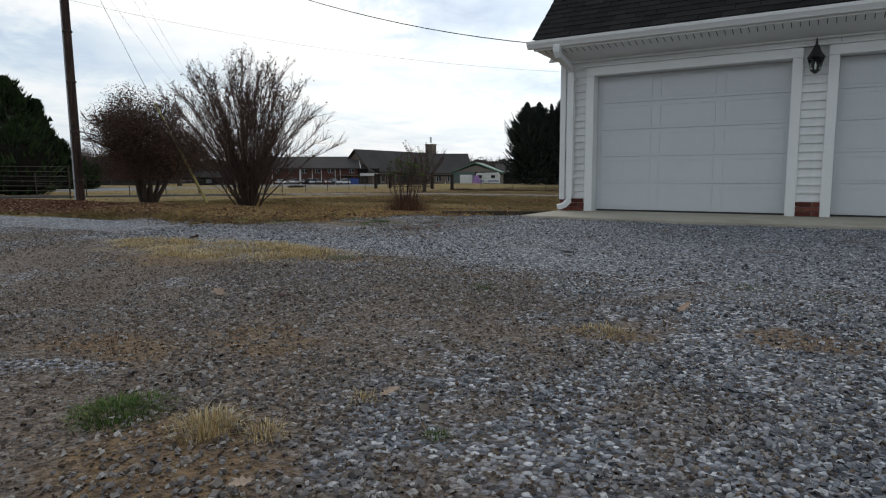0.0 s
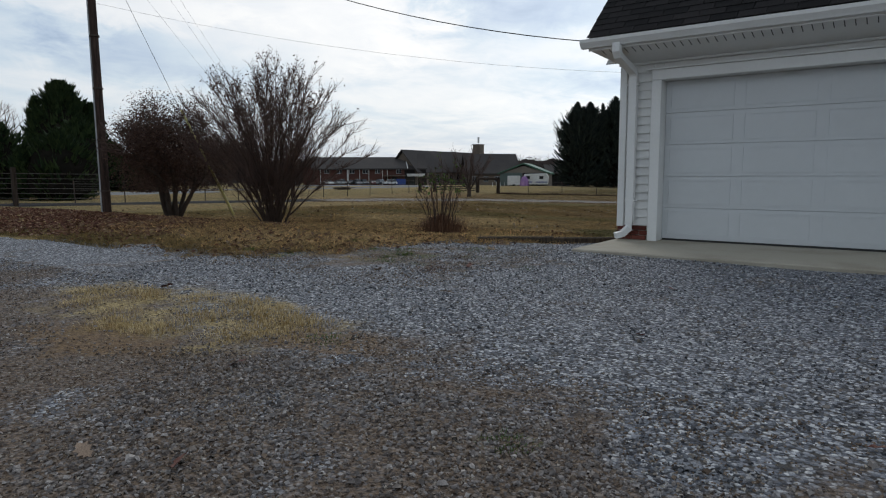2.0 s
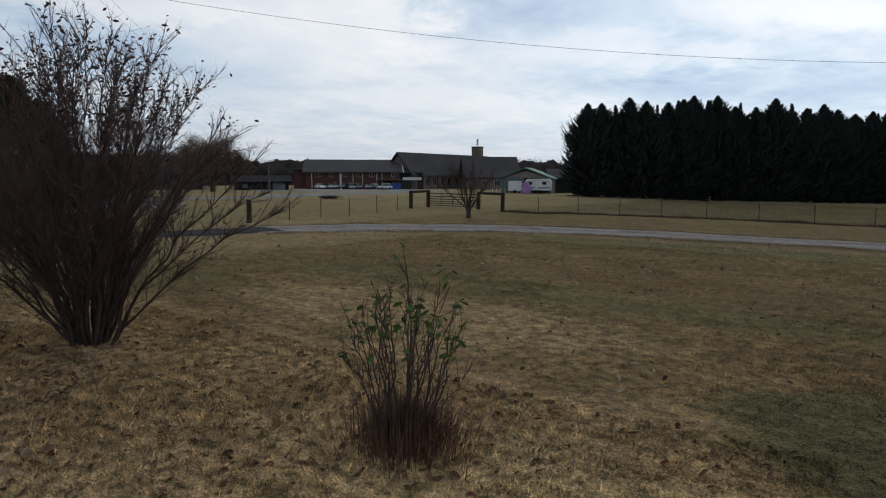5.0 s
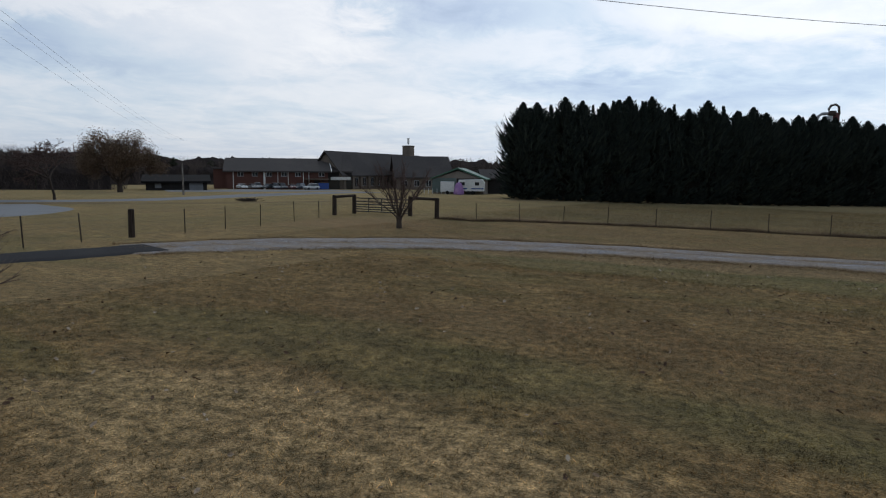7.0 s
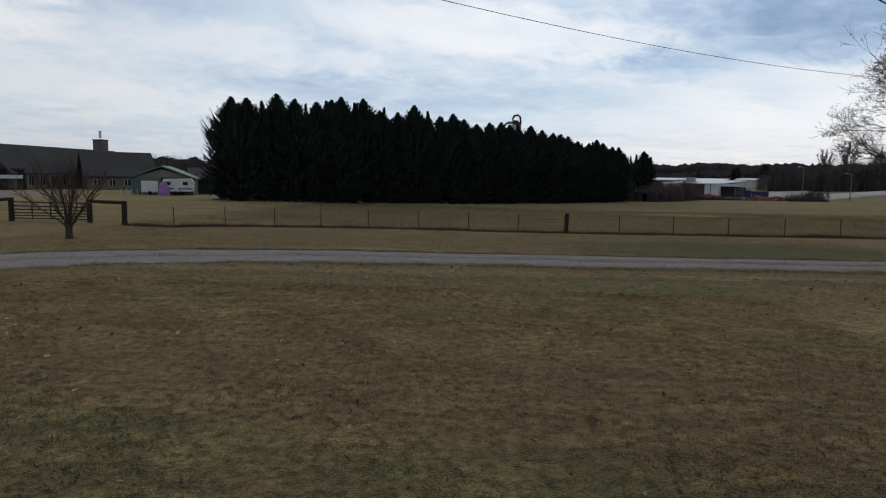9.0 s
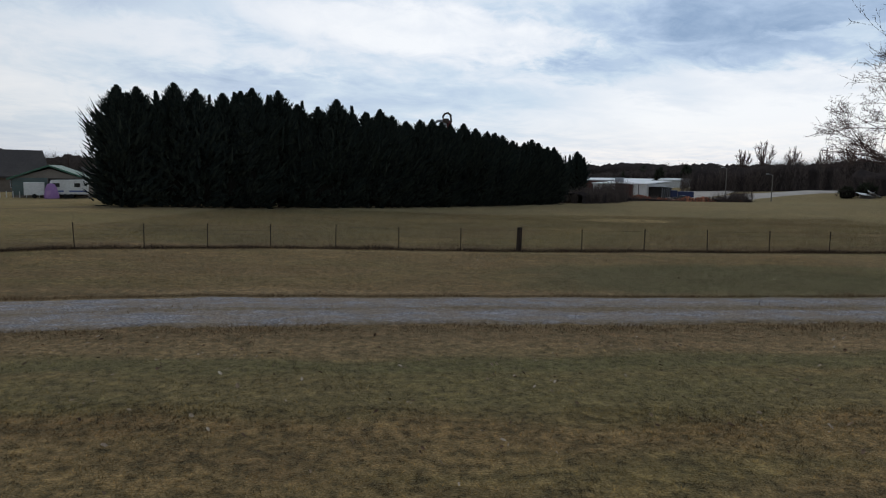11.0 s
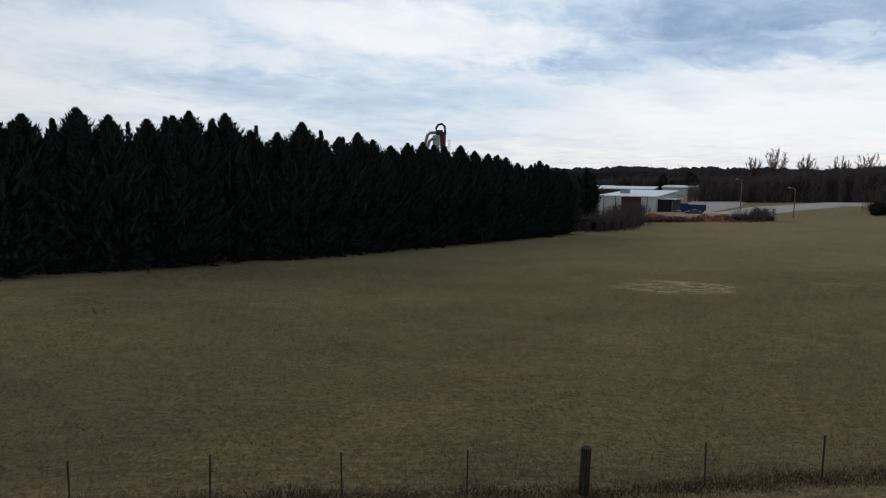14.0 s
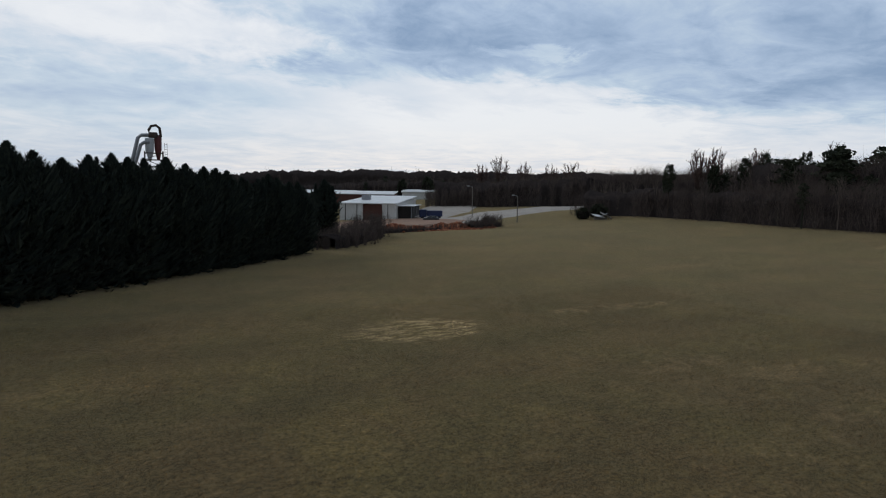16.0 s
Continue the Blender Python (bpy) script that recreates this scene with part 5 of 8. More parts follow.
def fan_of_stems(n, foot, z0, h, r, droop, thick, first, sides, side_len, subs, flare=0.16, fine=0.0026):
    """Straight stems that spread from one foot to a rounded crown, with rising side twigs. Returns the stems and the twigs as rows of segments, and the tips."""
    stems, twigs, tips = [], [], []
    for k in range(n):
        s = math.sqrt((k + 0.5) / n)
        a = 2.399963 * k + random.uniform(-0.3, 0.3)
        ca, sa = math.cos(a), math.sin(a)
        top = z0 + (h - z0) * (droop + (1 - droop) * math.sqrt(max(0.0, 1 - s * s))) * random.uniform(0.80, 1.03)
        out = r * s * random.uniform(0.85, 1.05)
        p0 = Vector((ca * foot * s + random.gauss(0, foot * 0.2), sa * foot * s + random.gauss(0, foot * 0.2), z0))
        p2 = Vector((ca * out, sa * out, top))
        p1 = p0.lerp(p2, 0.5) + Vector((-ca * out * flare, -sa * out * flare, (top - z0) * 0.05)) + Vector((random.gauss(0, 0.05), random.gauss(0, 0.05), 0)) * h * 0.3
        at = lambda t: p0 * (1 - t) ** 2 + p1 * 2 * t * (1 - t) + p2 * t * t
        rad = lambda t: max(fine * 1.3, thick * (1 - 0.86 * t))
        row, q, steps = [], p0, 9
        for i in range(steps):
            w = at((i + 1) / steps) + Vector((random.gauss(0, 1), random.gauss(0, 1), random.gauss(0, 0.6))) * 0.008 * h
            row.append((*q, *w, rad(i / steps), rad((i + 1) / steps)))
            q = w
        stems.append(row)
        tips.append(tuple(q))
        for _ in range(sides):
            i = min(steps - 1, int((first + (1 - first) * random.random() ** 0.8) * steps))
            b = Vector(row[i][:3]).lerp(Vector(row[i][3:6]), random.random())
            d = (Vector(row[i][3:6]) - Vector(row[i][:3])).normalized()
            d = (d + Vector((random.gauss(0, 0.42), random.gauss(0, 0.42), random.gauss(0.12, 0.28)))).normalized()
            ln = side_len * random.uniform(0.35, 1.1) * (1.15 - 0.45 * i / steps)
            for j in range(3):
                d = (d + Vector((random.gauss(0, 0.13), random.gauss(0, 0.13), random.gauss(0.05, 0.08)))).normalized()
                w = b + d * ln / 3
                twigs.append((*b, *w, fine * (1.9 - 0.4 * j), fine * (1.5 - 0.4 * j)))
                for _ in range(subs):
                    e = (d + Vector((random.gauss(0, 0.5), random.gauss(0, 0.5), random.gauss(0.1, 0.35)))).normalized()
                    c = b.lerp(w, random.random())
                    f = c + e * ln * random.uniform(0.2, 0.5)
                    twigs.append((*c, *f, fine, fine * 0.65))
                    tips.append(tuple(f))
                b = w
            tips.append(tuple(b))
    return stems, twigs, tips


def crape_myrtle(x, y, h, r):
    random.seed(23)
    tree = thing("crape_myrtle", "leafless many-stemmed crape myrtle with dry seed heads", "shrub", at=gpt(x, y))
    stems, twigs, tips = fan_of_stems(72, 0.20, -0.06, h, r, 0.47, 0.020, 0.18, 46, 0.60, 4, 0.22, 0.0028)
    for row in stems:
        part("stem", tube([s[:3] for s in row] + [row[-1][3:6]], [s[6] for s in row] + [row[-1][7]], 5), MYRTLE_BARK, tree)
    place("crown", twig_mesh("crown", twigs, 0.0028), TWIG, tree, "bare reddish-brown twigs")
    keep = [t for t in tips if random.random() < 0.02 + 0.16 * (t[2] > h * 0.72)]
    place("dry_leaves", leaves_mesh("dry_leaves", keep, 0.06, LEAF_V, LEAF_F), BROWN_LEAF, tree, "few withered leaves and seed heads")


crape_myrtle(-12.50, 10.95, 3.55, 2.25)


def leafy_bush(x, y, h, r, leaf_mat, label, seed, leaf=0.075, n=7000, low=0.22, stems=7):
    random.seed(seed)
    tree = thing("small_tree", label, "shrub", at=gpt(x, y))
    segs, tips = [], []
    for k in range(stems):
        a = 2 * math.pi * k / stems + random.uniform(-0.3, 0.3)
        d = Vector((math.cos(a) * 0.32, math.sin(a) * 0.32, 1)).normalized()
        grow(segs, Vector((math.cos(a) * 0.14, math.sin(a) * 0.14, -0.05)), d, h * 0.36, 0.07, 5, 0.42, 0.02, 2, 0.70, tips, 0.12, 0.0035)
    top = max(s[5] for s in segs)
    k = h * 0.95 / top
    segs = [tuple(v * k for v in s[:6]) + s[6:] for s in segs]
    tree_parts(tree, segs, 0.02, BARK, TWIG, 6)
    spots = []
    tips = [tuple(c * k for c in t) for t in tips]
    while len(spots) < n:
        t = random.choice(tips)
        p = Vector(t) + Vector((random.gauss(0, 0.2), random.gauss(0, 0.2), random.gauss(0, 0.16)))
        if random.random() < 0.35:
            p.z *= random.uniform(0.15, 0.8)
        zc, rr = (p.z - h * 0.5) / (h * 0.50), math.hypot(p.x, p.y) / r
        if p.z > h * low and zc * zc + rr * rr < 1.15:
            spots.append(tuple(p))
    place("leaves", leaves_mesh("leaves", spots, leaf), leaf_mat, tree, "withered red-brown leaves still hanging")


leafy_bush(-16.1, 10.6, 3.3, 1.55, BROWN_LEAF, "rounded small tree full of withered red-brown leaves", 5, 0.027, 72000, 0.20)


def small_shrub(x, y):
    random.seed(8)
    tree = thing("shrub", "low leafless shrub with a skirt of dead grass", "shrub", at=gpt(x, y))
    stems, twigs, tips = fan_of_stems(30, 0.16, -0.03, 1.35, 0.55, 0.45, 0.010, 0.35, 7, 0.26, 1, 0.10, 0.0022)
    for row in stems:
        part("stem", tube([s[:3] for s in row] + [row[-1][3:6]], [s[6] for s in row] + [row[-1][7]], 4), MYRTLE_BARK, tree)
    place("crown", twig_mesh("crown", twigs, 0.0022), TWIG, tree, "fine bare twigs")
    green = [t for t in tips if t[2] > 0.75 and random.random() < 0.22]
    place("leaves", leaves_mesh("leaves", green, 0.07, LEAF_V, LEAF_F), GREEN_GRASS, tree, "few narrow green leaves")
    n = 2600
    a, rad = rng.uniform(0, 6.28, n), np.abs(rng.normal(0, 0.22, n))
    bl, q = grass_tuft(a, rad, 0.46, 0.006, 1.0)
    place("dead_grass", mesh_of("dead_grass", bl, q), RED_GRASS, tree, "tall dead grass round the stems")


DEAD_GRASS = material("dead_grass", 0.85, shades((0.0, (0.10, 0.062, 0.036)), (0.6, (0.22, 0.15, 0.085)), (1.0, (0.36, 0.27, 0.16)), scale=30.0), spec=0.1)
RED_GRASS = material("russet_dead_grass", 0.85, shades((0.0, (0.07, 0.036, 0.026)), (0.6, (0.15, 0.08, 0.055)), (1.0, (0.27, 0.17, 0.11)), scale=30.0), spec=0.1)
GREEN_GRASS = material("green_grass", 0.8, shades((0.0, (0.05, 0.085, 0.022)), (0.7, (0.09, 0.155, 0.04)), (1.0, (0.22, 0.21, 0.08)), scale=30.0), spec=0.15)
STRAW_GRASS = material("straw_grass", 0.8, shades((0.0, (0.27, 0.185, 0.085)), (0.6, (0.52, 0.39, 0.20)), (1.0, (0.68, 0.56, 0.34)), scale=30.0), spec=0.15)


def grass_tuft(angles, radii, length, width=0.006, spread=0.8):
    """Bent two-part blades round the origin."""
    n = len(angles)
    p = np.stack([radii * np.cos(angles), radii * np.sin(angles), np.full(n, -0.01)], 1)
    lean = rng.normal(0, 0.25, n) + spread * radii / max(radii.max(), 1e-6)
    out = np.stack([np.cos(angles + rng.normal(0, 0.5, n)), np.sin(angles + rng.normal(0, 0.5, n)), np.zeros(n)], 1)
    h = length * rng.uniform(0.4, 1.0, n)
    mid = p + out * (h * lean * 0.35)[:, None] + np.array([0, 0, 1.0]) * (h * 0.6)[:, None]
    tip = p + out * (h * (lean * 1.0))[:, None] + np.array([0, 0, 1.0]) * (h * (1 - 0.35 * np.abs(lean)))[:, None]
    side = np.stack([-out[:, 1], out[:, 0], np.zeros(n)], 1) * width / 2
    v = np.stack([p - side, p + side, mid + side * 0.8, mid - side * 0.8, tip], 1).reshape(-1, 3)
    b = (np.arange(n) * 5)[:, None]
    tri = np.concatenate([b + np.array([[0, 1, 2]]), b + np.array([[0, 2, 3]]), b + np.array([[3, 2, 4]])])
    return v, tri


small_shrub(-7.6, 10.85)


def bare_tree(name, x, y, h, label, seed, depth=5, spread=0.42, trunk=0.18, stem=0.3, lift=0.03, split=2, sides=5, r_min=0.008, limit=0.03, bark=None, squash=1.0, radius=None, fine=0):
    random.seed(seed)
    tips = []
    tree = thing(name, label, "tree", at=gpt(x, y))
    segs = []
    grow(segs, Vector((0, 0, -0.1)), Vector((0, 0, 1)), h * stem, trunk, depth, spread, lift, split, 0.74, tips, 0.10, r_min)
    k = h / np.percentile([s[5] for s in segs], 99.7)
    if radius:
        squash = radius / k / np.percentile([math.hypot(s[3], s[4]) for s in segs], 97)
    if radius:
        wide = 1.1 * radius / k / squash
        segs = [q for q in segs if math.hypot(q[3], q[4]) < wide]
        tips = [q for q in tips if math.hypot(q[0], q[1]) < wide]
    for t in tips * fine:
        e = Vector(t) + Vector((random.gauss(0, 1), random.gauss(0, 1), random.gauss(0.2, 0.8))) * 0.022 * h / k
        segs.append((*t, *e, r_min * 0.9, r_min * 0.6))
    segs = [(s[0] * k * squash, s[1] * k * squash, s[2] * k, s[3] * k * squash, s[4] * k * squash, s[5] * k, s[6], s[7]) for s in segs]
    tree_parts(tree, segs, limit, bark or BARK, TWIG, sides)
    return tree, segs


def fruit_tree(x, y, h, r):
    random.seed(14)
    tree = thing("sapling", "small leafless fruit tree on the lawn", "tree", at=gpt(x, y))
    stems, twigs, tips = fan_of_stems(15, 0.10, 0.50, h, r, 0.34, 0.036, 0.22, 24, 0.80, 2, 0.0, 0.0055)
    part("trunk", lathe([(0.17, -0.1), (0.135, 0.08), (0.12, 0.34), (0.15, 0.52), (0.10, 0.62)], 10), BARK, tree)
    for row in stems:
        part("limb", tube([s[:3] for s in row] + [row[-1][3:6]], [s[6] for s in row] + [row[-1][7]], 5), BARK, tree)
    place("crown", twig_mesh("crown", twigs, 0.0055), TWIG, tree, "bare twigs")


fruit_tree(-23.7, 36.0, 3.15, 1.95)


def spreading_tree(x, y, h, r, label, seed, limbs=9, depth=6):
    """A leafless tree with limbs all round a short trunk and a fine, even crown."""
    random.seed(seed)
    tree = thing("bare_tree", label, "tree", at=gpt(x, y))
    segs, tips = [], []
    for k in range(limbs):
        a = 2 * math.pi * k / limbs * 2 + random.uniform(-0.2, 0.2)
        root = Vector((0, 0, h * (0.16 + 0.20 * k / limbs)))
        d = Vector((math.cos(a), math.sin(a), random.uniform(0.25, 0.7) + 1.6 * k / limbs)).normalized()
        grow(segs, root, d, h * 0.20, 0.085, depth, 0.40, 0.02, 2, 0.76, tips, 0.085, 0.011)
    for t in tips:
        e = Vector(t) + Vector((random.gauss(0, 0.16), random.gauss(0, 0.16), random.gauss(0.04, 0.13)))
        segs.append((*t, *e, 0.011, 0.006))
    kz, kr = h / np.percentile([s[5] for s in segs], 99.5), r / np.percentile([math.hypot(s[3], s[4]) for s in segs], 96)
    segs = [(s[0] * kr, s[1] * kr, s[2] * kz, s[3] * kr, s[4] * kr, s[5] * kz, s[6], s[7]) for s in segs]
    segs = [s for s in segs if math.hypot(s[3], s[4]) < 1.08 * r]
    segs += [(0, 0, -0.3, 0.02, 0, h * 0.2, 0.34, 0.26), (0.02, 0, h * 0.2, 0, 0.03, h * 0.40 * kz, 0.26, 0.14)]
    tree_parts(tree, segs, 0.05, BARK, TWIG, 7)


spreading_tree(13.2, 42.3, 11.4, 5.7, "tall leafless shade tree with fine spreading twigs", 12, limbs=18)


def conifer_mesh(seed, h, r, sprays, size=0.3, start=0.5, spires=6, shoulder=0.8, drop=0.35, tips=(0.36, 0.55)):
    """A crown of close-set branches that turn up to a point, round one tall leader and several lower ones, fringed with small feathery sprays."""
    g = np.random.default_rng(seed)
    lead_a = np.concatenate([[0.0], g.uniform(0, 6.28, spires)])
    lead_r = np.concatenate([[0.0], r * np.sqrt(g.uniform(0.03, 0.50, spires))])
    lead_h = 1.0 - drop * (lead_r / r) ** 1.2 + np.concatenate([[0.0], g.normal(0, 0.035, spires)])
    lead_w = np.concatenate([[1.0], g.uniform(*tips, spires)])
    nb = max(120, sprays // 7)
    lb = g.choice(spires + 1, nb, p=lead_w ** 1.3 / (lead_w ** 1.3).sum())
    tb = 1 - g.uniform(0.0, 1.0, nb) ** 1.25
    tb = np.where(lb == 0, tb, 0.35 + 0.65 * tb)
    ab = g.uniform(0, 2 * math.pi, nb)
    full = np.clip((1 - tb) / start, 0.0, 1.0) ** shoulder
    skirt = np.where(lb == 0, 0.84 + 0.16 * np.clip(tb / 0.16, 0, 1), 1.0)
    reach = r * lead_w[lb] * full * skirt * (0.80 + 0.20 * np.sin(4 * ab + 11 * tb + seed) * np.sin(23 * tb + 2 * ab)) * g.uniform(0.62, 1.12, nb) + 0.015 * r
    up = 0.05 + 0.75 * tb + g.normal(0, 0.15, nb)
    foot_z = np.maximum(h * lead_h[lb] * (tb * 0.985 + 0.01), 0.022 * h)
    off = lead_r[lb] * np.clip(foot_z / h / 0.45, 0, 1)
    ox, oy = off * np.cos(lead_a[lb]), off * np.sin(lead_a[lb])

    def on_branch(k, s):
        rad = reach[k] * s
        a = ab[k] + 0.12 * np.sin(5 * ab[k]) * s
        return np.stack([ox[k] + rad * np.cos(a), oy[k] + rad * np.sin(a), foot_z[k] + up[k] * rad * (0.15 + 0.65 * s * s)], -1)

    every = np.arange(nb)
    across = np.stack([-np.sin(ab), np.cos(ab), np.zeros(nb)], 1)
    over = np.stack([-0.4 * np.cos(ab), -0.4 * np.sin(ab), np.full(nb, 0.9)], 1)
    rings = []
    for s, w in ((0.30, 0.046), (0.72, 0.050)):
        mid, wide = on_branch(every, s), (w * reach + 0.006 * r)[:, None]
        for q in (0.5, 2.6, 4.7):
            rings.append(mid + (across * math.cos(q) + over * 0.7 * math.sin(q)) * wide)
    tip_v = on_branch(every, 1.0) + np.stack([np.zeros(nb), np.zeros(nb), 0.10 * reach + 0.02 * r], 1)
    vb = np.stack(rings + [tip_v], 1).reshape(-1, 3)
    one = np.array([(0, 1, 4), (0, 4, 3), (1, 2, 5), (1, 5, 4), (2, 0, 3), (2, 3, 5), (3, 4, 6), (4, 5, 6), (5, 3, 6)])
    fb = (one[None] + 7 * np.arange(nb)[:, None, None]).reshape(-1, 3)
    # sprays along each branch, smaller towards its end
    k = g.integers(0, nb, sprays)
    s = g.uniform(0.25, 1.0, sprays) ** 0.7
    body = (0.15 * reach[k] + 0.02 * r) * (1.15 - 0.9 * s)
    p = on_branch(k, s) + across[k] * (body * g.normal(0, 0.8, sprays))[:, None] + over[k] * (body * g.normal(0, 0.6, sprays))[:, None]
    length = size * g.uniform(0.5, 1.25, sprays) * (0.5 + 0.5 * full[k])
    d = np.stack([np.cos(ab[k]), np.sin(ab[k]), up[k] + 0.25 + 0.7 * s], 1) + across[k] * g.normal(0, 0.5, sprays)[:, None] + g.normal(0, 0.2, (sprays, 3))
    d /= np.linalg.norm(d, axis=1)[:, None]
    side = across[k] + g.normal(0, 0.5, (sprays, 3))
    side *= (length * g.uniform(0.14, 0.30, sprays))[:, None]
    base = p - d * (length * 0.35)[:, None]
    vs = np.stack([base - side, base + side, p + d * length[:, None]], 1).reshape(-1, 3)
    return np.concatenate([vb, vs]), np.concatenate([fb, np.arange(3 * sprays).reshape(-1, 3) + len(vb)])


def conifer_trunk(h, r=0.16):
    bm = lathe([(r * 1.3, -0.3), (r, 0.4), (r * 0.6, h * 0.5), (0.02, h * 0.96)], 8)
    me = bpy.data.meshes.new("trunk")
    bm.to_mesh(me), bm.free()
    me.materials.append(BARK)
    return me


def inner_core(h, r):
    """The dense dead heart of a crown as an added solid that lets no sky through; its near-black holds the inner shade.
    """
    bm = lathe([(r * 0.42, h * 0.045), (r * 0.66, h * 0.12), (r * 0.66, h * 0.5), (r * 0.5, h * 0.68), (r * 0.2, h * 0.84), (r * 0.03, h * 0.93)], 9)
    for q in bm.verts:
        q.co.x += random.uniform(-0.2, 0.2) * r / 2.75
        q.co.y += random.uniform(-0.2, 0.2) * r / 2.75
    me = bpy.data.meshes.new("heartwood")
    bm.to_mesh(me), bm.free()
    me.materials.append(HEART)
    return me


def cypress_row():
    """The screen of tall cypresses between the field and the buildings."""
    random.seed(3)
    kinds = []
    for s in range(5):
        v, f = conifer_mesh(40 + s, 10.0, 3.35, 19000, size=0.33, start=0.44, spires=(5, 8, 6, 5, 7)[s], shoulder=0.96, drop=0.20, tips=(0.22, 0.38))
        me = mesh_of("crown", v, f)
        me.materials.append(CYPRESS)
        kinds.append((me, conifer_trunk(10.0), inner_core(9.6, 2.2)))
    a, b = Vector((-33.4, 75.2)), Vector((13.6, 122.4))
    n = 31
    spots = [(a.lerp(b, k / (n - 1)) + Vector((random.gauss(0, 0.35), random.gauss(0, 0.35))), k / (n - 1)) for k in range(n)] + [(Vector((15.9, 131.5)), 1.1), (Vector((23.0, 146.6)), 1.2)]
    for k, (p, s) in enumerate(spots):
        top = interp(s, [0, 0.1, 0.5, 0.85, 1.0, 1.1, 1.2], [11.2, 11.7, 11.3, 10.3, 9.6, 9.0, 9.4])
        h = float(top) * random.uniform(0.91, 1.04)
        tree = thing("cypress", "dark green cypress, one of a dense screen row", "conifer", "cypress screen row", at=gpt(p.x, p.y))
        crown, trunk, core = kinds[k % 5]
        turn = random.uniform(0, 6.28)
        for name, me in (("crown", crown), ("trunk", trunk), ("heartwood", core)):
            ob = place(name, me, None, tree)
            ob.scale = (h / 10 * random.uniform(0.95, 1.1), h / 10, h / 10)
            ob.rotation_euler = (0, 0, turn)


cypress_row()


def cedar(x, y, h, r, seed, label, mat=None, sprays=6000, size=0.7, spires=6, shoulder=0.6):
    tree = thing("cedar", label, "conifer", at=gpt(x, y))
    v, f = conifer_mesh(seed, h, r, sprays, size=size, start=0.75, spires=spires, shoulder=shoulder)
    place("crown", mesh_of("crown", v, f), mat or CEDAR, tree)
    place("trunk", conifer_trunk(h, 0.25), BARK, tree)
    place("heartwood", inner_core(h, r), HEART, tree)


cedar(-73.0, 32.5, 11.3, 4.5, 71, "broad dark green cedar beyond the fence", size=0.6, sprays=30000)
cedar(-66.0, 31.0, 6.5, 4.6, 72, "low broad evergreen beside the taller cedar", size=0.6, sprays=12000)
cedar(-64.0, 34.5, 2.8, 3.0, 73, "dark evergreen bush beyond the fence", size=0.4, sprays=9000)
cedar(-34.0, 15.5, 3.2, 2.3, 74, "dark evergreen bush behind the small trees", size=0.3, sprays=11000)
cedar(-37.5, 14.0, 3.8, 2.6, 75, "dark evergreen bush behind the panel fence", size=0.3, sprays=11000)
for k, (x, y, h) in enumerate(((-78.0, 24.0, 12.0), (-84.0, 30.0, 10.0), (-70.0, 17.0, 9.0))):
    bare_tree("bare_tree", x, y, h, "leafless grey tree beyond the fence", 30 + k, 5, 0.45, 0.22, 0.28, 0.02, 2, 5, 0.016, 0.06)

# ---- the brick building, the barn and what stands by them ----
FAR_BRICK = material("far_brick", 0.9, worn((0.10, 0.047, 0.038), (0.07, 0.036, 0.03), 0.5, 0.5, 7.0, 0.01), spec=0.2)
FAR_STONE = material("tan_stone", 0.9, worn((0.16, 0.13, 0.105), (0.10, 0.082, 0.066), 0.6, 0.6, 3.0, 0.02), spec=0.2)
FAR_ROOF = material("brown_grey_shingles", 0.95, worn((0.062, 0.056, 0.055), (0.085, 0.075, 0.07), 0.15, 0.6, 3.0, 0.01), spec=0.15)
GREEN_ROOF = material("green_metal_roof", 0.5, worn((0.045, 0.12, 0.075), (0.07, 0.13, 0.09), 0.4, 0.5, 5.0, 0.005), spec=0.4)
BARN_BOARD = material("pale_green_boards", 0.8, worn((0.12, 0.16, 0.15), (0.07, 0.09, 0.085), 0.5, 0.6, 8.0, 0.01))
BARN_TAN = material("weathered_tan_boards", 0.85, worn((0.20, 0.17, 0.14), (0.12, 0.10, 0.085), 0.5, 0.6, 8.0, 0.01))
OFF_WHITE = material("off_white_panel", 0.5, worn((0.62, 0.62, 0.60), (0.45, 0.44, 0.41), 0.6, 0.5, 5.0, 0.002))
PURPLE = material("faded_purple_cloth", 0.9, worn((0.30, 0.17, 0.36), (0.42, 0.26, 0.42), 1.2, 0.7, 9.0, 0.02), spec=0.1)
BLUE_PAINT = material("blue_paint", 0.45, worn((0.025, 0.06, 0.24), (0.02, 0.04, 0.12), 1.5, 0.5, 9.0, 0.002))
# near-black: shade inside openings put into the colour; also plain dark parts
DARK_VOID = material("shaded_interior", 0.9, worn((0.018, 0.016, 0.015), (0.03, 0.027, 0.025), 0.8, 0.5, 5.0))
TYRE = material("tyre_rubber", 0.9, worn((0.012, 0.012, 0.012), (0.025, 0.024, 0.022), 4.0, 0.5, 30.0))
RUST_HEAP = material("rust_orange_earth", 0.95, shades((0.0, (0.17, 0.055, 0.03)), (0.5, (0.28, 0.10, 0.055)), (1.0, (0.36, 0.17, 0.10)), scale=4.0), spec=0.1)
METAL_ROOF = material("white_metal_roof", 0.4, worn((0.72, 0.73, 0.74), (0.5, 0.5, 0.5), 0.12, 0.4, 3.0, 0.01), spec=0.4)
CORRUGATED = material("corrugated_white_wall", 0.55, worn((0.55, 0.55, 0.53), (0.38, 0.36, 0.33), 0.3, 0.5, 5.0, 0.01))
RED_STEEL = material("oxide_red_steel", 0.6, worn((0.12, 0.03, 0.03), (0.07, 0.025, 0.025), 0.8, 0.6, 6.0))
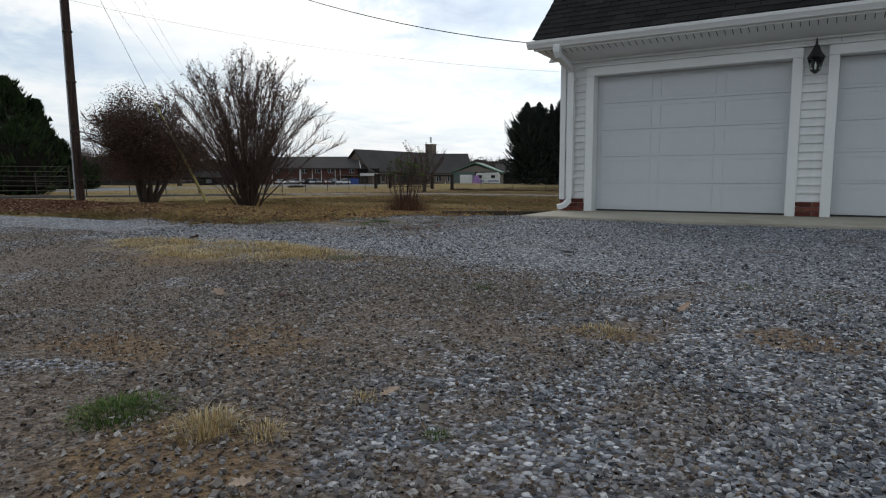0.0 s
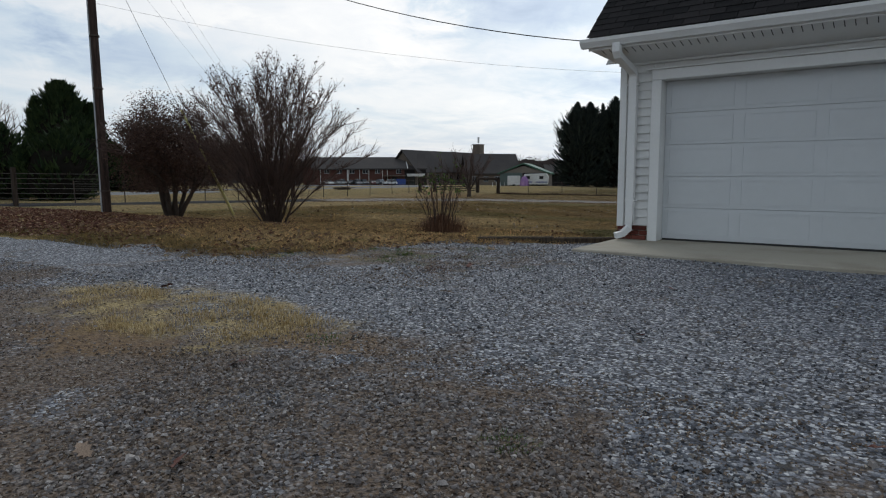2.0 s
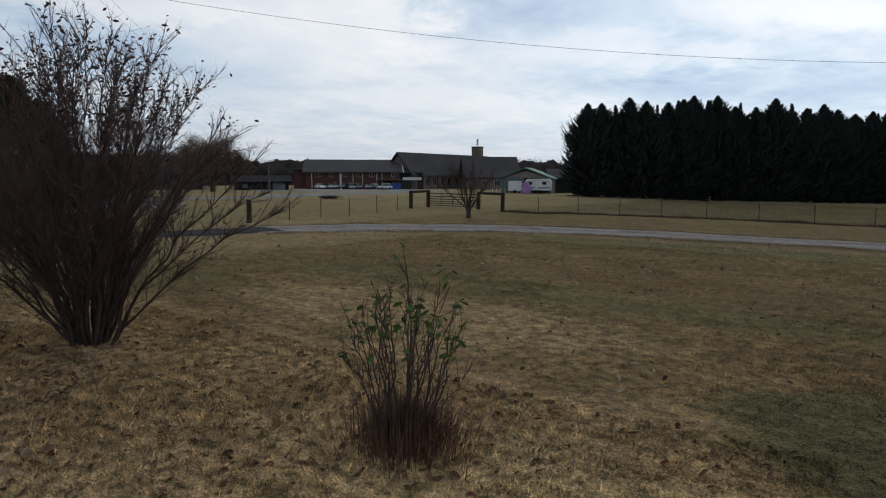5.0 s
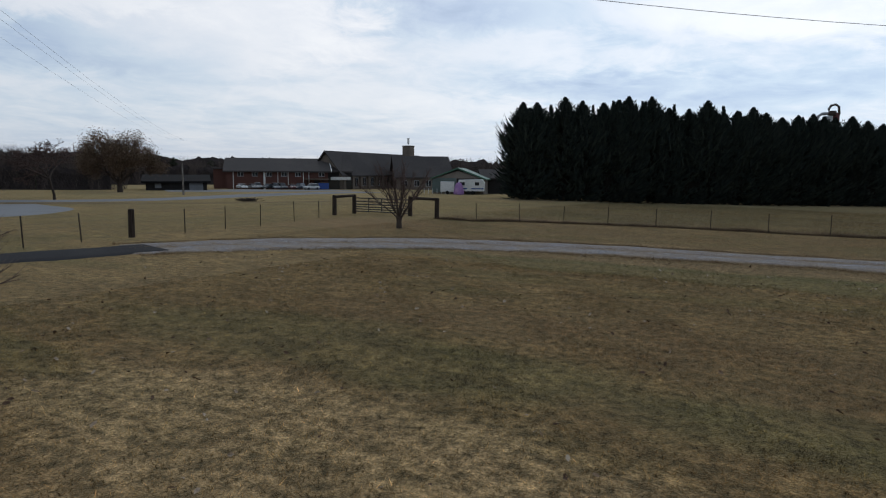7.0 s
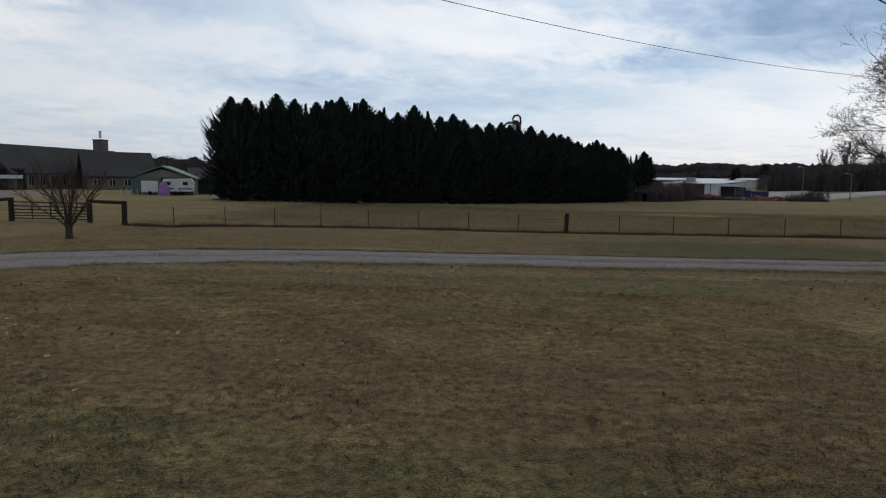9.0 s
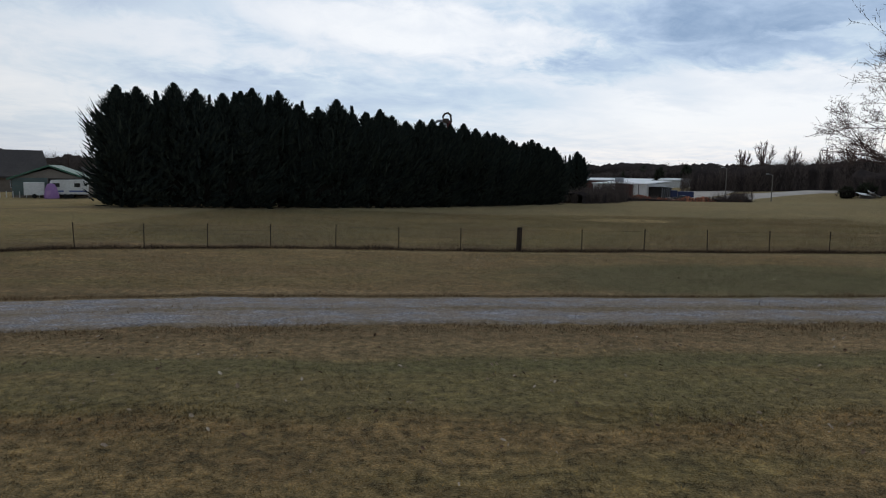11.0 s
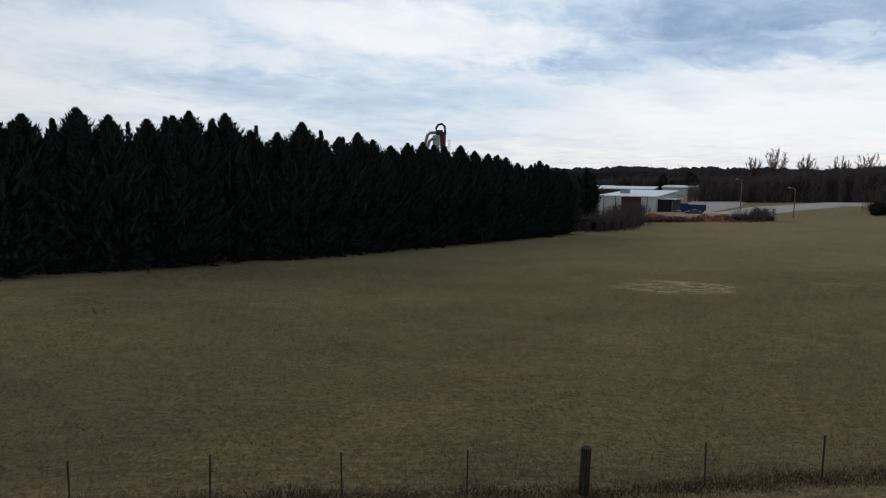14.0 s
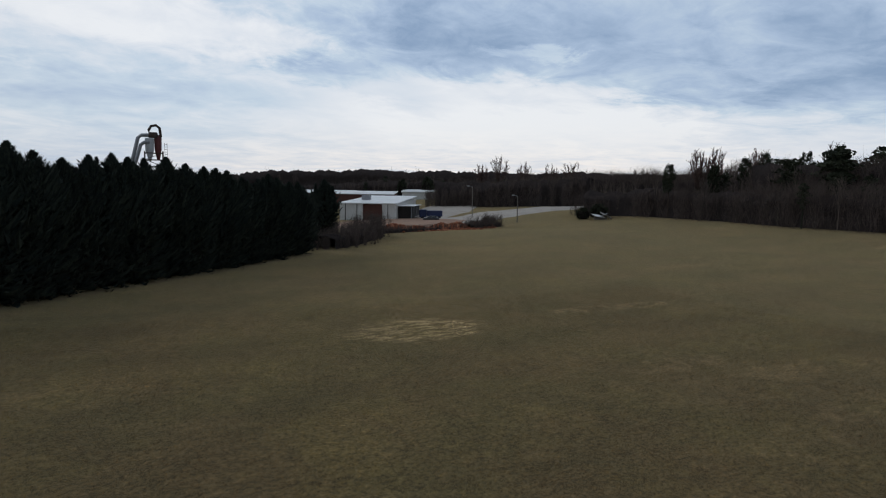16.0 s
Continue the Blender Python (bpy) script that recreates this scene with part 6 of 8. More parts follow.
DUCT = material("galvanised_duct", 0.45, worn((0.27, 0.28, 0.30), (0.16, 0.16, 0.17), 0.7, 0.5, 6.0), metal=0.4)


def on_wall(x0, x1, z0, z1, y, out):
    return box(x0, x1, y - out, y + 0.02, z0, z1)


def gabled(name, label, category, x, y, deg, length, depth, wall_h, ridge_h, wall_mat, roof_mat, eave=0.7, z=None, hip=0.0):
    """A house with a ridge along its length; its front faces local -y."""
    house = thing(name, label, category, at=(x, y, gz(x, y) if z is None else z))
    house.rotation_euler = (0, 0, radians(deg))
    d2 = depth / 2
    part("wall", prism([(0, -0.8), (depth, -0.8), (depth, wall_h), (d2, ridge_h - 0.35), (0, wall_h)], 0, length), wall_mat, house)
    k = (ridge_h - wall_h) / d2
    for s in (-1, 1):
        ye = d2 + s * (d2 + eave)
        bm = prism([(ye, wall_h - k * eave), (d2, ridge_h), (d2, ridge_h + 0.25), (ye, wall_h - k * eave + 0.25)], -eave, length + eave)
        part("roof", bm, roof_mat, house)
    part("fascia", box(-eave, length + eave, -eave - 0.06, -eave - 0.005, wall_h - k * eave - 0.06, wall_h - k * eave + 0.2), roof_mat, house)
    return house


def windows(house, spots, w, z0, z1, out=0.05):
    for a in spots:
        frame_ob = part("window", on_wall(a, a + w, z0, z1, 0.0, out), PALE_PIPE, house, "pale-framed window")
        for q in range(2):
            part("pane", box(a + 0.08 + q * w / 2, a + w / 2 - 0.04 + q * w / 2, -out - 0.012, -out, z0 + 0.08, z1 - 0.08), WINDOW, frame_ob)


wing = gabled("school_wing", "long red-brick wing with a low brown shingle roof", "building", -119.3, 110.4, 44.2, 22.4, 14.0, 4.25, 7.0, FAR_BRICK, FAR_ROOF, z=-1.72)
sx = lambda q: (q / 2.58 + 380 - 401) / 177 * 22.1
windows(wing, [sx(q) for q in (104, 168, 232, 300, 364, 474)], 1.25, 2.95, 3.95)
for q in (83, 283, 330, 400, 426):
    part("downspout", box(sx(q), sx(q) + 0.14, -0.16, -0.02, 0, 4.0), OFF_WHITE, wing)
part("white_pillar", box(sx(219), sx(228), -0.4, -0.02, 0, 4.05), OFF_WHITE, wing)
part("entrance_canopy", box(sx(404), sx(520), -2.2, -0.03, 2.3, 2.5), FAR_STONE, wing)
for q in (416, 452, 488, 516):
    part("canopy_post", box(sx(q), sx(q) + 0.16, -2.1, -1.94, 0, 2.3), DARK_VOID, wing)
part("entrance_door", box(sx(452), sx(480), -0.06, -0.02, 0, 2.1), WINDOW, wing)
part("rake_trim", prism([(-0.72, 4.02), (7.0, 7.02), (7.0, 7.34), (-0.72, 4.34)], 22.4 + 0.71, 22.4 + 0.86), OFF_WHITE, wing, "white rake board at the end of the roof")
part("stair_tower", box(-3.0, -0.1, 3.0, 11.0, -0.5, 4.6), FAR_BRICK, wing, "brick stair block at the end")
part("stair_roof", box(-3.4, -0.1, 2.4, 11.6, 4.6, 4.85), FAR_ROOF, wing)

# walls near-black, the shade of the recess put into their colour
link = gabled("school_entrance", "recessed dark entrance with a white fascia band", "building", -104.6, 127.6, 44.2, 5.6, 12.0, 4.2, 8.0, DARK_VOID, FAR_ROOF, z=-1.72, eave=0.3)
part("fascia_band", box(0.6, 5.2, -1.2, -0.9, 2.2, 2.9), OFF_WHITE, link)
part("glass_front", box(0.2, 5.4, -0.06, -0.02, 0.1, 2.1), WINDOW, link)

hall = gabled("school_hall", "stone-walled hall under a tall brown shingle roof", "building", -102.0, 129.5, 92.0, 44.0, 9.0, 3.9, 8.9, FAR_STONE, FAR_ROOF, z=-1.75)
for q in np.arange(0.3, 43, 3.4):
    part("stone_pier", box(q, q + 0.9, -0.55, -0.02, 0, 3.3), FAR_STONE, hall)
windows(hall, [1.6 + 3.4 * q for q in range(12)], 1.6, 0.7, 2.8)
annex = gabled("school_annex", "lower shingle-roofed annex behind the hall", "building", -94.8, 142.3, 40.0, 13.5, 14.0, 3.4, 8.3, FAR_STONE, FAR_ROOF, z=-2.0)
windows(annex, (1.2, 4.2, 7.2, 10.2), 1.3, 0.9, 2.4)
chimney = thing("brick_chimney", "square brick tower with a pale cap on the hall roof", "chimney", at=(-103.3, 160.6, 4.6))
part("shaft", box(-1.2, 1.2, -1.2, 1.2, 0, 4.9), FAR_STONE, chimney, bevel=0.05)
part("cap", box(-1.32, 1.32, -1.32, 1.32, 4.9, 5.15), FAR_STONE, chimney, bevel=0.05)
part("flue", lathe([(0.28, 5.5), (0.28, 7.0), (0.34, 7.0), (0.34, 7.2)], 10), OFF_WHITE, chimney)
far_barn = gabled("green_roofed_barn", "tan-boarded open barn with a green metal roof", "barn", -60.0, 119.7, 110.0, 10.0, 10.0, 2.5, 4.4, BARN_TAN, GREEN_ROOF, z=-1.4, eave=0.5)
# dark panel on the gable, standing for the shade of an open bay
part("open_bay", box(-0.05, -0.02, 0.6, 5.2, 0, 2.6), DARK_VOID, far_barn)
for q in range(11):
    part("board", box(-0.06, -0.015, 5.3, 9.95, 0.05 + q * 0.24, 0.26 + q * 0.24), BARN_BOARD, far_barn)
shed = gabled("lean_shed", "dark brown shed roof behind the barn", "shed", -63.5, 127.0, 35.0, 6.5, 6.0, 3.0, 4.4, DARK_VOID, FAR_ROOF, z=-1.6)


def wheel(parent, x, y, r, w=0.2):
    m = Matrix.Translation((x, y, r)) @ Matrix.Rotation(math.pi / 2, 4, "X")
    t = part("wheel", lathe([(r * 0.55, -w / 2), (r * 0.95, -w / 2), (r, -w / 3), (r, w / 3), (r * 0.95, w / 2), (r * 0.55, w / 2)], 16, m), TYRE, parent)
    part("rim", lathe([(0.05, -w / 2 + 0.01), (r * 0.56, -w / 2 + 0.02), (r * 0.56, w / 2 - 0.02), (0.05, w / 2 - 0.01)], 12, m), DUCT, t)


CAR_PAINTS = {}


def car(x, y, deg, colour, label, tall=False):
    """A parked car: body, glass, wheels and lights."""
    key = tuple(colour)
    if key not in CAR_PAINTS:
        CAR_PAINTS[key] = material("car_paint", 0.3, worn(colour, tuple(c * 0.8 for c in colour), 1.0, 0.3, 20.0, 0.0003), spec=0.5)
    paint = CAR_PAINTS[key]
    c = thing("car", label, "car", "parked cars", at=(x, y, gz(x, y) + 0.12))
    c.rotation_euler = (0, 0, radians(deg))
    h = 1.75 if tall else 1.45
    body = bmesh.new()
    prof = [(-2.25, 0.35), (-2.3, 0.62), (-2.15, 0.86), (-1.0, 0.94), (2.0, 0.97), (2.22, 0.85), (2.28, 0.5), (2.2, 0.32)]
    a = [body.verts.new((px, -0.88, pz)) for px, pz in prof]
    b = [body.verts.new((px, 0.88, pz)) for px, pz in prof]
    body.faces.new(a), body.faces.new(b[::-1])
    for i in range(len(prof)):
        body.faces.new((a[i], b[i], b[(i + 1) % len(prof)], a[(i + 1) % len(prof)]))
    bmesh.ops.recalc_face_normals(body, faces=body.faces[:])
    part("body", body, paint, c, bevel=0.05)
    back = 2.1 if tall else 1.65
    cab = bmesh.new()
    lo = [(-1.15, -0.8, 0.94), (back, -0.8, 0.96), (back, 0.8, 0.96), (-1.15, 0.8, 0.94)]
    hi = [(-0.35, -0.62, h - 0.05), (back - 0.45, -0.62, h - 0.05), (back - 0.45, 0.62, h - 0.05), (-0.35, 0.62, h - 0.05)]
    vl, vh = [cab.verts.new(q) for q in lo], [cab.verts.new(q) for q in hi]
    cab.faces.new(vh), cab.faces.new(vl[::-1])
    for i in range(4):
        cab.faces.new((vl[i], vl[(i + 1) % 4], vh[(i + 1) % 4], vh[i]))
    part("glazing", cab, WINDOW, c, "dark car glass")
    part("roof", box(-0.4, back - 0.4, -0.64, 0.64, h - 0.06, h), paint, c, bevel=0.02)
    for wx in (-1.4, 1.35):
        for wy in (-0.8, 0.8):
            wheel(c, wx, wy, 0.33)
    for wy in (-0.62, 0.62):
        part("headlight", box(-2.32, -2.2, wy - 0.18, wy + 0.18, 0.62, 0.76), OFF_WHITE, c)
        part("tail_light", box(2.2, 2.3, wy - 0.16, wy + 0.16, 0.66, 0.82), RED_STEEL, c)
    return c


PARKED = [
    (-109.7, 106.0, 157, (0.62, 0.63, 0.64), "white car parked before the brick wing", False),
    (-108.2, 107.6, 152, (0.2, 0.205, 0.215), "grey car parked before the brick wing", False),
    (-111.8, 112.5, 147, (0.3, 0.31, 0.32), "silver car parked behind the others", True),
    (-106.1, 109.8, 107, (0.02, 0.02, 0.025), "black car parked before the brick wing", False),
    (-105.0, 110.9, 147, (0.25, 0.255, 0.27), "pale grey car parked in the row", True),
    (-104.0, 111.9, 152, (0.06, 0.065, 0.075), "dark grey parked car", True),
    (-102.5, 113.3, 147, (0.1, 0.03, 0.03), "dark red parked car", False),
    (-101.4, 114.3, 102, (0.03, 0.035, 0.05), "dark blue parked pickup-sized car", True),
    (-99.5, 116.0, 77, (0.55, 0.55, 0.55), "white van parked before the entrance", True),
]
for row in PARKED:
    car(*row).scale = (0.78, 0.78, 0.78)
dumpster = thing("dumpster", "blue steel waste container by the entrance", "dumpster", at=gpt(-99.0, 117.8, 0.1))
dumpster.rotation_euler = (0, 0, radians(44))
part("bin", prism([(0, 0.1), (1.6, 0.1), (1.8, 1.3), (0.0, 1.5)], 0, 2.2), BLUE_PAINT, dumpster, bevel=0.03)
part("lid", box(-0.03, 2.23, -0.05, 1.85, 1.42, 1.5), DARK_VOID, dumpster)


def camper(x, y, deg):
    c = thing("camper_trailer", "off-white camper trailer parked by the barn", "trailer", at=gpt(x, y))
    c.rotation_euler = (0, 0, radians(deg))
    prof = [(-2.6, 0.6), (-2.7, 1.4), (-2.1, 2.75), (2.2, 2.85), (2.65, 2.2), (2.5, 0.6)]
    bm = bmesh.new()
    a = [bm.verts.new((px, -1.15, pz)) for px, pz in prof]
    b = [bm.verts.new((px, 1.15, pz)) for px, pz in prof]
    bm.faces.new(a), bm.faces.new(b[::-1])
    for i in range(len(prof)):
        bm.faces.new((a[i], b[i], b[(i + 1) % len(prof)], a[(i + 1) % len(prof)]))
    bmesh.ops.recalc_face_normals(bm, faces=bm.faces[:])
    part("body", bm, OFF_WHITE, c, bevel=0.06)
    part("stripe", box(-2.55, 2.5, -1.17, -1.14, 1.0, 1.2), BLUE_PAINT, c, "blue side stripe")
    for q, w in ((-1.9, 0.9), (0.9, 0.8)):
        f = part("window", box(q, q + w, -1.18, -1.14, 1.7, 2.3), DARK_VOID, c)
        part("pane", box(q + 0.05, q + w - 0.05, -1.19, -1.175, 1.75, 2.25), WINDOW, f)
    part("door", box(-0.5, 0.2, -1.18, -1.145, 0.75, 2.4), OFF_WHITE, c)
    for wx in (-0.35, 0.45):
        wheel(c, wx, -1.05, 0.35)
        wheel(c, wx, 1.05, 0.35)
    part("hitch", tube([(-2.6, 0, 0.55), (-3.7, 0, 0.5)], 0.07, 6), STEEL, c)


camper(-61.6, 117.4, 22)
boxt = thing("utility_trailer", "white enclosed utility trailer", "trailer", at=gpt(-65.4, 115.2))
boxt.rotation_euler = (0, 0, radians(30))
part("body", box(-1.3, 1.3, -1.0, 1.0, 0.45, 2.35), OFF_WHITE, boxt, bevel=0.05)
wheel(boxt, 0.0, -1.0, 0.33)
wheel(boxt, 0.0, 1.0, 0.33)
tarp = thing("covered_pile", "pile under a faded purple tarpaulin", "tarpaulin", at=gpt(-63.1, 115.5))
part("tarpaulin", lathe([(1.05, 0.0), (1.0, 0.6), (0.8, 1.5), (0.5, 2.1), (0.1, 2.25)], 9), PURPLE, tarp)
for k in range(6):
    tub = thing("plastic_barrel", "blue plastic barrel beside the barn", "barrel", "barrels by the barn", at=gpt(-56.5 + 1.1 * k, 122.0 + 0.7 * k))
    part("drum", lathe([(0.28, 0.0), (0.31, 0.1), (0.31, 0.8), (0.28, 0.9)], 12), BLUE_PAINT, tub)
for k in range(9):
    st = part("yard_stake", box(-0.04, 0.04, -0.04, 0.04, -0.1, 0.95), OFF_WHITE, None)
    st.location = gpt(-70.5 + 0.75 * k, 115.2 + 0.35 * k)
    tagged(st, "short white stake of a broken picket line", "stake", "white stakes by the barn")

# low house, brush pile and street poles beyond the road
# walls near-black: the shade the house stands in is in their colour
low = gabled("low_house", "low grey ranch house across the road", "house", -111.5, 84.8, 52.7, 10.5, 7.0, 2.0, 3.0, DARK_VOID, SHINGLE, z=-1.6)
part("window", on_wall(1.5, 2.6, 0.8, 1.6, 0.0, 0.05), PALE_CONCRETE, low)
part("garage_door", on_wall(7.4, 9.8, 0, 1.8, 0.0, 0.05), PALE_CONCRETE, low)
pile = thing("brush_pile", "low pile of cut brush on the grass", "brush pile", at=gpt(-58.0, 58.9))
segs = []
random.seed(17)
for k in range(220):
    a, r = random.uniform(0, 6.28), abs(random.gauss(0, 0.7))
    p = Vector((r * 0.9 * math.cos(a), r * 0.6 * math.sin(a), random.uniform(0, 0.3)))
    q = p + Vector((random.gauss(0, 0.45), random.gauss(0, 0.4), random.uniform(-0.05, 0.2)))
    segs.append((*p, *q, 0.03, 0.012))
v, f = segment_tubes(segs, 4)
place("branches", mesh_of("branches", v, f), BARK, pile)


def street_pole(x, y, h, label, arm=True):
    p = thing("street_lamp", label, "street lamp", at=gpt(x, y))
    part("shaft", lathe([(0.16, -0.2), (0.13, 1.0), (0.09, h)], 8), GREY_WOOD, p)
    if arm:
        part("arm", tube([(0, 0, h - 0.3), (-0.8, -0.3, h + 0.1), (-1.5, -0.6, h + 0.15)], 0.05, 6), DUCT, p)
        part("lamp_head", box(-2.1, -1.45, -0.85, -0.5, h + 0.05, h + 0.25), PALE_PIPE, p, bevel=0.05)


street_pole(83.0, 182.5, 7.2, "grey street lamp at the field's edge")
street_pole(82.5, 207.0, 9.5, "grey street lamp in the warehouse yard")
street_pole(-85.7, 72.6, 4.5, "thin grey pole by the road", False)
for x, y, h in ((-128.0, 238.0, 11.0), (-118.0, 246.0, 9.5), (-100.0, 250.0, 8.5)):
    p = thing("utility_pole", "far wooden utility pole with crossarm", "utility pole", at=gpt(x, y))
    part("shaft", lathe([(0.2, -0.2), (0.12, h)], 8), POLE_WOOD, p)
    part("crossarm", box(-1.3, 1.3, -0.08, 0.08, h - 0.7, h - 0.5), POLE_WOOD, p)

# ---- warehouse, yard and tower behind the cypresses ----
WZ = -3.9
wh = thing("warehouse", "white metal warehouse with a flat pale roof", "warehouse", at=(45.4, 217.7, WZ))
wh.rotation_euler = (0, 0, radians(-28.6))
part("wall", box(0, 6.6, 0, 52, -1, 4.6), CORRUGATED, wh)
part("brick_bay", box(6.62, 12.2, 0.6, 51.9, -1, 4.5), FAR_BRICK, wh)
part("wall", box(12.22, 16.2, 0, 52, -1, 4.6), CORRUGATED, wh)
part("roof", prism([(-0.4, 4.62), (52.6, 5.4), (52.6, 5.7), (-0.4, 4.9)], -0.4, 16.6), METAL_ROOF, wh)
for q in (1.6, 4.9, 13.8):
    part("wall_rib", box(q, q + 0.18, -0.07, -0.01, -0.5, 4.6), DARK_VOID, wh)
part("roof_unit", box(3.0, 5.6, 17, 19.5, 4.9, 6.6), DUCT, wh, bevel=0.05)
# solid near-black block, standing for the shade inside an open shed
part("loading_shed", prism([(4, -1), (26, -1), (26, 3.4), (4, 3.9)], 16.25, 20.0), DARK_VOID, wh, "shaded open loading shed")
for q in range(6):
    part("shed_post", box(20.02, 20.22, 4.5 + q * 4.2, 4.7 + q * 4.2, -1, 3.6), DUCT, wh)
part("shed_roof", prism([(3.5, 3.95), (26.5, 3.45), (26.5, 3.6), (3.5, 4.1)], 16.2, 20.8), METAL_ROOF, wh)
for k, (x, y, ln, dp, h, z) in enumerate(((104.0, 320.0, 42.0, 16.0, 4.6, -2.8), (60.0, 300.0, 30.0, 20.0, 5.0, -3.6), (20.0, 330.0, 60.0, 16.0, 4.5, -3.0))):
    b2 = thing("warehouse", "long low pale industrial shed in the distance", "warehouse", at=(x, y, z))
    b2.rotation_euler = (0, 0, radians(-26))
    part("wall", box(0, ln, 0, dp, -1, h), CORRUGATED if k == 0 else FAR_BRICK, b2)
    part("roof", prism([(-0.5, h), (dp + 0.5, h + 0.8), (dp + 0.5, h + 1.1), (-0.5, h + 0.3)], -0.5, ln + 0.5), METAL_ROOF, b2)
TRUCK_PAINT = material("dark_blue_paint", 0.45, worn((0.012, 0.022, 0.075), (0.012, 0.018, 0.045), 1.5, 0.5, 9.0, 0.002))
truck = thing("truck", "dark blue truck parked by the loading shed", "truck", at=gpt(72.0, 213.5))
truck.rotation_euler = (0, 0, radians(-20))
part("cab", box(-3.4, -1.3, -1.1, 1.1, 0.7, 2.9), TRUCK_PAINT, truck, bevel=0.12)
part("windscreen", box(-3.43, -3.38, -0.9, 0.9, 1.8, 2.6), WINDOW, truck)
part("bed", box(-1.2, 3.4, -1.15, 1.15, 0.9, 2.6), TRUCK_PAINT, truck, bevel=0.06)
for wx in (-2.5, 1.4, 2.5):
    wheel(truck, wx, -1.0, 0.48, 0.3)
    wheel(truck, wx, 1.0, 0.48, 0.3)
car(67.5, 203.0, -20, (0.03, 0.03, 0.035), "dark car parked in the warehouse yard")


def rust_heap():
    g = np.random.default_rng(9)
    n = 3400
    s = g.uniform(0, 1, n)
    across = g.normal(0, 1.0, n)
    x = 40 + 30 * s + g.normal(0, 0.6, n)
    y = 163 + 12 * s + across * 2.3
    ridge = (1.15 + 0.55 * wobble(x, y * 0, 0.45, 2.0)) * np.exp(-across ** 2)
    z = ground_z(x, y) + ridge * g.uniform(0.5, 1.1, n)
    v, f = scatter_shapes(ROCK_V, ROCK_F, np.stack([x, y, z], 1), g.uniform(0.10, 0.38, n), g.uniform(0, 6.28, n), g.uniform(-1, 1, (n, 2)))
    place("rust_heap", mesh_of("rust_heap", v, f), RUST_HEAP, None, "long heap of rust-orange clay and debris", "debris heap", kind="stuff")


t_ = (1 + 5 ** 0.5) / 2
ROCK_V = np.array([(-1, t_, 0), (1, t_, 0), (-1, -t_, 0), (1, -t_, 0), (0, -1, t_), (0, 1, t_), (0, -1, -t_), (0, 1, -t_), (t_, 0, -1), (t_, 0, 1), (-t_, 0, -1), (-t_, 0, 1)]) / 1.9
ROCK_F = np.array([(0, 11, 5), (0, 5, 1), (0, 1, 7), (0, 7, 10), (0, 10, 11), (1, 5, 9), (5, 11, 4), (11, 10, 2), (10, 7, 6), (7, 1, 8), (3, 9, 4), (3, 4, 2), (3, 2, 6), (3, 6, 8), (3, 8, 9), (4, 9, 5), (2, 4, 11), (6, 2, 10), (8, 6, 7), (9, 8, 1)])
rust_heap()


def cyclone_tower(x, y, z):
    t = thing("dust_collector", "tall industrial cyclone dust collector with big bent ducts", "industrial tower", at=(x, y, z))
    for qx in (-1.4, 1.6):
        for qy in (-1.3, 1.3):
            part("leg", box(qx - 0.12, qx + 0.12, qy - 0.12, qy + 0.12, -12.0, 4.0), STEEL, t)
    part("platform", box(-3.3, 3.3, -2.2, 2.2, -0.15, 0.05), STEEL, t)
    for qx in np.linspace(-3.2, 3.2, 9):
        part("rail_post", box(qx - 0.04, qx + 0.04, -2.2, -2.12, 0.05, 1.1), STEEL, t)
    for h in (0.55, 1.1):
        part("handrail", box(-3.24, 3.24, -2.21, -2.11, h, h + 0.07), STEEL, t)
    part("white_cyclone", lathe([(0.18, 2.2), (0.32, 2.6), (0.72, 4.2), (0.76, 6.2), (0.62, 6.4)], 16, Matrix.Translation((-0.55, 0, 0))), PALE_PIPE, t, "pale conical cyclone")
    part("red_cyclone", lathe([(0.2, 2.4), (0.34, 3.0), (0.60, 4.4), (0.64, 6.6), (0.5, 7.0)], 16, Matrix.Translation((0.85, 0.3, 0))), RED_STEEL, t, "oxide-red cyclone")
    part("fan_housing", lathe([(0.75, 6.4), (0.8, 6.9), (0.7, 7.4)], 14, Matrix.Translation((0.1, 0, 0))), STEEL, t)
    part("loop_duct", tube([(-0.5, 0, 6.6), (-0.6, 0, 7.8), (-0.2, 0, 8.5), (0.6, 0, 8.7), (1.2, 0, 8.2), (1.35, 0, 6.6)], 0.24, 8), STEEL, t)
    for k, (top, out) in enumerate(((6.9, -2.3), (5.6, -1.9))):
        part("down_duct", tube([(-0.5, 0.2 - k * 0.7, top), (out + 0.5, 0.2 - k * 0.7, top - 0.05), (out - 0.1, 0.2 - k * 0.7, top - 0.5), (out - 2.5, 0.2 - k * 0.7, -3.0)], 0.33, 10), DUCT, t)
    for h in (1.2, 2.4, 3.6):
        for qy in (-1.3, 1.3):
            part("girt", box(-1.4, 1.6, qy - 0.07, qy + 0.07, h, h + 0.14), STEEL, t)
    for k, h in enumerate((0.1, 1.3, 2.5)):
        part("brace", tube([(-1.4 + 3.0 * (k % 2), -1.3, h), (1.6 - 3.0 * (k % 2), -1.3, h + 1.2)], 0.06, 4), STEEL, t)
    for qx in (1.9, 2.3):
        part("ladder_rail", box(qx, qx + 0.06, -0.9, -0.84, 0, 5.5), STEEL, t)
    for h in np.arange(0.3, 5.4, 0.45):
        part("ladder_rung", box(1.96, 2.3, -0.89, -0.85, h, h + 0.05), STEEL, t)


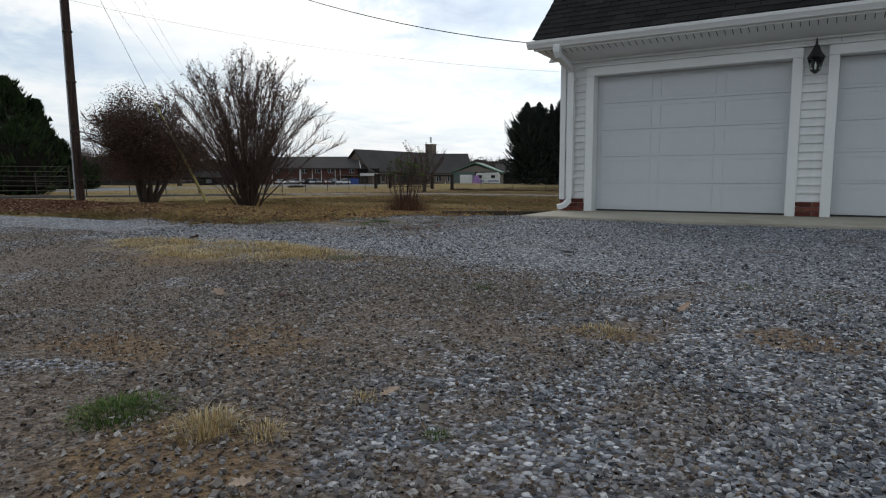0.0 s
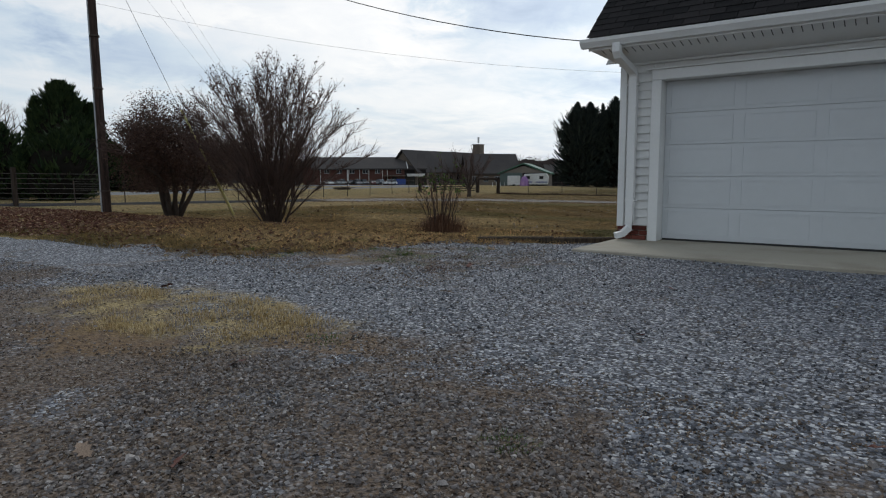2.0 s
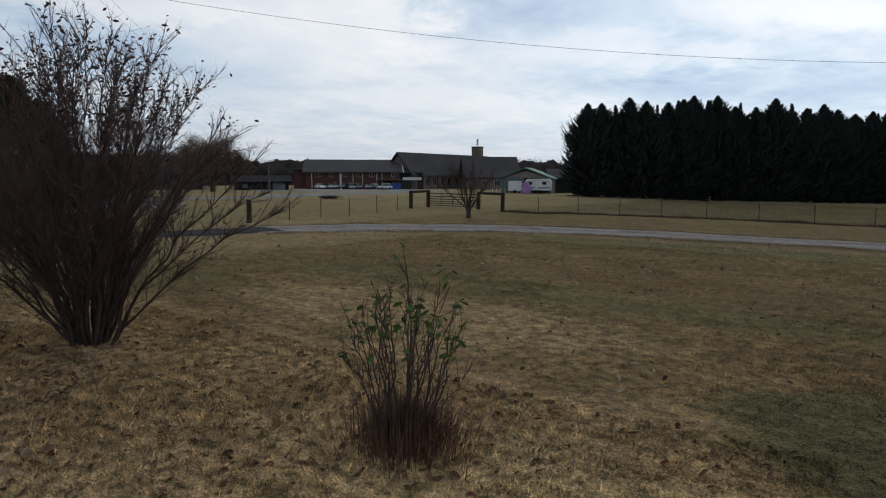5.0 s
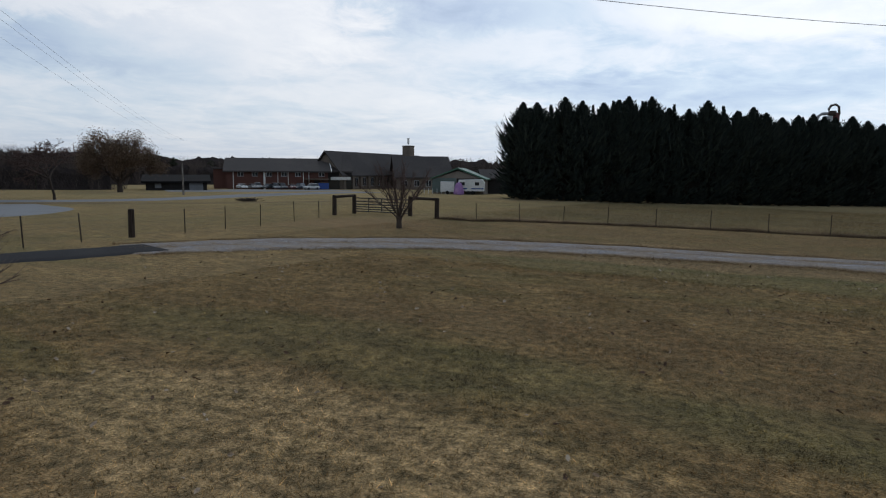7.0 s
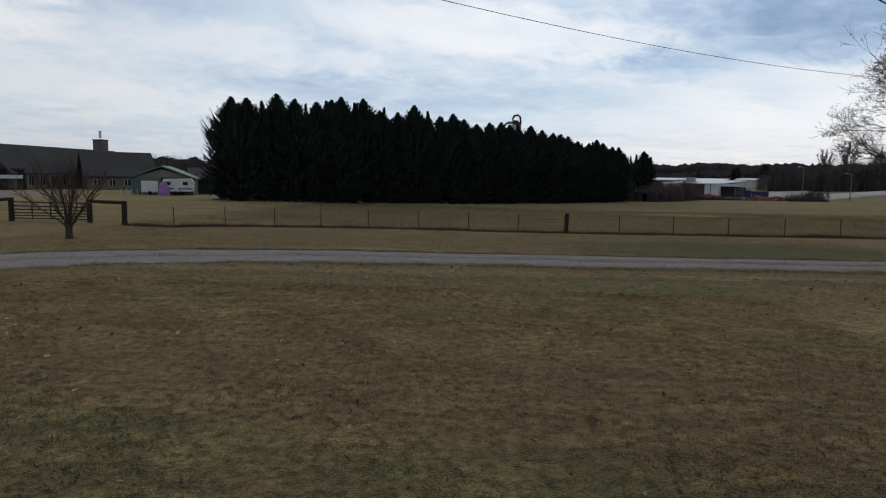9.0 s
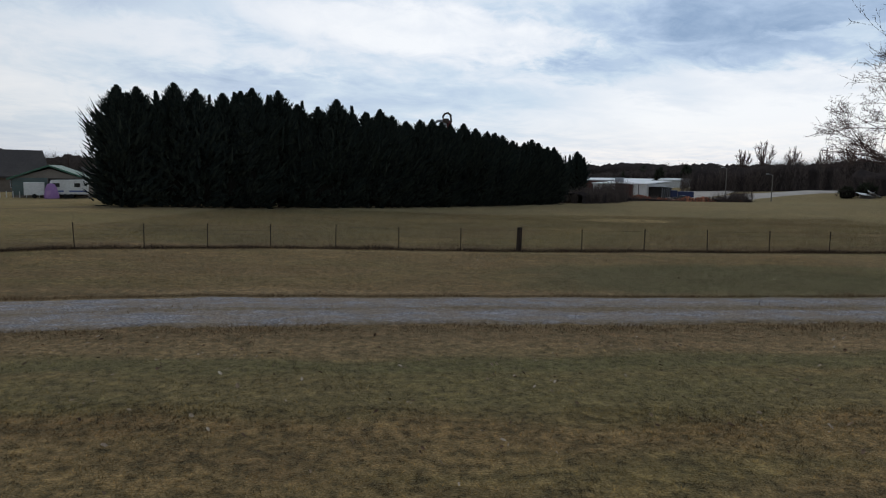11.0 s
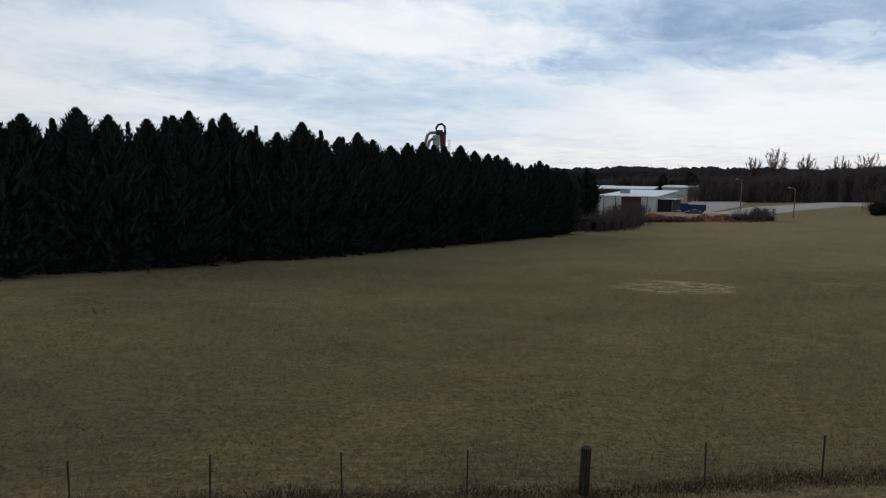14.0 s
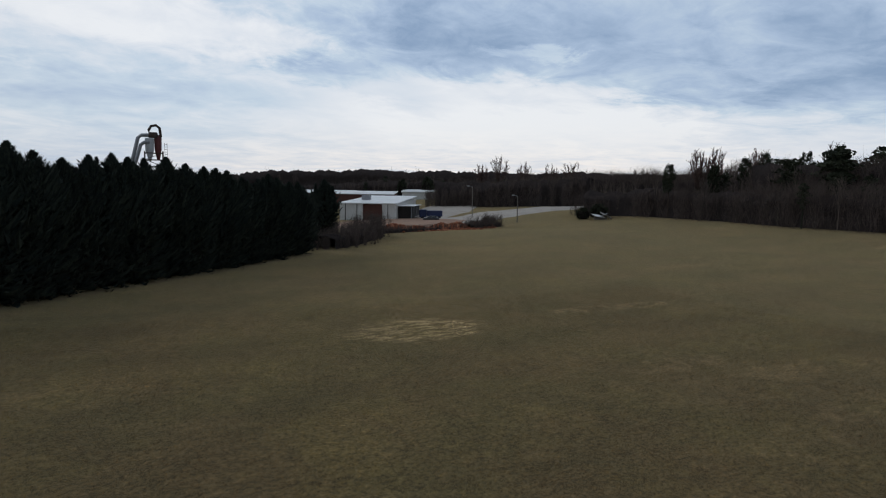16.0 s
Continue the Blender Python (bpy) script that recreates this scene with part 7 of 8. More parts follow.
cyclone_tower(-2.9, 168.3, 8.2)
wreck = thing("collapsed_shed", "small collapsed shed with pale tin sheets", "shed", at=(97.5, 166.5, gz(97.5, 166.5)))
for k, (a, b, c) in enumerate(((0.3, 0.1, 0.2), (-0.4, 0.2, 1.2), (0.2, -0.5, 2.4))):
    ob = part("tin_sheet", box(-1.6, 1.6, -1.0, 1.0, 0, 0.05), METAL_ROOF, wreck)
    ob.matrix_local = Matrix.Translation((-1.2 + 1.5 * k, 0.3 * k, 1.0)) @ Euler((a, b, c)).to_matrix().to_4x4()
part("wall", box(-2.0, 2.0, 0.3, 0.5, 0, 1.0), GREY_WOOD, wreck)


# ---- woods far off ----
def tree_template(seed, stems=9, sides=7, subs=1, fork=0.30, wide=0.22):
    """A leafless tree one unit high: a stem that forks into a rounded fan of limbs and twigs."""
    random.seed(seed)
    limbs, twigs, _ = fan_of_stems(stems, 0.008, fork, 1.0, wide, 0.45, 0.011, 0.2, sides, 0.17, subs, 0.0, 0.0020)
    v1, f1 = segment_tubes([(0, 0, 0, 0.004, 0, fork, 0.019, 0.014)] + [s for row in limbs for s in row], 3)
    v2, f2 = segment_tubes(twigs, 3)
    return np.concatenate([v1, v2]), np.concatenate([f1, f2 + len(v1)])


def pine_template(seed):
    """A tall bare stem with a clumped, rounded head of needles."""
    g = np.random.default_rng(seed)
    v1, f1 = segment_tubes([(0, 0, 0, 0.01, 0, 0.55, 0.018, 0.012), (0.01, 0, 0.55, 0, 0.01, 0.95, 0.012, 0.004)], 5)
    n = 520
    z = g.uniform(0.46, 1.0, n)
    prof = 0.18 * np.sqrt(np.clip(1 - ((z - 0.72) / 0.30) ** 2, 0.02, 1)) * (0.70 + 0.45 * np.sin(z * 38 + seed))
    a = g.uniform(0, 6.28, n)
    r = np.abs(prof) * np.sqrt(g.uniform(0.05, 1, n))
    v2, f2 = scatter_shapes(CARD_V, CARD_F, np.stack([r * np.cos(a), r * np.sin(a), z], 1), g.uniform(0.022, 0.05, n), g.uniform(0, 6.28, n), g.uniform(-1.2, 1.2, (n, 2)))
    return np.concatenate([v1, v2]), np.concatenate([f1, f2 + len(v1)])


def plant(templates, spots, heights, seed):
    """Joins many turned and scaled copies of the templates."""
    g = np.random.default_rng(seed)
    vs, fs, base = [], [], 0
    pick = g.integers(0, len(templates), len(spots))
    for k, (tv, tf) in enumerate(templates):
        idx = np.where(pick == k)[0]
        if not len(idx):
            continue
        wide = heights[idx] * g.uniform(0.8, 1.25, len(idx))
        v, f = scatter_shapes(tv, tf, spots[idx], np.stack([wide, wide, heights[idx]], 1), g.uniform(0, 6.28, len(idx)))
        vs.append(v), fs.append(f + base)
        base += len(v)
    return np.concatenate(vs), np.concatenate(fs)


def along(line, n, depth, seed):
    """Random places in a belt behind a line."""
    g = np.random.default_rng(seed)
    pts = np.array(line, float)
    t = np.concatenate([[0], np.cumsum(np.hypot(*np.diff(pts, axis=0).T))])
    s = g.uniform(0, t[-1], n)
    x, y = np.interp(s, t, pts[:, 0]), np.interp(s, t, pts[:, 1])
    x, y = x + g.uniform(-0.5, 0.5, n) * depth, y + g.uniform(-0.5, 0.5, n) * depth
    return np.stack([x, y, ground_z(x, y) - 0.1], 1)


BARE = [tree_template(100 + k, fork=0.24 + 0.05 * k, wide=0.19 + 0.025 * (k % 3)) for k in range(5)]
BRUSH = [tree_template(120 + k, 7, 3, 1, 0.0, 0.36) for k in range(3)]
PINES = [pine_template(140 + k) for k in range(4)]


def belt_frame(line, step):
    """Places along a line with the way across it."""
    pts = np.array(line, float)
    t = np.concatenate([[0], np.cumsum(np.hypot(*np.diff(pts, axis=0).T))])
    s = np.linspace(0, t[-1], max(4, int(t[-1] / step)))
    x, y = np.interp(s, t, pts[:, 0]), np.interp(s, t, pts[:, 1])
    dx, dy = np.gradient(x), np.gradient(y)
    n = np.maximum(np.hypot(dx, dy), 1e-9)
    return s, x, y, -dy / n, dx / n


def canopy_height(x, y, h):
    """Uneven height of massed crowns."""
    return h * (1 + 0.16 * wobble(x, y, 1.3 / h, 1.0) + 0.11 * wobble(x, y, 4.1 / h, 4.0) + 0.03 * wobble(x, y, 11.0 / h, 7.0))


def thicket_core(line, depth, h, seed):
    """A solid added for the massed stems and inner twigs of a belt of woods, too dense to see through; dark for its
    inner shade.
    """
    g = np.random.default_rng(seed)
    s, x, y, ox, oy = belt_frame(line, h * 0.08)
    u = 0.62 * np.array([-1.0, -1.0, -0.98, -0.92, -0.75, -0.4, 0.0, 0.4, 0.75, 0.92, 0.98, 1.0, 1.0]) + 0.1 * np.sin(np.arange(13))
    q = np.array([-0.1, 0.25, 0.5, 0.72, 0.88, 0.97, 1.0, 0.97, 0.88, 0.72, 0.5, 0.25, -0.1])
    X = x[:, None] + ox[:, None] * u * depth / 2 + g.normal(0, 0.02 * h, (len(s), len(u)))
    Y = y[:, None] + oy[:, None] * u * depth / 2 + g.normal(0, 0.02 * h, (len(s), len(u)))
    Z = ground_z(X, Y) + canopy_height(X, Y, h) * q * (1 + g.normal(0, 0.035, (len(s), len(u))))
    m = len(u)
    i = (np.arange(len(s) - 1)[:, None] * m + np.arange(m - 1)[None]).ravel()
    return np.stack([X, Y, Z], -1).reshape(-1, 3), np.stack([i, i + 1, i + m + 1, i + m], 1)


def twig_haze(line, depth, h, n, size, seed):
    """Fine twigs that stand out of the mass on all sides, bunched into crowns."""
    g = np.random.default_rng(seed)
    roots = along(line, max(8, n // 60), depth, seed)
    tall = canopy_height(roots[:, 0], roots[:, 1], h) * g.uniform(0.50, 1.28, len(roots))
    own = g.integers(0, len(roots), n)
    u = 1 - g.uniform(0, 1, n) ** 1.25 * 0.98
    wide = 0.20 * tall[own] * np.sqrt(np.clip(1.0 - np.abs(u - 0.55) / 0.5, 0.02, 1))
    a, q = g.uniform(0, 6.28, n), np.sqrt(g.uniform(0, 1, n))
    foot = roots[own] + np.stack([wide * q * np.cos(a), wide * q * np.sin(a), u * tall[own]], 1)
    ln = size * g.uniform(0.6, 2.0, n)
    d = np.stack([np.cos(a) * q * 0.6 + g.normal(0, 0.25, n), np.sin(a) * q * 0.6 + g.normal(0, 0.25, n), g.uniform(0.5, 1.3, n)], 1)
    tip = foot + d * ln[:, None]
    foot = foot - d * ln[:, None]
    b = g.uniform(0, 6.28, n)
    side = np.stack([np.cos(b), np.sin(b), np.zeros(n)], 1) * (0.026 * ln)[:, None]
    return np.stack([foot - side, foot + side, tip], 1).reshape(-1, 3), np.arange(3 * n).reshape(-1, 3)


def woods(name, line, depth, n_bare, n_brush, n_pine, h, seed, label, brush_h=(2.5, 6.0), n_sliver=0, sliver_h=6.0, clump=0.8, solid=0.7):
    g = np.random.default_rng(seed)
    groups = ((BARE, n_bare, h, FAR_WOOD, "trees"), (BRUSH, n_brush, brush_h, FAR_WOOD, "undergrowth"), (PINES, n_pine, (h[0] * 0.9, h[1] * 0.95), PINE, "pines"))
    belt = thing(name, label, "woods")
    for k, (templates, n, hh, mat, what) in enumerate(groups):
        if n:
            spots = along(line, n, depth, seed + k)
            v, f = plant(templates, spots, g.uniform(hh[0], hh[1], n), seed + 10 + k)
            tagged(place(what, mesh_of(what, v, f), mat, belt), kind="stuff")
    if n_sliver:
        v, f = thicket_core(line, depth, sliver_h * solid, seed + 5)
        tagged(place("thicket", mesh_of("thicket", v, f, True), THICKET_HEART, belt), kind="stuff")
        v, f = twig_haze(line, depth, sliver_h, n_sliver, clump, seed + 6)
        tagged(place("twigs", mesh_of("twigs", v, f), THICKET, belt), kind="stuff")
    tagged(belt, kind="stuff")


# darker than the twigs: shade inside the belt is put into the colour
THICKET_HEART = material("shaded_massed_stems", 0.95, worn((0.040, 0.034, 0.033), (0.058, 0.046, 0.043), 0.5, 0.7, 2.5, 0.3), spec=0.0)
# twig tones raised a little, the haze of distance put into the colour
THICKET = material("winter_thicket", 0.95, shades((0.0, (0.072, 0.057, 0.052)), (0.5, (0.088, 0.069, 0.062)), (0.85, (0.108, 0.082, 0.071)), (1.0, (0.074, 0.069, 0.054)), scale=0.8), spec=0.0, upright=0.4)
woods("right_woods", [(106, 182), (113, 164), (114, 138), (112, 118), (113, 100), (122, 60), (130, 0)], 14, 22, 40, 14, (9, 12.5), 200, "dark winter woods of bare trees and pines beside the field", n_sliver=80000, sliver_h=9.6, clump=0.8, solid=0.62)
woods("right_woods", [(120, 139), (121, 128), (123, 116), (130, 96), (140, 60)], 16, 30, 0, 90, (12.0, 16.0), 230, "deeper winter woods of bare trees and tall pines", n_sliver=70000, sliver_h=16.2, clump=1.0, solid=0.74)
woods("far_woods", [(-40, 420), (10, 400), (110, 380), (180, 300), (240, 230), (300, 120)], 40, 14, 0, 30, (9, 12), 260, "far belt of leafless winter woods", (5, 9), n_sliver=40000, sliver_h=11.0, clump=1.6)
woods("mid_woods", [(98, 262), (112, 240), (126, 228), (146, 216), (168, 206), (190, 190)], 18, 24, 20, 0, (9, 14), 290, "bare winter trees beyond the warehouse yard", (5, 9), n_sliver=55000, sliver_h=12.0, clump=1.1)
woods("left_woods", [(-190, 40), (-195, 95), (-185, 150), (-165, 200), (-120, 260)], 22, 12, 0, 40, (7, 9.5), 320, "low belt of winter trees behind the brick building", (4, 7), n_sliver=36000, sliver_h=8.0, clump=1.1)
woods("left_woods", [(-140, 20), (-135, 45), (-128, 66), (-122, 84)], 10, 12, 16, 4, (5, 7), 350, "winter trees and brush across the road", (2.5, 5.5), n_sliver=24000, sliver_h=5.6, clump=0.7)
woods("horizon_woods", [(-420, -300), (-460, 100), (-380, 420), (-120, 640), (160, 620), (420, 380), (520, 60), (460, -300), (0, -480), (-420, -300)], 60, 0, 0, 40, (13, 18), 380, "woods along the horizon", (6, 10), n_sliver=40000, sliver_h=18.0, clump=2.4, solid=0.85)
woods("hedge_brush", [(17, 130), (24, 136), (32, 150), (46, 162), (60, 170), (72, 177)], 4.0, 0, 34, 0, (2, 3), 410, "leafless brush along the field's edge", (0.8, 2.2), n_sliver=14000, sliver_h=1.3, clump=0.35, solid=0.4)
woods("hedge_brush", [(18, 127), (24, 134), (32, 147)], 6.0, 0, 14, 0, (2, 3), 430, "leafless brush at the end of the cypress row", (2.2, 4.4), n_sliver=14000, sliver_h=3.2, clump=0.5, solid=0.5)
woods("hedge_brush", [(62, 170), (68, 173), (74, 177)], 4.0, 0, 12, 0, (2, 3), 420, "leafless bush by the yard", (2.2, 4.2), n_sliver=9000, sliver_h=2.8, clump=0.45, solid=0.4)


def tall_tree(x, y, h, r, seed):
    random.seed(seed)
    tree = thing("bare_tree", "tall leafless tree over the far woods", "tree", at=gpt(x, y))
    limbs, twigs, _ = fan_of_stems(14, 0.15, h * 0.36, h, r, 0.50, 0.09, 0.12, 34, h * 0.11, 3, -0.10, 0.030)
    part("trunk", lathe([(0.34, -0.3), (0.24, h * 0.15), (0.20, h * 0.38)], 8), BARK, tree)
    for row in limbs:
        part("limb", tube([s[:3] for s in row] + [row[-1][3:6]], [s[6] for s in row] + [row[-1][7]], 4), BARK, tree)
    place("crown", twig_mesh("crown", twigs, 0.030), TWIG, tree, "bare twigs")


def tall_pine(x, y, h, seed):
    tree = thing("pine", "tall dark pine standing over the bare woods", "conifer", at=gpt(x, y))
    g = np.random.default_rng(seed)
    place("trunk", conifer_trunk(h, 0.2), BARK, tree)
    n, tiers = 2600, 7
    tier = g.integers(0, tiers, n)
    a0, lift = g.uniform(0, 6.28, (tiers, 4)), np.linspace(0.52, 0.97, tiers)
    a = a0[tier, g.integers(0, 4, n)] + g.normal(0, 0.28, n)
    out = h * 0.125 * np.sqrt(np.clip(1.05 - ((lift[tier] - 0.70) / 0.32) ** 2, 0.1, 1)) * np.sqrt(g.uniform(0.02, 1, n))
    z = h * lift[tier] + out * 0.25 + g.normal(0, 0.022 * h, n)
    v, f = scatter_shapes(CARD_V, CARD_F, np.stack([out * np.cos(a), out * np.sin(a), z], 1), g.uniform(0.14, 0.34, n), g.uniform(0, 6.28, n), g.uniform(-1.2, 1.2, (n, 2)))
    place("crown", mesh_of("crown", v, f), PINE, tree)


tall_tree(123.0, 262.0, 18.3, 4.6, 51)
tall_tree(117.0, 266.0, 15.5, 3.4, 52)
tall_tree(132.0, 258.0, 15.8, 3.6, 53)
tall_tree(149.0, 250.0, 16.0, 4.6, 54)
tall_tree(142.0, 254.0, 15.0, 4.0, 55)
tall_tree(112.7, 151.0, 15.6, 2.8, 56)
tall_tree(115.5, 148.9, 16.2, 2.5, 57)
tall_tree(121.5, 142.5, 15.8, 2.6, 58)
tall_tree(132.0, 132.0, 16.6, 3.0, 59)
for k, (x, y, h) in enumerate(((108.4, 155.8, 12.4), (113.6, 147.2, 11.8), (119.3, 143.7, 13.4), (122.0, 140.6, 14.4), (127.5, 135.0, 14.6), (130.5, 129.5, 15.8))):
    tall_pine(x, y, h, 160 + k)
for k, (x, y, h) in enumerate(((110.0, 335.0, 9.5), (121.0, 330.0, 10.5), (96.0, 172.0, 2.8), (100.0, 171.0, 3.4))):
    cedar(x, y, h, h * (0.36 if h > 5 else 0.85), 90 + k, "round dark evergreen tree in the distance", PINE, 3000, h * 0.09, shoulder=0.4)


def russet_tree(x, y, h, r, seed):
    random.seed(seed)
    tree = thing("shade_tree", "broad shade tree keeping some russet leaves", "tree", at=gpt(x, y))
    segs = []
    for k in range(7):
        a = 2 * math.pi * k / 7
        grow(segs, Vector((0, 0, h * 0.14)), Vector((math.cos(a), math.sin(a), random.uniform(0.5, 1.6))).normalized(), h * 0.28, 0.2, 5, 0.45, 0.01, 2, 0.74, None, 0.12, 0.03)
    kz, kr = h / max(s[5] for s in segs), r / np.percentile([math.hypot(s[3], s[4]) for s in segs], 98)
    segs = [(0, 0, -0.2, 0, 0, h * 0.15 * kz, 0.5, 0.36)] + [(s[0] * kr, s[1] * kr, s[2] * kz, s[3] * kr, s[4] * kr, s[5] * kz, s[6], s[7]) for s in segs]
    tree_parts(tree, segs, 0.09, BARK, TWIG, 6)
    tips = [s[3:6] for s in segs if s[6] < 0.07]
    spots = [tuple(Vector(random.choice(tips)) + Vector((random.gauss(0, 0.5), random.gauss(0, 0.5), random.gauss(-0.15, 0.5)))) for _ in range(44000)]
    place("leaves", leaves_mesh("leaves", spots, 0.15), RUST_LEAF, tree, "thin russet leaves")


russet_tree(-100.5, 72.5, 9.4, 6.2, 61)
bare_tree("bare_tree", -73.5, 47.5, 5.9, "spreading leafless tree beside the road", 62, 5, 0.6, 0.15, 0.16, 0.0, 3, 5, 0.022, 0.06, radius=4.2, fine=1)

# ---- small stuff on the ground ----
DRIVE_P = np.array(DRIVE_LINE)


def off_drive(x, y, gap):
    d = np.full(len(x), 1e9)
    for (xa, ya), (xb, yb) in zip(DRIVE_P, DRIVE_P[1:]):
        lx, ly = xb - xa, yb - ya
        s = np.clip(((x - xa) * lx + (y - ya) * ly) / (lx * lx + ly * ly), 0, 1)
        d = np.minimum(d, np.hypot(x - xa - s * lx, y - ya - s * ly))
    return d > gap


def in_garage(x, y, gap=0.0):
    return (x > GX0 - gap) & (y > 8.42 - gap) & (y < WALL_Y + GDEPTH + gap)


CHIP_V = np.array([(-0.9, -0.8, -0.6), (0.9, -0.7, -0.7), (0.8, 0.9, -0.5), (-0.8, 0.7, -0.7), (-0.5, -0.6, 0.7), (0.6, -0.5, 0.6), (0.4, 0.6, 0.75), (-0.6, 0.5, 0.6)])
CHIP_F = np.array([(4, 5, 6, 7), (0, 1, 5, 4), (1, 2, 6, 5), (2, 3, 7, 6), (3, 0, 4, 7)])


BIT_V = np.array([(-1.0, -0.7, -0.6), (1.0, -0.6, -0.6), (0.1, 1.0, -0.6), (-0.5, -0.35, 0.65), (0.55, -0.3, 0.6), (0.0, 0.5, 0.7)])
BIT_F = np.array([(3, 4, 5), (0, 1, 4), (0, 4, 3), (1, 2, 5), (1, 5, 4), (2, 0, 3), (2, 3, 5)])


def stones(n, x0, x1, y0, y1, size, name, seed, bias, form=(CHIP_V, CHIP_F), mat=STONE, label="loose grey crushed stones on the yard"):
    """Loose crushed stones lying on the yard, thinner where the dirt shows."""
    g = np.random.default_rng(seed)
    x, y = g.uniform(x0, x1, n), g.uniform(y0, y1, n)
    thin = wobble(x, y, 1.35, 2.0) + 0.6 * wobble(x, y, 3.6, 6.0) - bias * smooth(1.2, -1.4, x + 0.3 * y) * smooth(5.2, 3.0, y) - 0.4 * (((x - EDGE_DIRT[0]) / EDGE_DIRT[2]) ** 2 + ((y - EDGE_DIRT[1]) / EDGE_DIRT[3]) ** 2 < 1)
    keep = in_gravel(x, y, 0.25) & ~in_garage(x, y, 0.02) & (g.uniform(0, 1, n) < np.clip(0.80 + 0.6 * thin, 0.08, 1))
    straw = ((x + 5.0) / 1.7) ** 2 + ((y - 3.95) / 0.8) ** 2 < 1
    keep &= ~straw | (g.uniform(0, 1, n) < 0.35)
    x, y = x[keep], y[keep]
    m = len(x)
    s = size * np.exp(g.normal(0, 0.27, m))
    z = ground_z(x, y) + yard_rise(x, y) + s * 0.30
    shape = np.stack([s * g.uniform(0.8, 1.35, m), s * g.uniform(0.7, 1.1, m), s * g.uniform(0.45, 0.85, m)], 1)
    v, f = scatter_shapes(*form, np.stack([x, y, z], 1), shape, g.uniform(0, 6.28, m), g.normal(0, 0.5, (m, 2)))
    v += g.normal(0, size * 0.20, v.shape)
    place(name, mesh_of(name, v, f), mat, None, label, "gravel", kind="stuff")


stones(60000, -3.4, 2.4, 0.5, 3.6, 0.0076, "gravel_stones", 11, 0.85)
stones(32000, -4.2, 0.6, 0.5, 4.2, 0.0056, "dirt_pebbles", 13, -1.0, (BIT_V, BIT_F), PEBBLE, "small brown pebbles in the bare dirt of the yard")
stones(9000, -9.5, -4.0, 5.6, 8.6, 0.0075, "dirt_pebbles", 14, 0.0, (BIT_V, BIT_F), PEBBLE, "small brown pebbles along the edge of the yard")
stones(26000, -9.5, -3.3, 0.3, 4.4, 0.0078, "gravel_stones", 15, 0.5, (BIT_V, BIT_F))
stones(13000, -9.5, -4.1, 0.3, 4.4, 0.0065, "dirt_pebbles", 16, -0.6, (BIT_V, BIT_F), PEBBLE, "small brown pebbles in the bare dirt of the yard")
stones(56000, -7.6, 4.0, 3.0, 10.4, 0.0088, "gravel_stones", 12, 0.7, (BIT_V, BIT_F))


def blades(n, x0, x1, y0, y1, length, width, name, seed, keep_fn, mat, label, category, z_off=-0.004):
    g = np.random.default_rng(seed)
    x, y = g.uniform(x0, x1, n), g.uniform(y0, y1, n)
    k = keep_fn(x, y)
    x, y = x[k], y[k]
    m = len(x)
    h = length * g.uniform(0.45, 1.3, m) * (1 + 0.35 * wobble(x, y, 1.1, 8.0))
    a = g.uniform(0, 6.28, m)
    lean = g.normal(0, 0.75, (m, 2))
    base = np.stack([x, y, surface_z(x, y) + z_off], 1)
    side = np.stack([np.cos(a), np.sin(a), np.zeros(m)], 1) * (width * g.uniform(0.6, 1.4, m))[:, None]
    tip = base + np.stack([lean[:, 0] * h, lean[:, 1] * h, h], 1)
    v = np.stack([base - side, base + side, tip], 1).reshape(-1, 3)
    place(name, mesh_of(name, v, np.arange(3 * m).reshape(-1, 3)), mat, None, label, category, kind="stuff")


on_lawn = lambda x, y: ~in_gravel(x, y, -0.1) & ~in_garage(x, y, 0.1) & off_drive(x, y, 1.75 + 0.2 * wobble(x, y, 2.0, 5.0))
blades(260000, -19, -1, 9.0, 27.0, 0.038, 0.0040, "grass", 21, on_lawn, BLADE, "short dry winter grass of the lawn", "grass")
ragged_edge = lambda x, y: ~in_gravel(x, y, -0.75 + 0.65 * wobble(x, y, 1.9, 2.0) + 0.35 * wobble(x, y, 6.0, 7.0)) & ~in_garage(x, y, 0.1)
blades(110000, -14, -5, 5.6, 12.5, 0.045, 0.0040, "grass", 22, ragged_edge, BLADE, "dry grass along the edge of the gravel", "grass")
blades(130000, -26, 9, 26.0, 46.6, 0.045, 0.006, "grass", 23, on_lawn, BLADE, "short dry winter grass beside the drive", "grass")
blades(130000, -26, 36, 47.6, 85.0, 0.075, 0.012, "field_grass", 24, lambda x, y: x > -26, BLADE, "mown brown hay field grass", "grass")


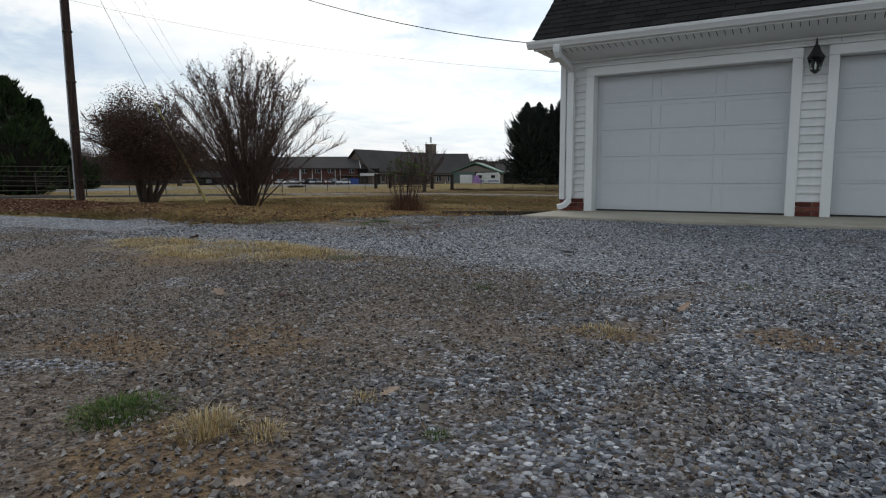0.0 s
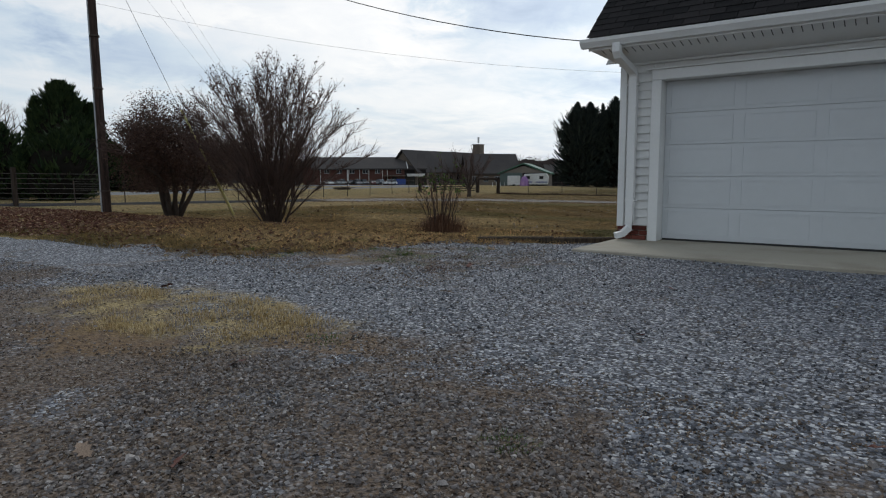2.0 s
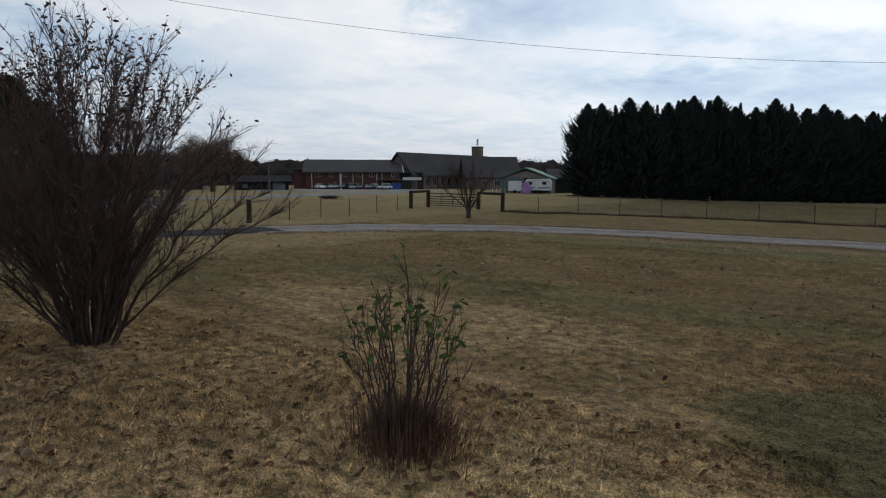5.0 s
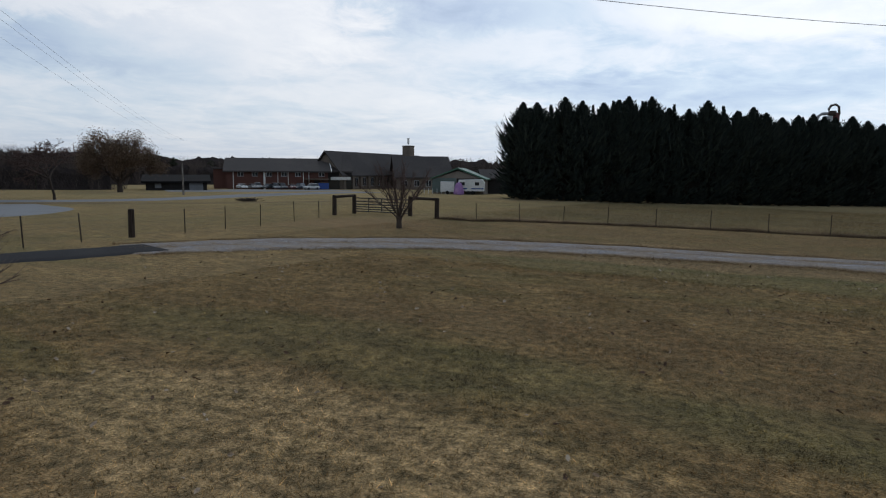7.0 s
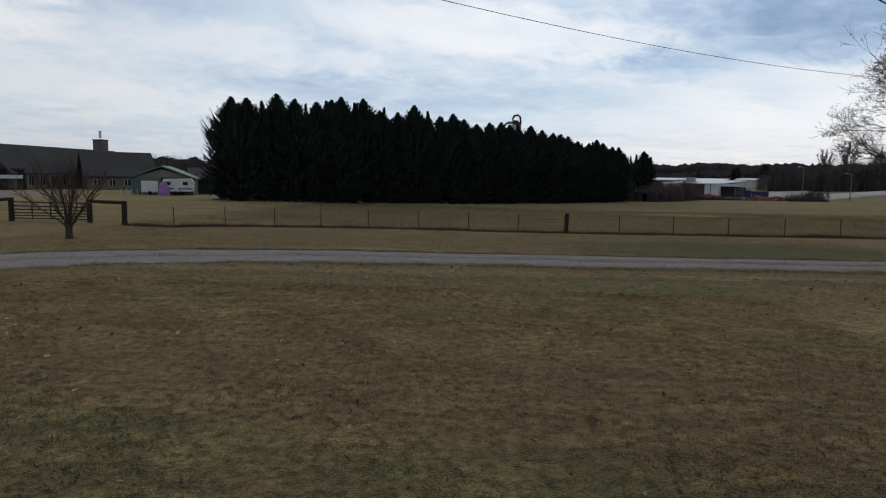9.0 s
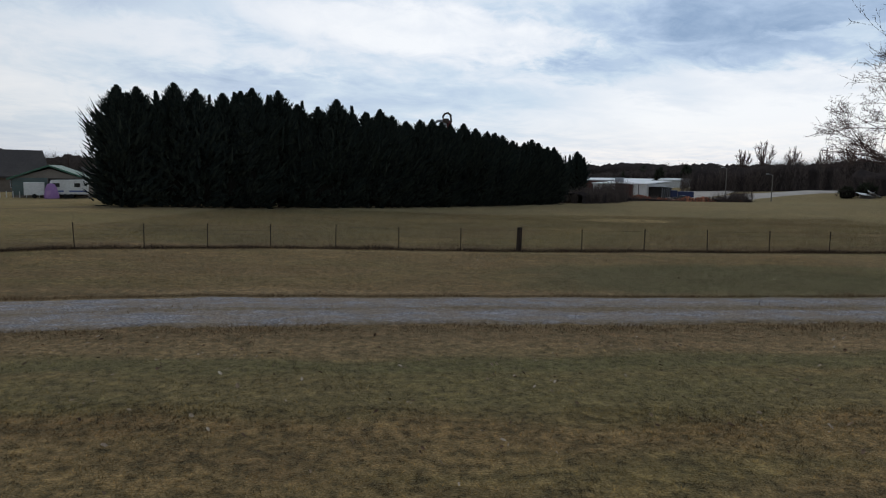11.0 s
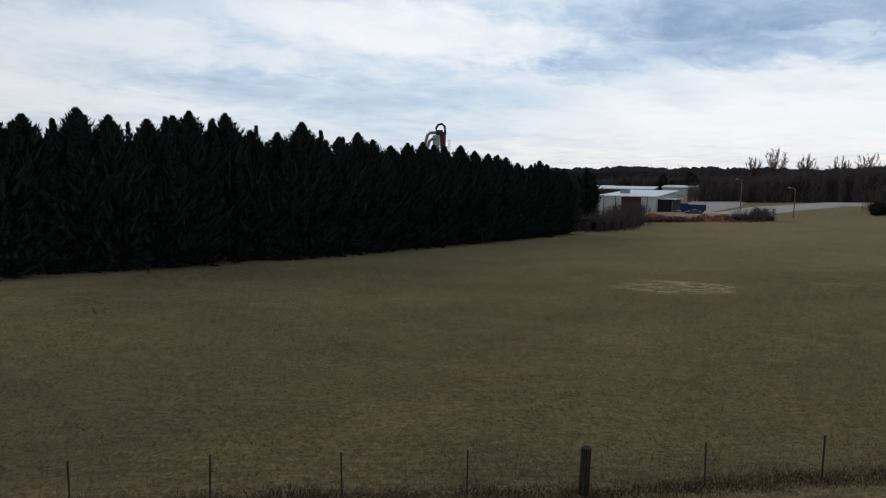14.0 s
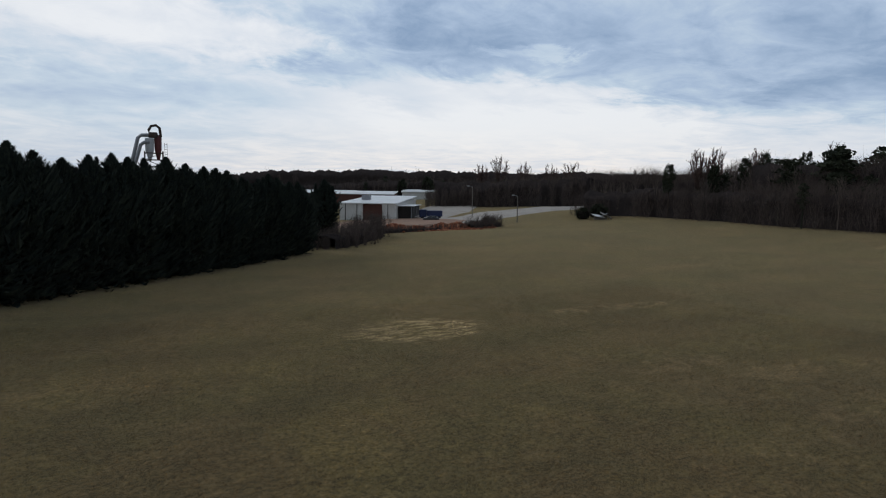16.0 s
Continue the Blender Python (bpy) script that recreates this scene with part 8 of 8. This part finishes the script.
def fence_weeds():
    """Uncut grass along the foot of the fences."""
    g = np.random.default_rng(31)
    pts = np.array(GATE[3:] + FRONT, float)
    t = np.concatenate([[0], np.cumsum(np.hypot(*np.diff(pts, axis=0).T))])
    n = 46000
    s = g.uniform(0, t[-1], n)
    x, y = np.interp(s, t, pts[:, 0]), np.interp(s, t, pts[:, 1]) + g.normal(-0.10, 0.24, n)
    h = 0.14 * g.uniform(0.3, 1.2, n) * (1 + 0.6 * wobble(x, y, 1.3, 3.0))
    a = g.uniform(0, 6.28, n)
    base = np.stack([x, y, ground_height(x, y)], 1)
    side = np.stack([np.cos(a), np.sin(a), np.zeros(n)], 1) * 0.007
    tip = base + np.stack([g.normal(0, 0.5, n) * h, g.normal(0, 0.5, n) * h, h], 1)
    v = np.stack([base - side, base + side, tip], 1).reshape(-1, 3)
    place("fence_weeds", mesh_of("fence_weeds", v, np.arange(3 * n).reshape(-1, 3)), WEED, None, "strip of uncut dark grass under the fence", "weeds", kind="stuff")
    n = 14000
    s = g.uniform(0, t[-1], n)
    x, y = np.interp(s, t, pts[:, 0]), np.interp(s, t, pts[:, 1]) + 0.2 + np.abs(g.normal(0, 0.85, n))
    h = 0.19 * g.uniform(0.4, 1.2, n) * (1 + 0.7 * wobble(x, y, 0.8, 5.0))
    a = g.uniform(0, 6.28, n)
    base = np.stack([x, y, ground_height(x, y)], 1)
    side = np.stack([np.cos(a), np.sin(a), np.zeros(n)], 1) * 0.005
    tip = base + np.stack([g.normal(0, 0.25, n) * h, g.normal(0, 0.25, n) * h, h], 1)
    v = np.stack([base - side, base + side, tip], 1).reshape(-1, 3)
    place("fence_straw", mesh_of("fence_straw", v, np.arange(3 * n).reshape(-1, 3)), STRAW, None, "thin tall russet straw standing behind the fence", "grass", kind="stuff")


def verge(n, offset, spread, h0, seed):
    """Uncut dry grass along an edge of the driveway."""
    g = np.random.default_rng(seed)
    pts = DRIVE_P
    t = np.concatenate([[0], np.cumsum(np.hypot(*np.diff(pts, axis=0).T))])
    s = g.uniform(0, min(t[-1], 58), n)
    x, y = np.interp(s, t, pts[:, 0]), np.interp(s, t, pts[:, 1])
    dx, dy = np.interp(s + 0.5, t, pts[:, 0]) - x, np.interp(s + 0.5, t, pts[:, 1]) - y
    d = np.maximum(np.hypot(dx, dy), 1e-6)
    o = offset + g.normal(0, spread, n)
    x, y = x - dy / d * o, y + dx / d * o
    h = h0 * g.uniform(0.3, 1.2, n) * (1 + 0.7 * wobble(x, y, 1.7, 3.0))
    a = g.uniform(0, 6.28, n)
    base = np.stack([x, y, ground_height(x, y)], 1)
    side = np.stack([np.cos(a), np.sin(a), np.zeros(n)], 1) * 0.006
    tip = base + np.stack([g.normal(0, 0.5, n) * h, g.normal(0, 0.5, n) * h, h], 1)
    v = np.stack([base - side, base + side, tip], 1).reshape(-1, 3)
    place("verge_grass", mesh_of("verge_grass", v, np.arange(3 * n).reshape(-1, 3)), DEAD_GRASS, None, "strip of longer dead grass along the driveway", "grass", kind="stuff")


verge(20000, 1.72, 0.10, 0.07, 51)
verge(26000, -1.85, 0.28, 0.055, 52)
verge(12000, 0.0, 0.22, 0.07, 53)
STRAW = material("standing_straw", 0.9, shades((0.0, (0.13, 0.088, 0.058)), (0.6, (0.21, 0.145, 0.098)), (1.0, (0.33, 0.24, 0.16)), scale=30.0), spec=0.1)
WEED = material("uncut_weeds", 0.9, shades((0.0, (0.035, 0.024, 0.018)), (0.7, (0.075, 0.050, 0.034)), (1.0, (0.20, 0.135, 0.085)), scale=30.0), spec=0.1)
fence_weeds()


def litter(n, x0, x1, y0, y1, size, name, seed, keep_fn, label, lift=0.012, mat=None):
    g = np.random.default_rng(seed)
    x, y = g.uniform(x0, x1, n), g.uniform(y0, y1, n)
    k = keep_fn(x, y, g)
    x, y = x[k], y[k]
    m = len(x)
    s = size * g.uniform(0.55, 1.35, m)
    v, f = scatter_shapes(LEAF_V * np.array([1.25, 1.0, 1.6]), LEAF_F, np.stack([x, y, ground_height(x, y) + lift + 0.06 * in_gravel(x, y, -0.35)], 1), s, g.uniform(0, 6.28, m), g.normal(0, 0.45, (m, 2)))
    place(name, mesh_of(name, v, f), mat or FALLEN, None, label, "leaves", kind="stuff")


RED_DRIFT = material("red_brown_leaf_drift", 0.8, shades((0.0, (0.07, 0.028, 0.021)), (0.4, (0.14, 0.062, 0.042)), (0.7, (0.20, 0.10, 0.065)), (0.9, (0.28, 0.17, 0.11)), (1.0, (0.40, 0.28, 0.20)), scale=40.0), spec=0.2)
DRY_LEAF = material("dry_lawn_leaves", 0.8, shades((0.0, (0.07, 0.04, 0.028)), (0.4, (0.16, 0.10, 0.065)), (0.6, (0.32, 0.23, 0.15)), (1.0, (0.52, 0.43, 0.33)), scale=40.0), spec=0.2)
clump = lambda x, y, g, a, b: (g.uniform(0, 1, len(x)) < np.clip(a + b * wobble(x, y, 0.7, 9.0), 0, 1))
litter(17000, -24, -9.5, 5.0, 10.5, 0.085, "leaf_litter", 41, lambda x, y, g: ~in_gravel(x, y, 0.1) & (g.uniform(0, 1, len(x)) < smooth(-9.5, -14.0, x)) & clump(x, y, g, 0.75, 0.5), "drift of fallen red-brown leaves beside the drive", 0.012, RED_DRIFT)
litter(4200, -15, -5.0, 5.8, 12.5, 0.07, "leaf_litter", 42, lambda x, y, g: ~in_gravel(x, y, -0.8) & clump(x, y, g, 0.6, 0.8), "scattered fallen leaves on the grass")
litter(2600, -22, 6.0, 11.0, 31.0, 0.07, "leaf_litter", 43, lambda x, y, g: on_lawn(x, y) & clump(x, y, g, 0.5, 0.6), "scattered pale dry leaves over the lawn", 0.03, DRY_LEAF)
litter(360, -20, 8.0, 35.0, 46.0, 0.06, "leaf_litter", 44, lambda x, y, g: on_lawn(x, y) & clump(x, y, g, 0.5, 0.6), "scattered pale dry leaves near the fence", 0.03, DRY_LEAF)


def tuft(x, y, r, n, length, mat, label, width=0.004):
    t = thing("grass_tuft", label, "grass", at=(x, y, gz(x, y) + 0.005))
    a, rad = rng.uniform(0, 6.28, n), r * np.sqrt(rng.uniform(0, 1, n)) * (1 + 0.25 * np.sin(3 * rng.uniform(0, 6.28, n)))
    v, f = grass_tuft(a, rad, length, width)
    tagged(place("tussock", mesh_of("tussock", v, f), mat, t), kind="stuff")


tuft(-1.70, 1.00, 0.125, 1900, 0.04, GREEN_GRASS, "small mat of green weeds in the gravel", 0.003)
tuft(-1.38, 1.04, 0.085, 520, 0.075, STRAW_GRASS, "straw-yellow grass tuft in the gravel", 0.0022)
tuft(-1.23, 1.09, 0.06, 240, 0.05, STRAW_GRASS, "thin yellow-green grass tuft in the gravel", 0.0022)
tuft(-1.17, 1.44, 0.05, 110, 0.04, STRAW_GRASS, "thin pale grass tuft in the gravel", 0.0022)
tuft(-0.84, 1.33, 0.035, 140, 0.025, GREEN_GRASS, "tiny green weed in the gravel", 0.0025)
for x, y, r, mat, label in ((-1.78, 3.32, 0.10, GREEN_GRASS, "patch of green clover in the gravel"), (-0.40, 4.1, 0.14, GREEN_GRASS, "small green weed patch in the gravel"), (0.01, 3.96, 0.12, GREEN_GRASS, "green weed patch in the gravel"),
                            (-0.81, 2.64, 0.13, STRAW_GRASS, "dry yellow weed patch in the gravel"), (-0.03, 2.90, 0.18, RED_GRASS, "dead russet weed patch in the gravel"), (-2.95, 3.0, 0.2, STRAW_GRASS, "thin dry grass patch in the gravel"),
                            (-2.42, 1.40, 0.26, RED_GRASS, "dead russet grass patch in the gravel"), (-1.96, 1.80, 0.22, RED_GRASS, "dead russet grass patch in the dirt"), (-3.41, 3.96, 0.16, GREEN_GRASS, "yellowing green weed patch in the gravel"),
                            (-5.2, 8.4, 0.22, GREEN_GRASS, "low green weeds at the yard's edge"), (-4.5, 9.2, 0.2, GREEN_GRASS, "low green weeds near the timbers")):
    tuft(x, y, r, int(2000 * r), 0.026, mat, label, 0.003)
for k in range(34):
    x, y = -6.3 + rng.normal(0, 1.5), 7.3 + rng.normal(0, 0.55)
    tuft(x, y, rng.uniform(0.10, 0.26), 200, 0.04, (GREEN_GRASS, STRAW_GRASS, RED_GRASS)[k % 3], ("low green weeds at the edge of the gravel", "dry straw-coloured grass at the edge of the gravel", "dead russet grass at the edge of the gravel")[k % 3], 0.004)
for k in range(38):
    a, q = rng.uniform(0, 6.28), math.sqrt(rng.uniform(0, 1))
    tuft(-5.0 + 1.45 * q * math.cos(a), 3.95 + 0.55 * q * math.sin(a), 0.2, 200, 0.05, STRAW_GRASS, "flattened straw-coloured grass in the yard", 0.004)


def fallen_leaf(x, y, s, colour, label, turn):
    """An oak leaf with lobes, curled up at its edges."""
    bm = bmesh.new()
    side = [(0.0, -0.5), (0.07, -0.38), (0.20, -0.30), (0.12, -0.18), (0.30, -0.05), (0.17, 0.06), (0.30, 0.22), (0.12, 0.28), (0.10, 0.42), (0.0, 0.5)]
    curl = lambda px, py: 0.55 * px * px + 0.12 * py * py
    mid = [bm.verts.new((0, py, 0.04 * math.sin(py * 5))) for _, py in side]
    for sgn in (-1, 1):
        rim = [mid[0]] + [bm.verts.new((sgn * px, py, curl(px, py) + 0.03 * math.sin(9 * py + sgn))) for px, py in side[1:-1]] + [mid[-1]]
        for i in range(len(side) - 1):
            ring = [mid[i], rim[i], rim[i + 1], mid[i + 1]]
            ring = [q for j, q in enumerate(ring) if q not in ring[:j]]
            if len(ring) > 2:
                bm.faces.new(ring if sgn > 0 else ring[::-1])
    me = bpy.data.meshes.new("fallen_leaf")
    bm.to_mesh(me), bm.free()
    ob = place("fallen_leaf", me, colour, None, label, "leaf", "fallen leaves on the gravel", at=(x, y, gz(x, y) + 0.022))
    ob.rotation_euler, ob.scale = (rng.normal(0, 0.25), rng.normal(0, 0.25), turn), (s, s, s)


PALE_LEAF = material("pale_oak_leaf", 0.8, tones((0.0, (0.30, 0.21, 0.15)), (1.0, (0.46, 0.36, 0.28)), scale=20.0))
RED_LEAF = material("dark_red_leaf", 0.7, tones((0.0, (0.08, 0.022, 0.018)), (1.0, (0.13, 0.05, 0.035)), scale=20.0))
for x, y, s, m, lab in ((-1.12, 1.50, 0.085, PALE_LEAF, "curled pale brown oak leaf on gravel"), (-0.65, 4.02, 0.10, RED_LEAF, "dark red curled leaf on gravel"), (-0.60, 3.25, 0.11, PALE_LEAF, "pale brown oak leaf on gravel"),
                        (-2.95, 2.35, 0.10, PALE_LEAF, "pale brown oak leaf on gravel"), (-2.6, 2.5, 0.12, RED_LEAF, "dark brown curled leaf on gravel"), (-1.05, 0.87, 0.06, PALE_LEAF, "pale brown oak leaf on gravel"),
                        (-3.4, 3.3, 0.13, RED_LEAF, "dark brown curled leaf on gravel"), (-5.9, 4.4, 0.14, RED_LEAF, "dark brown curled leaf on gravel"), (-3.7, 5.6, 0.12, PALE_LEAF, "pale brown oak leaf on gravel"),
                        (-2.2, 6.8, 0.12, RED_LEAF, "dark brown curled leaf on gravel"), (-4.4, 7.0, 0.12, RED_LEAF, "dark brown curled leaf on gravel"), (-5.0, 6.2, 0.12, PALE_LEAF, "pale brown oak leaf on gravel"), (-1.9, 5.1, 0.11, RED_LEAF, "dark brown curled leaf on gravel")):
    fallen_leaf(x, y, s, m, lab, rng.uniform(0, 6.28))
